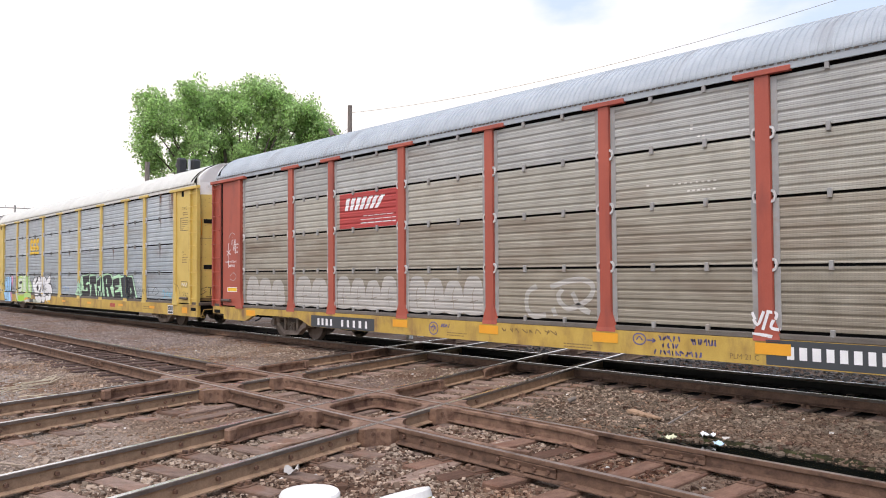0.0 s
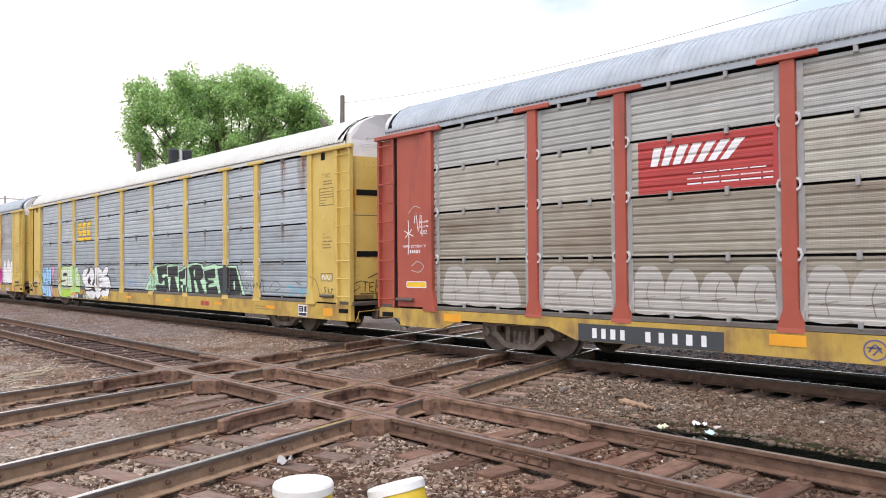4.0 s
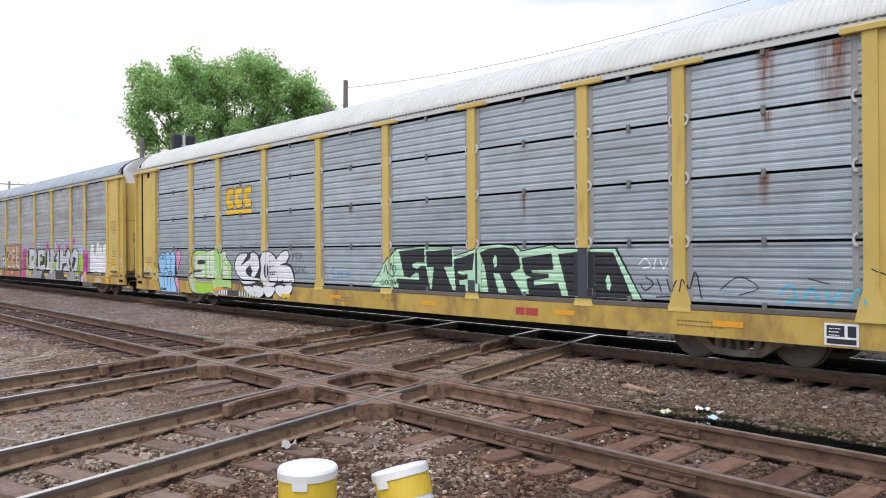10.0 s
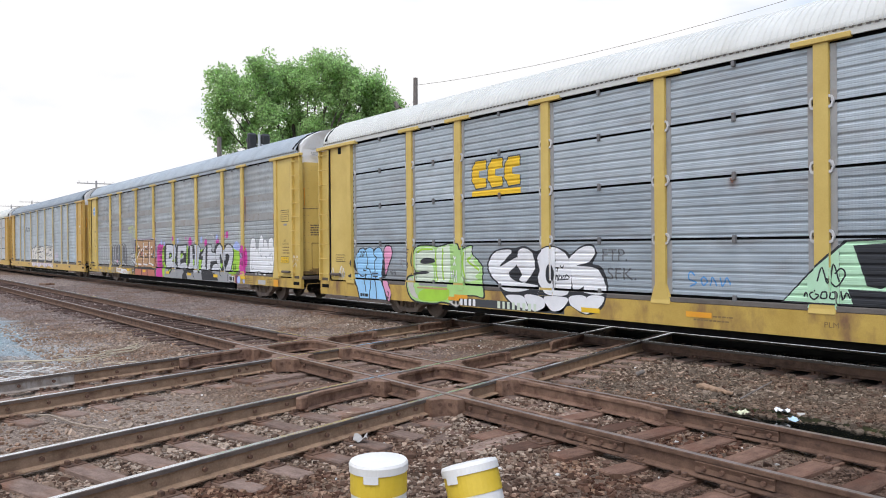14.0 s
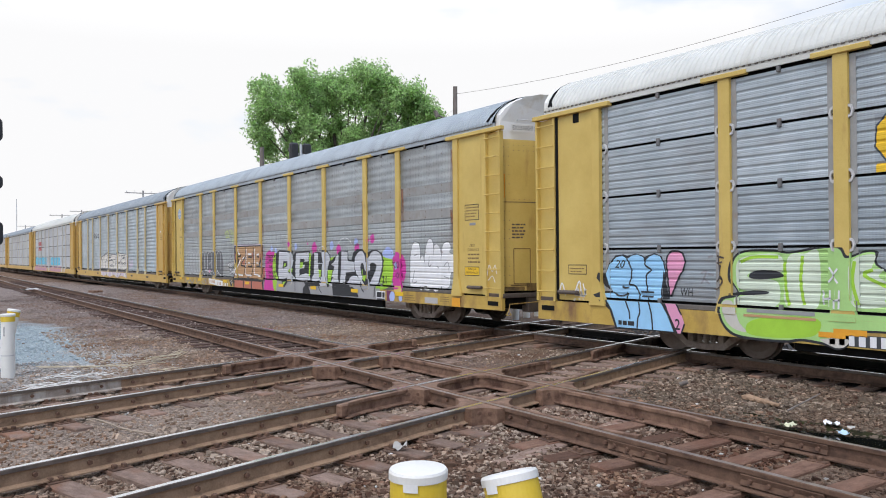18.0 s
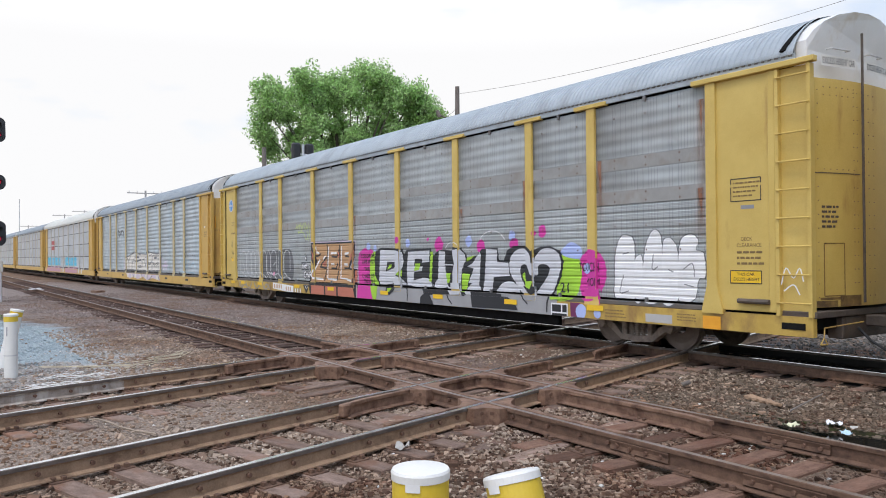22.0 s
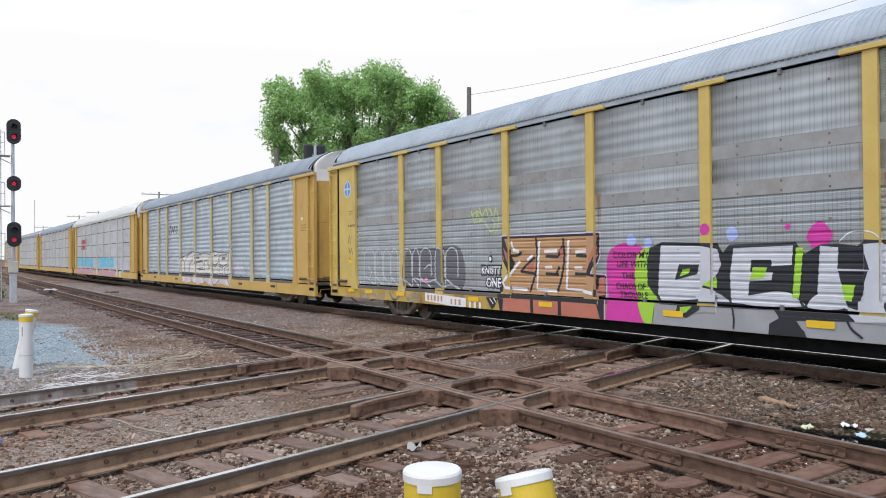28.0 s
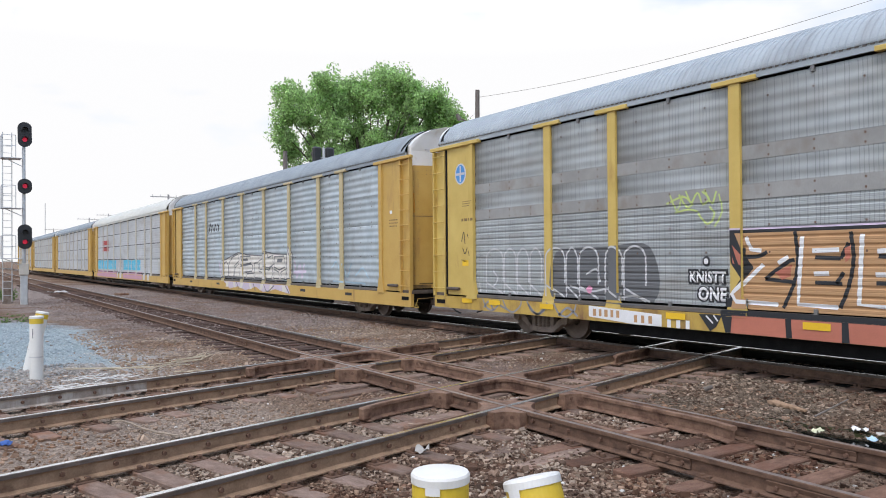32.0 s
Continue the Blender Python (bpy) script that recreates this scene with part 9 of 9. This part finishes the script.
tube(bm, (-5.55, -3.5, -0.18), (-5.35, -3.1, 0.02), 0.014, 0.008, seg=6)
tagged(put("stick", mesh_of("stick", bm, POLE)), "thin dry stick in the gravel", "stick")
bm = bmesh.new()
for i in range(5):
    bmesh.ops.create_icosphere(bm, subdivisions=1, radius=0.1 - 0.01 * i, matrix=Matrix.Translation((-6.35 + 0.12 * i, -3.1 - 0.04 * i, -0.18)) @ Matrix.Diagonal((1.4, 0.8, 0.5, 1)))
tagged(put("rust_lump", mesh_of("rust_lump", bm, RUSTRAIL)), "rusty lump of scrap on the gravel", "scrap")
bm = bmesh.new()
box(bm, -0.45, 0.45, -0.25, 0.25, 0, 0.16, 0.03)
tagged(put("stone_block", mesh_of("stone_block", bm, CAST), None, pose(-48.5, -3.76, -0.27, 0, 0, 12)), "brown concrete block between the tracks", "block")
crumple("board", -50.5, -6.9, -0.05, 1.1, PALEGREY, "weathered grey board lying by the side track", 7, 0.1)


def straw(lines, r, mat, name, label):
    for i, pts in enumerate(lines):
        bm = bmesh.new()
        for a, b in zip(pts, pts[1:]):
            tube(bm, a, b, r, seg=5)
        tagged(put(name, mesh_of(name, bm, mat)), label, "straw", name)


STRAW = surf("dry_straw", (0.42, 0.35, 0.24), (0.58, 0.50, 0.37), 6, 0.9, bump=0.1)
ROOT = surf("dry_root_bark", (0.24, 0.19, 0.14), (0.36, 0.29, 0.22), 6, 0.9, bump=0.2)
PALESTRAW = surf("bleached_cord", (0.60, 0.58, 0.54), (0.76, 0.74, 0.70), 6, 0.8, bump=0.1)
rs = random.Random(8)
lines = []
spine = [(-15.4, -10.5), (-15.0, -9.9), (-14.75, -9.3), (-15.2, -8.75), (-15.7, -8.2), (-16.3, -7.8), (-16.9, -7.4)]
for i in range(11):
    k = rs.randrange(0, 5)
    run_on = rs.choice((2, 3, 3))
    lines.append([(x + rs.uniform(-0.3, 0.3), y + rs.uniform(-0.2, 0.2), -0.18 + rs.uniform(0, 0.05)) for x, y in spine[k:k + run_on]])
for i in range(6):
    x, y, a = rs.uniform(-16.0, -14.0), rs.uniform(-9.8, -8.2), rs.uniform(0.3, 2.9)
    lines.append([(x, y, -0.17), (x + 0.2 * math.cos(a), y + 0.2 * math.sin(a), -0.14), (x + 0.45 * math.cos(a + 0.4), y + 0.45 * math.sin(a + 0.4), -0.18)])
straw(lines, 0.008, STRAW, "dry_stalk", "pale dry stalk lying on the gravel")
cords = []
for i in range(11):
    y, q, a = rs.uniform(-11.5, -10.3), rs.uniform(1.15, 2.1), rs.uniform(-0.5, 0.9)
    n, ph, bend = rs.randrange(5, 10), rs.uniform(0, 6), rs.uniform(-0.12, 0.12)
    x = XR[4] + DR * (y + 6.5) - q
    pts = []
    for k in range(n):
        pts.append((x, y, -0.18 + 0.02 * math.sin(k * 1.7 + ph)))
        x, y, a = x - 0.12 * math.sin(a), y + 0.12 * math.cos(a), a + bend + 0.35 * math.sin(k * 1.3 + ph)
    cords.append(pts)
straw(cords, 0.008, PALESTRAW, "cord", "pale tangled cord beside the rail")
straw([[(-10.29, -10.74, -0.18), (-10.21, -10.65, -0.17), (-10.01, -10.57, -0.18), (-9.56, -10.52, -0.17), (-9.32, -10.42, -0.18), (-8.96, -10.27, -0.17)], [(-5.0, -9.3, -0.17), (-4.7, -9.35, -0.12), (-4.45, -9.25, -0.13), (-4.4, -9.1, -0.17)]], 0.011, ROOT, "dry_root", "bent dry root on the gravel")


def puddle():
    """Shallow dark water in the hollow beside the rail, with a mossy far bank."""
    bm = bmesh.new()
    rings = []
    for i in range(61):
        x = -5.85 + 7.5 * i / 60
        c, w = puddle_line(x)
        w = max(w, 0.02) * (1 + 0.35 * noise.noise((x * 3, 1, 0)))
        rings.append([(x, c - 0.16 + w * f * 1.5, BED - 0.034) for f in (-1, 0, 1)])
    loft(bm, rings, closed=False)
    m = surf("dark_water", (0.004, 0.005, 0.004), (0.008, 0.009, 0.007), 3, 0.05, bump=0.01, fine=9, rough_var=0.02, world=True)
    tagged(put("puddle", mesh_of("puddle", bm, m, smooth=True)), "shallow dark puddle in the gravel beside the rail", "water", kind="structure")
    bm = bmesh.new()
    rings = []
    for i in range(121):
        x = -5.9 + 7.6 * i / 120
        c, w = puddle_line(x)
        w *= 1 + 0.4 * noise.noise((x * 2.5, 4, 0))
        rings.append([(x, c + w * f + 0.05 * noise.noise((x * 7, f * 2, 2)), bed(x, c + w * f) + 0.022 * (1 - (2 * q - 1) ** 2) + 0.022 * noise.noise((x * 11, f * 5, 5))) for q, f in [(k / 7, 0.72 + 0.55 * k / 7) for k in range(8)]])
    loft(bm, rings, closed=False)
    m = surf("dark_moss", (0.010, 0.009, 0.006), (0.032, 0.031, 0.014), 9, 0.95, bump=1.0, fine=60, world=True, stain=(0.045, 0.048, 0.018), stain_at=(0.50, 0.7), stain_scale=4, spec=0.1)
    tagged(put("moss_strip", mesh_of("moss_strip", bm, m, smooth=True)), "dark green mossy bank of the puddle", "moss", kind="structure")


puddle()


# ---- loose ballast ----
def ballast(name, count, area, spread, size, mat, label, seed, buried=False, fine=False):
    """Broken stones: each a small irregular block of its own, thinning out with distance."""
    rng = np.random.default_rng(seed)
    x0, x1, y0, y1 = area
    p = np.stack([rng.uniform(x0, x1, count), rng.uniform(y0, y1, count)], 1)
    keep = rng.uniform(size=count) < np.clip(spread / np.hypot(p[:, 0], p[:, 1] + 12.5), 0.05, 1)
    for y in (-0.7535, 0.7535, *YT.values()):
        keep &= np.abs(p[:, 1] - y) > 0.085
    for k in (1, 2, 3, 4):
        keep &= np.abs(p[:, 0] - (XR[k] + DR * (p[:, 1] + 6.5))) > 0.09
    soft = np.minimum.reduce([(p[:, 0] - x0) / 2.5, (x1 - p[:, 0]) / 2.5, (p[:, 1] - y0) / (2.0 if y1 - y0 > 6 else 0.2)])
    ragged = np.array([noise.noise((q[0] * 0.6, q[1] * 0.6, seed)) for q in p])
    keep &= rng.uniform(size=count) < np.clip(soft + 0.5 * ragged * (soft < 1), 0, 1)
    if fine:
        keep &= (p[:, 0] > -15.5) | (p[:, 1] > -9.7) | (rng.uniform(size=count) < 0.03)
        middle = np.abs(p[:, 0] - (XR[2] + XR[3]) / 2 - DR * (p[:, 1] + 6.5)) < 1.25
        middle |= (np.abs(p[:, 1] + 5.99) < 1.0) & (p[:, 0] < -14.5)
        keep &= ~middle | (rng.uniform(size=count) < 0.35)
    p = p[keep]
    p3 = np.concatenate([p, np.full((len(p), 1), -0.2), np.ones((len(p), 1))], 1)
    bare = np.zeros(len(p), bool)
    for inv in TIES:
        q = p3 @ np.array(inv).T
        bare |= (np.abs(q[:, 0]) < 0.125) & (np.abs(q[:, 1]) < 1.3)
    p = p[~bare | (rng.uniform(size=len(p)) < (1.0 if buried else 0.07))]
    wet = np.array([abs(q[1] - puddle_line(q[0])[0] + 0.16) < puddle_line(q[0])[1] * 1.1 for q in p])
    p = p[~wet | (rng.uniform(size=len(p)) < 0.06)]
    n = len(p)
    cube = np.array([(a, b, c) for a in (-1, 1) for b in (-1, 1) for c in (-1, 1)], float)
    v = cube[None] * rng.uniform(0.55, 1.0, (n, 8, 3))
    s = size * rng.lognormal(0, 0.35, (n, 1, 1)) * np.stack([rng.uniform(0.7, 1.3, n), rng.uniform(0.7, 1.3, n), rng.uniform(0.5, 0.9, n)], 1)[:, None]
    v = v * s
    a, t = rng.uniform(0, 6.28, n), rng.normal(0, 0.5, n)
    ca, sa, ct, st = np.cos(a), np.sin(a), np.cos(t), np.sin(t)
    turn = np.stack([np.stack([ca, -sa * ct, sa * st], 1), np.stack([sa, ca * ct, -ca * st], 1), np.stack([0 * a, st, ct], 1)], 1)
    v = np.einsum("nij,nkj->nki", turn, v)
    z = np.array([bed(q[0], q[1]) for q in p])
    z = z - 0.05 * np.clip((np.abs(p[:, 1]) - 14) / 10, 0, 1) + size * rng.uniform(0.0, 0.55, n) + (0.03 if buried else 0.0)
    v += np.concatenate([p, z[:, None]], 1)[:, None]
    quads = np.array([(0, 1, 3, 2), (4, 6, 7, 5), (0, 4, 5, 1), (2, 3, 7, 6), (0, 2, 6, 4), (1, 5, 7, 3)])
    f = (np.arange(n)[:, None, None] * 8 + quads[None]).reshape(-1, 4)
    me = bpy.data.meshes.new(name)
    me.vertices.add(n * 8)
    me.vertices.foreach_set("co", v.reshape(-1))
    me.loops.add(len(f) * 4)
    me.loops.foreach_set("vertex_index", f.reshape(-1))
    me.polygons.add(len(f))
    me.polygons.foreach_set("loop_start", np.arange(len(f)) * 4)
    me.materials.append(mat)
    me.update(calc_edges=True)
    me.validate()
    me.polygons.foreach_set("use_smooth", np.zeros(len(me.polygons), bool))
    tagged(put(name, me), label, "ballast", kind="stuff")


GREYSTONE = surf("tan_gravel_stone", (0.084, 0.063, 0.046), (0.190, 0.147, 0.109), 3, 0.95, bump=0.3, fine=80, island=0.42, world=True, stain=(0.144, 0.098, 0.068), stain_at=(0.48, 0.66), stain_scale=0.8, spec=0.1)
# Stones under the train: oil and the train's shade, both in the colour.
OILSHADESTONE = surf("oil_and_shade_stone", (0.006, 0.006, 0.006), (0.018, 0.016, 0.015), 3, 0.8, bump=0.3, fine=80, island=0.5, world=True, spec=0.2)
PALESTONE = surf("pale_pebble", (0.42, 0.40, 0.36), (0.62, 0.60, 0.56), 3, 0.85, bump=0.2, fine=60, island=0.3, world=True)
ROADSTONE = surf("blue_grey_gravel", (0.26, 0.315, 0.33), (0.40, 0.46, 0.475), 3, 0.9, bump=0.3, fine=80, island=0.25, world=True, spec=0.1)
ballast("ballast", 86000, (-8.8, 7.5, -16.0, -1.0), 5.0, 0.0165, STONE, "dark brown broken ballast stones between the rails", 1)
ballast("dusty_ballast", 165000, (-24, -4.2, -15.0, -1.0), 5.0, 0.0165, DUSTSTONE, "dusty brown broken ballast stones round the crossing", 7, fine=True)
BROWNSTONE = surf("brown_ballast_stone", (0.093, 0.060, 0.043), (0.211, 0.145, 0.105), 3, 0.95, bump=0.3, fine=80, island=0.42, world=True, stain=(0.124, 0.065, 0.042), stain_at=(0.48, 0.64), stain_scale=0.55, spec=0.08)
ballast("coarse_ballast", 11000, (-9.8, 4.5, -14.0, -5.4), 5.5, 0.022, BROWNSTONE, "large brown ballast stones", 2, fine=True)
ballast("gravel", 62000, (-9.5, 6.0, -4.7, -1.1), 8.0, 0.017, GREYSTONE, "tan gravel beside the main track", 3)
ballast("roadside_gravel", 3000, (-29, -16.8, -12.4, -9.7), 14.0, 0.016, ROADSTONE, "blue-grey gravel beside the signal", 4)
ballast("oily_ballast", 24000, (-30, 4, -0.66, 0.66), 20.0, 0.022, OILSHADESTONE, "ballast between the rails, blackened for oil and the train's shade", 6, True)
ballast("pale_pebbles", 1300, (-28, 1, -12, -1), 8.0, 0.015, PALESTONE, "scattered pale pebbles", 5)
FARSTONE = surf("far_gravel_stone", (0.185, 0.146, 0.127), (0.335, 0.275, 0.242), 3, 0.95, bump=0.3, fine=80, island=0.22, world=True, stain=(0.23, 0.16, 0.125), stain_at=(0.46, 0.62), stain_scale=0.55, spec=0.1)
ballast("far_gravel", 45000, (-48, -20, -9.4, -1.2), 26.0, 0.020, FARSTONE, "dusty mauve-brown gravel between the far tracks", 8, fine=True)
ASHSTONE = surf("ash_grey_gravel", (0.25, 0.226, 0.202), (0.45, 0.415, 0.375), 3, 0.9, bump=0.3, fine=80, island=0.3, world=True, spec=0.1)
ballast("ash_gravel", 8000, (-17.0, -12.6, -12.3, -9.9), 14.0, 0.017, ASHSTONE, "ash-grey gravel round the marker pipes", 9)
# Gravel seen below the cars; its colour is darkened for the train's shade.
SHADESTONE = surf("shade_grey_gravel", (0.10, 0.092, 0.083), (0.22, 0.207, 0.19), 3, 0.9, bump=0.3, fine=80, island=0.35, world=True, spec=0.1)
ballast("far_side_gravel", 9000, (-16, 8, 1.5, 7.5), 30.0, 0.028, SHADESTONE, "grey gravel beyond the main track", 10)


# ---- what moves ----
def motions():
    steps = [i * 0.5 for i in range(65)]
    for car in CARS:
        x0 = car.matrix_basis.translation.x
        walk(car, [(t, pose(x0 + run(t), 0, 0)) for t in steps])
    fine = [i * 0.25 for i in range(129)]
    for ws, x in SETS:
        if ws.parent in CARS[:5]:
            walk(ws, [(t, pose(x, 0, 0.42) @ Matrix.Rotation(run(t) / 0.42, 4, "Y")) for t in fine])


motions()
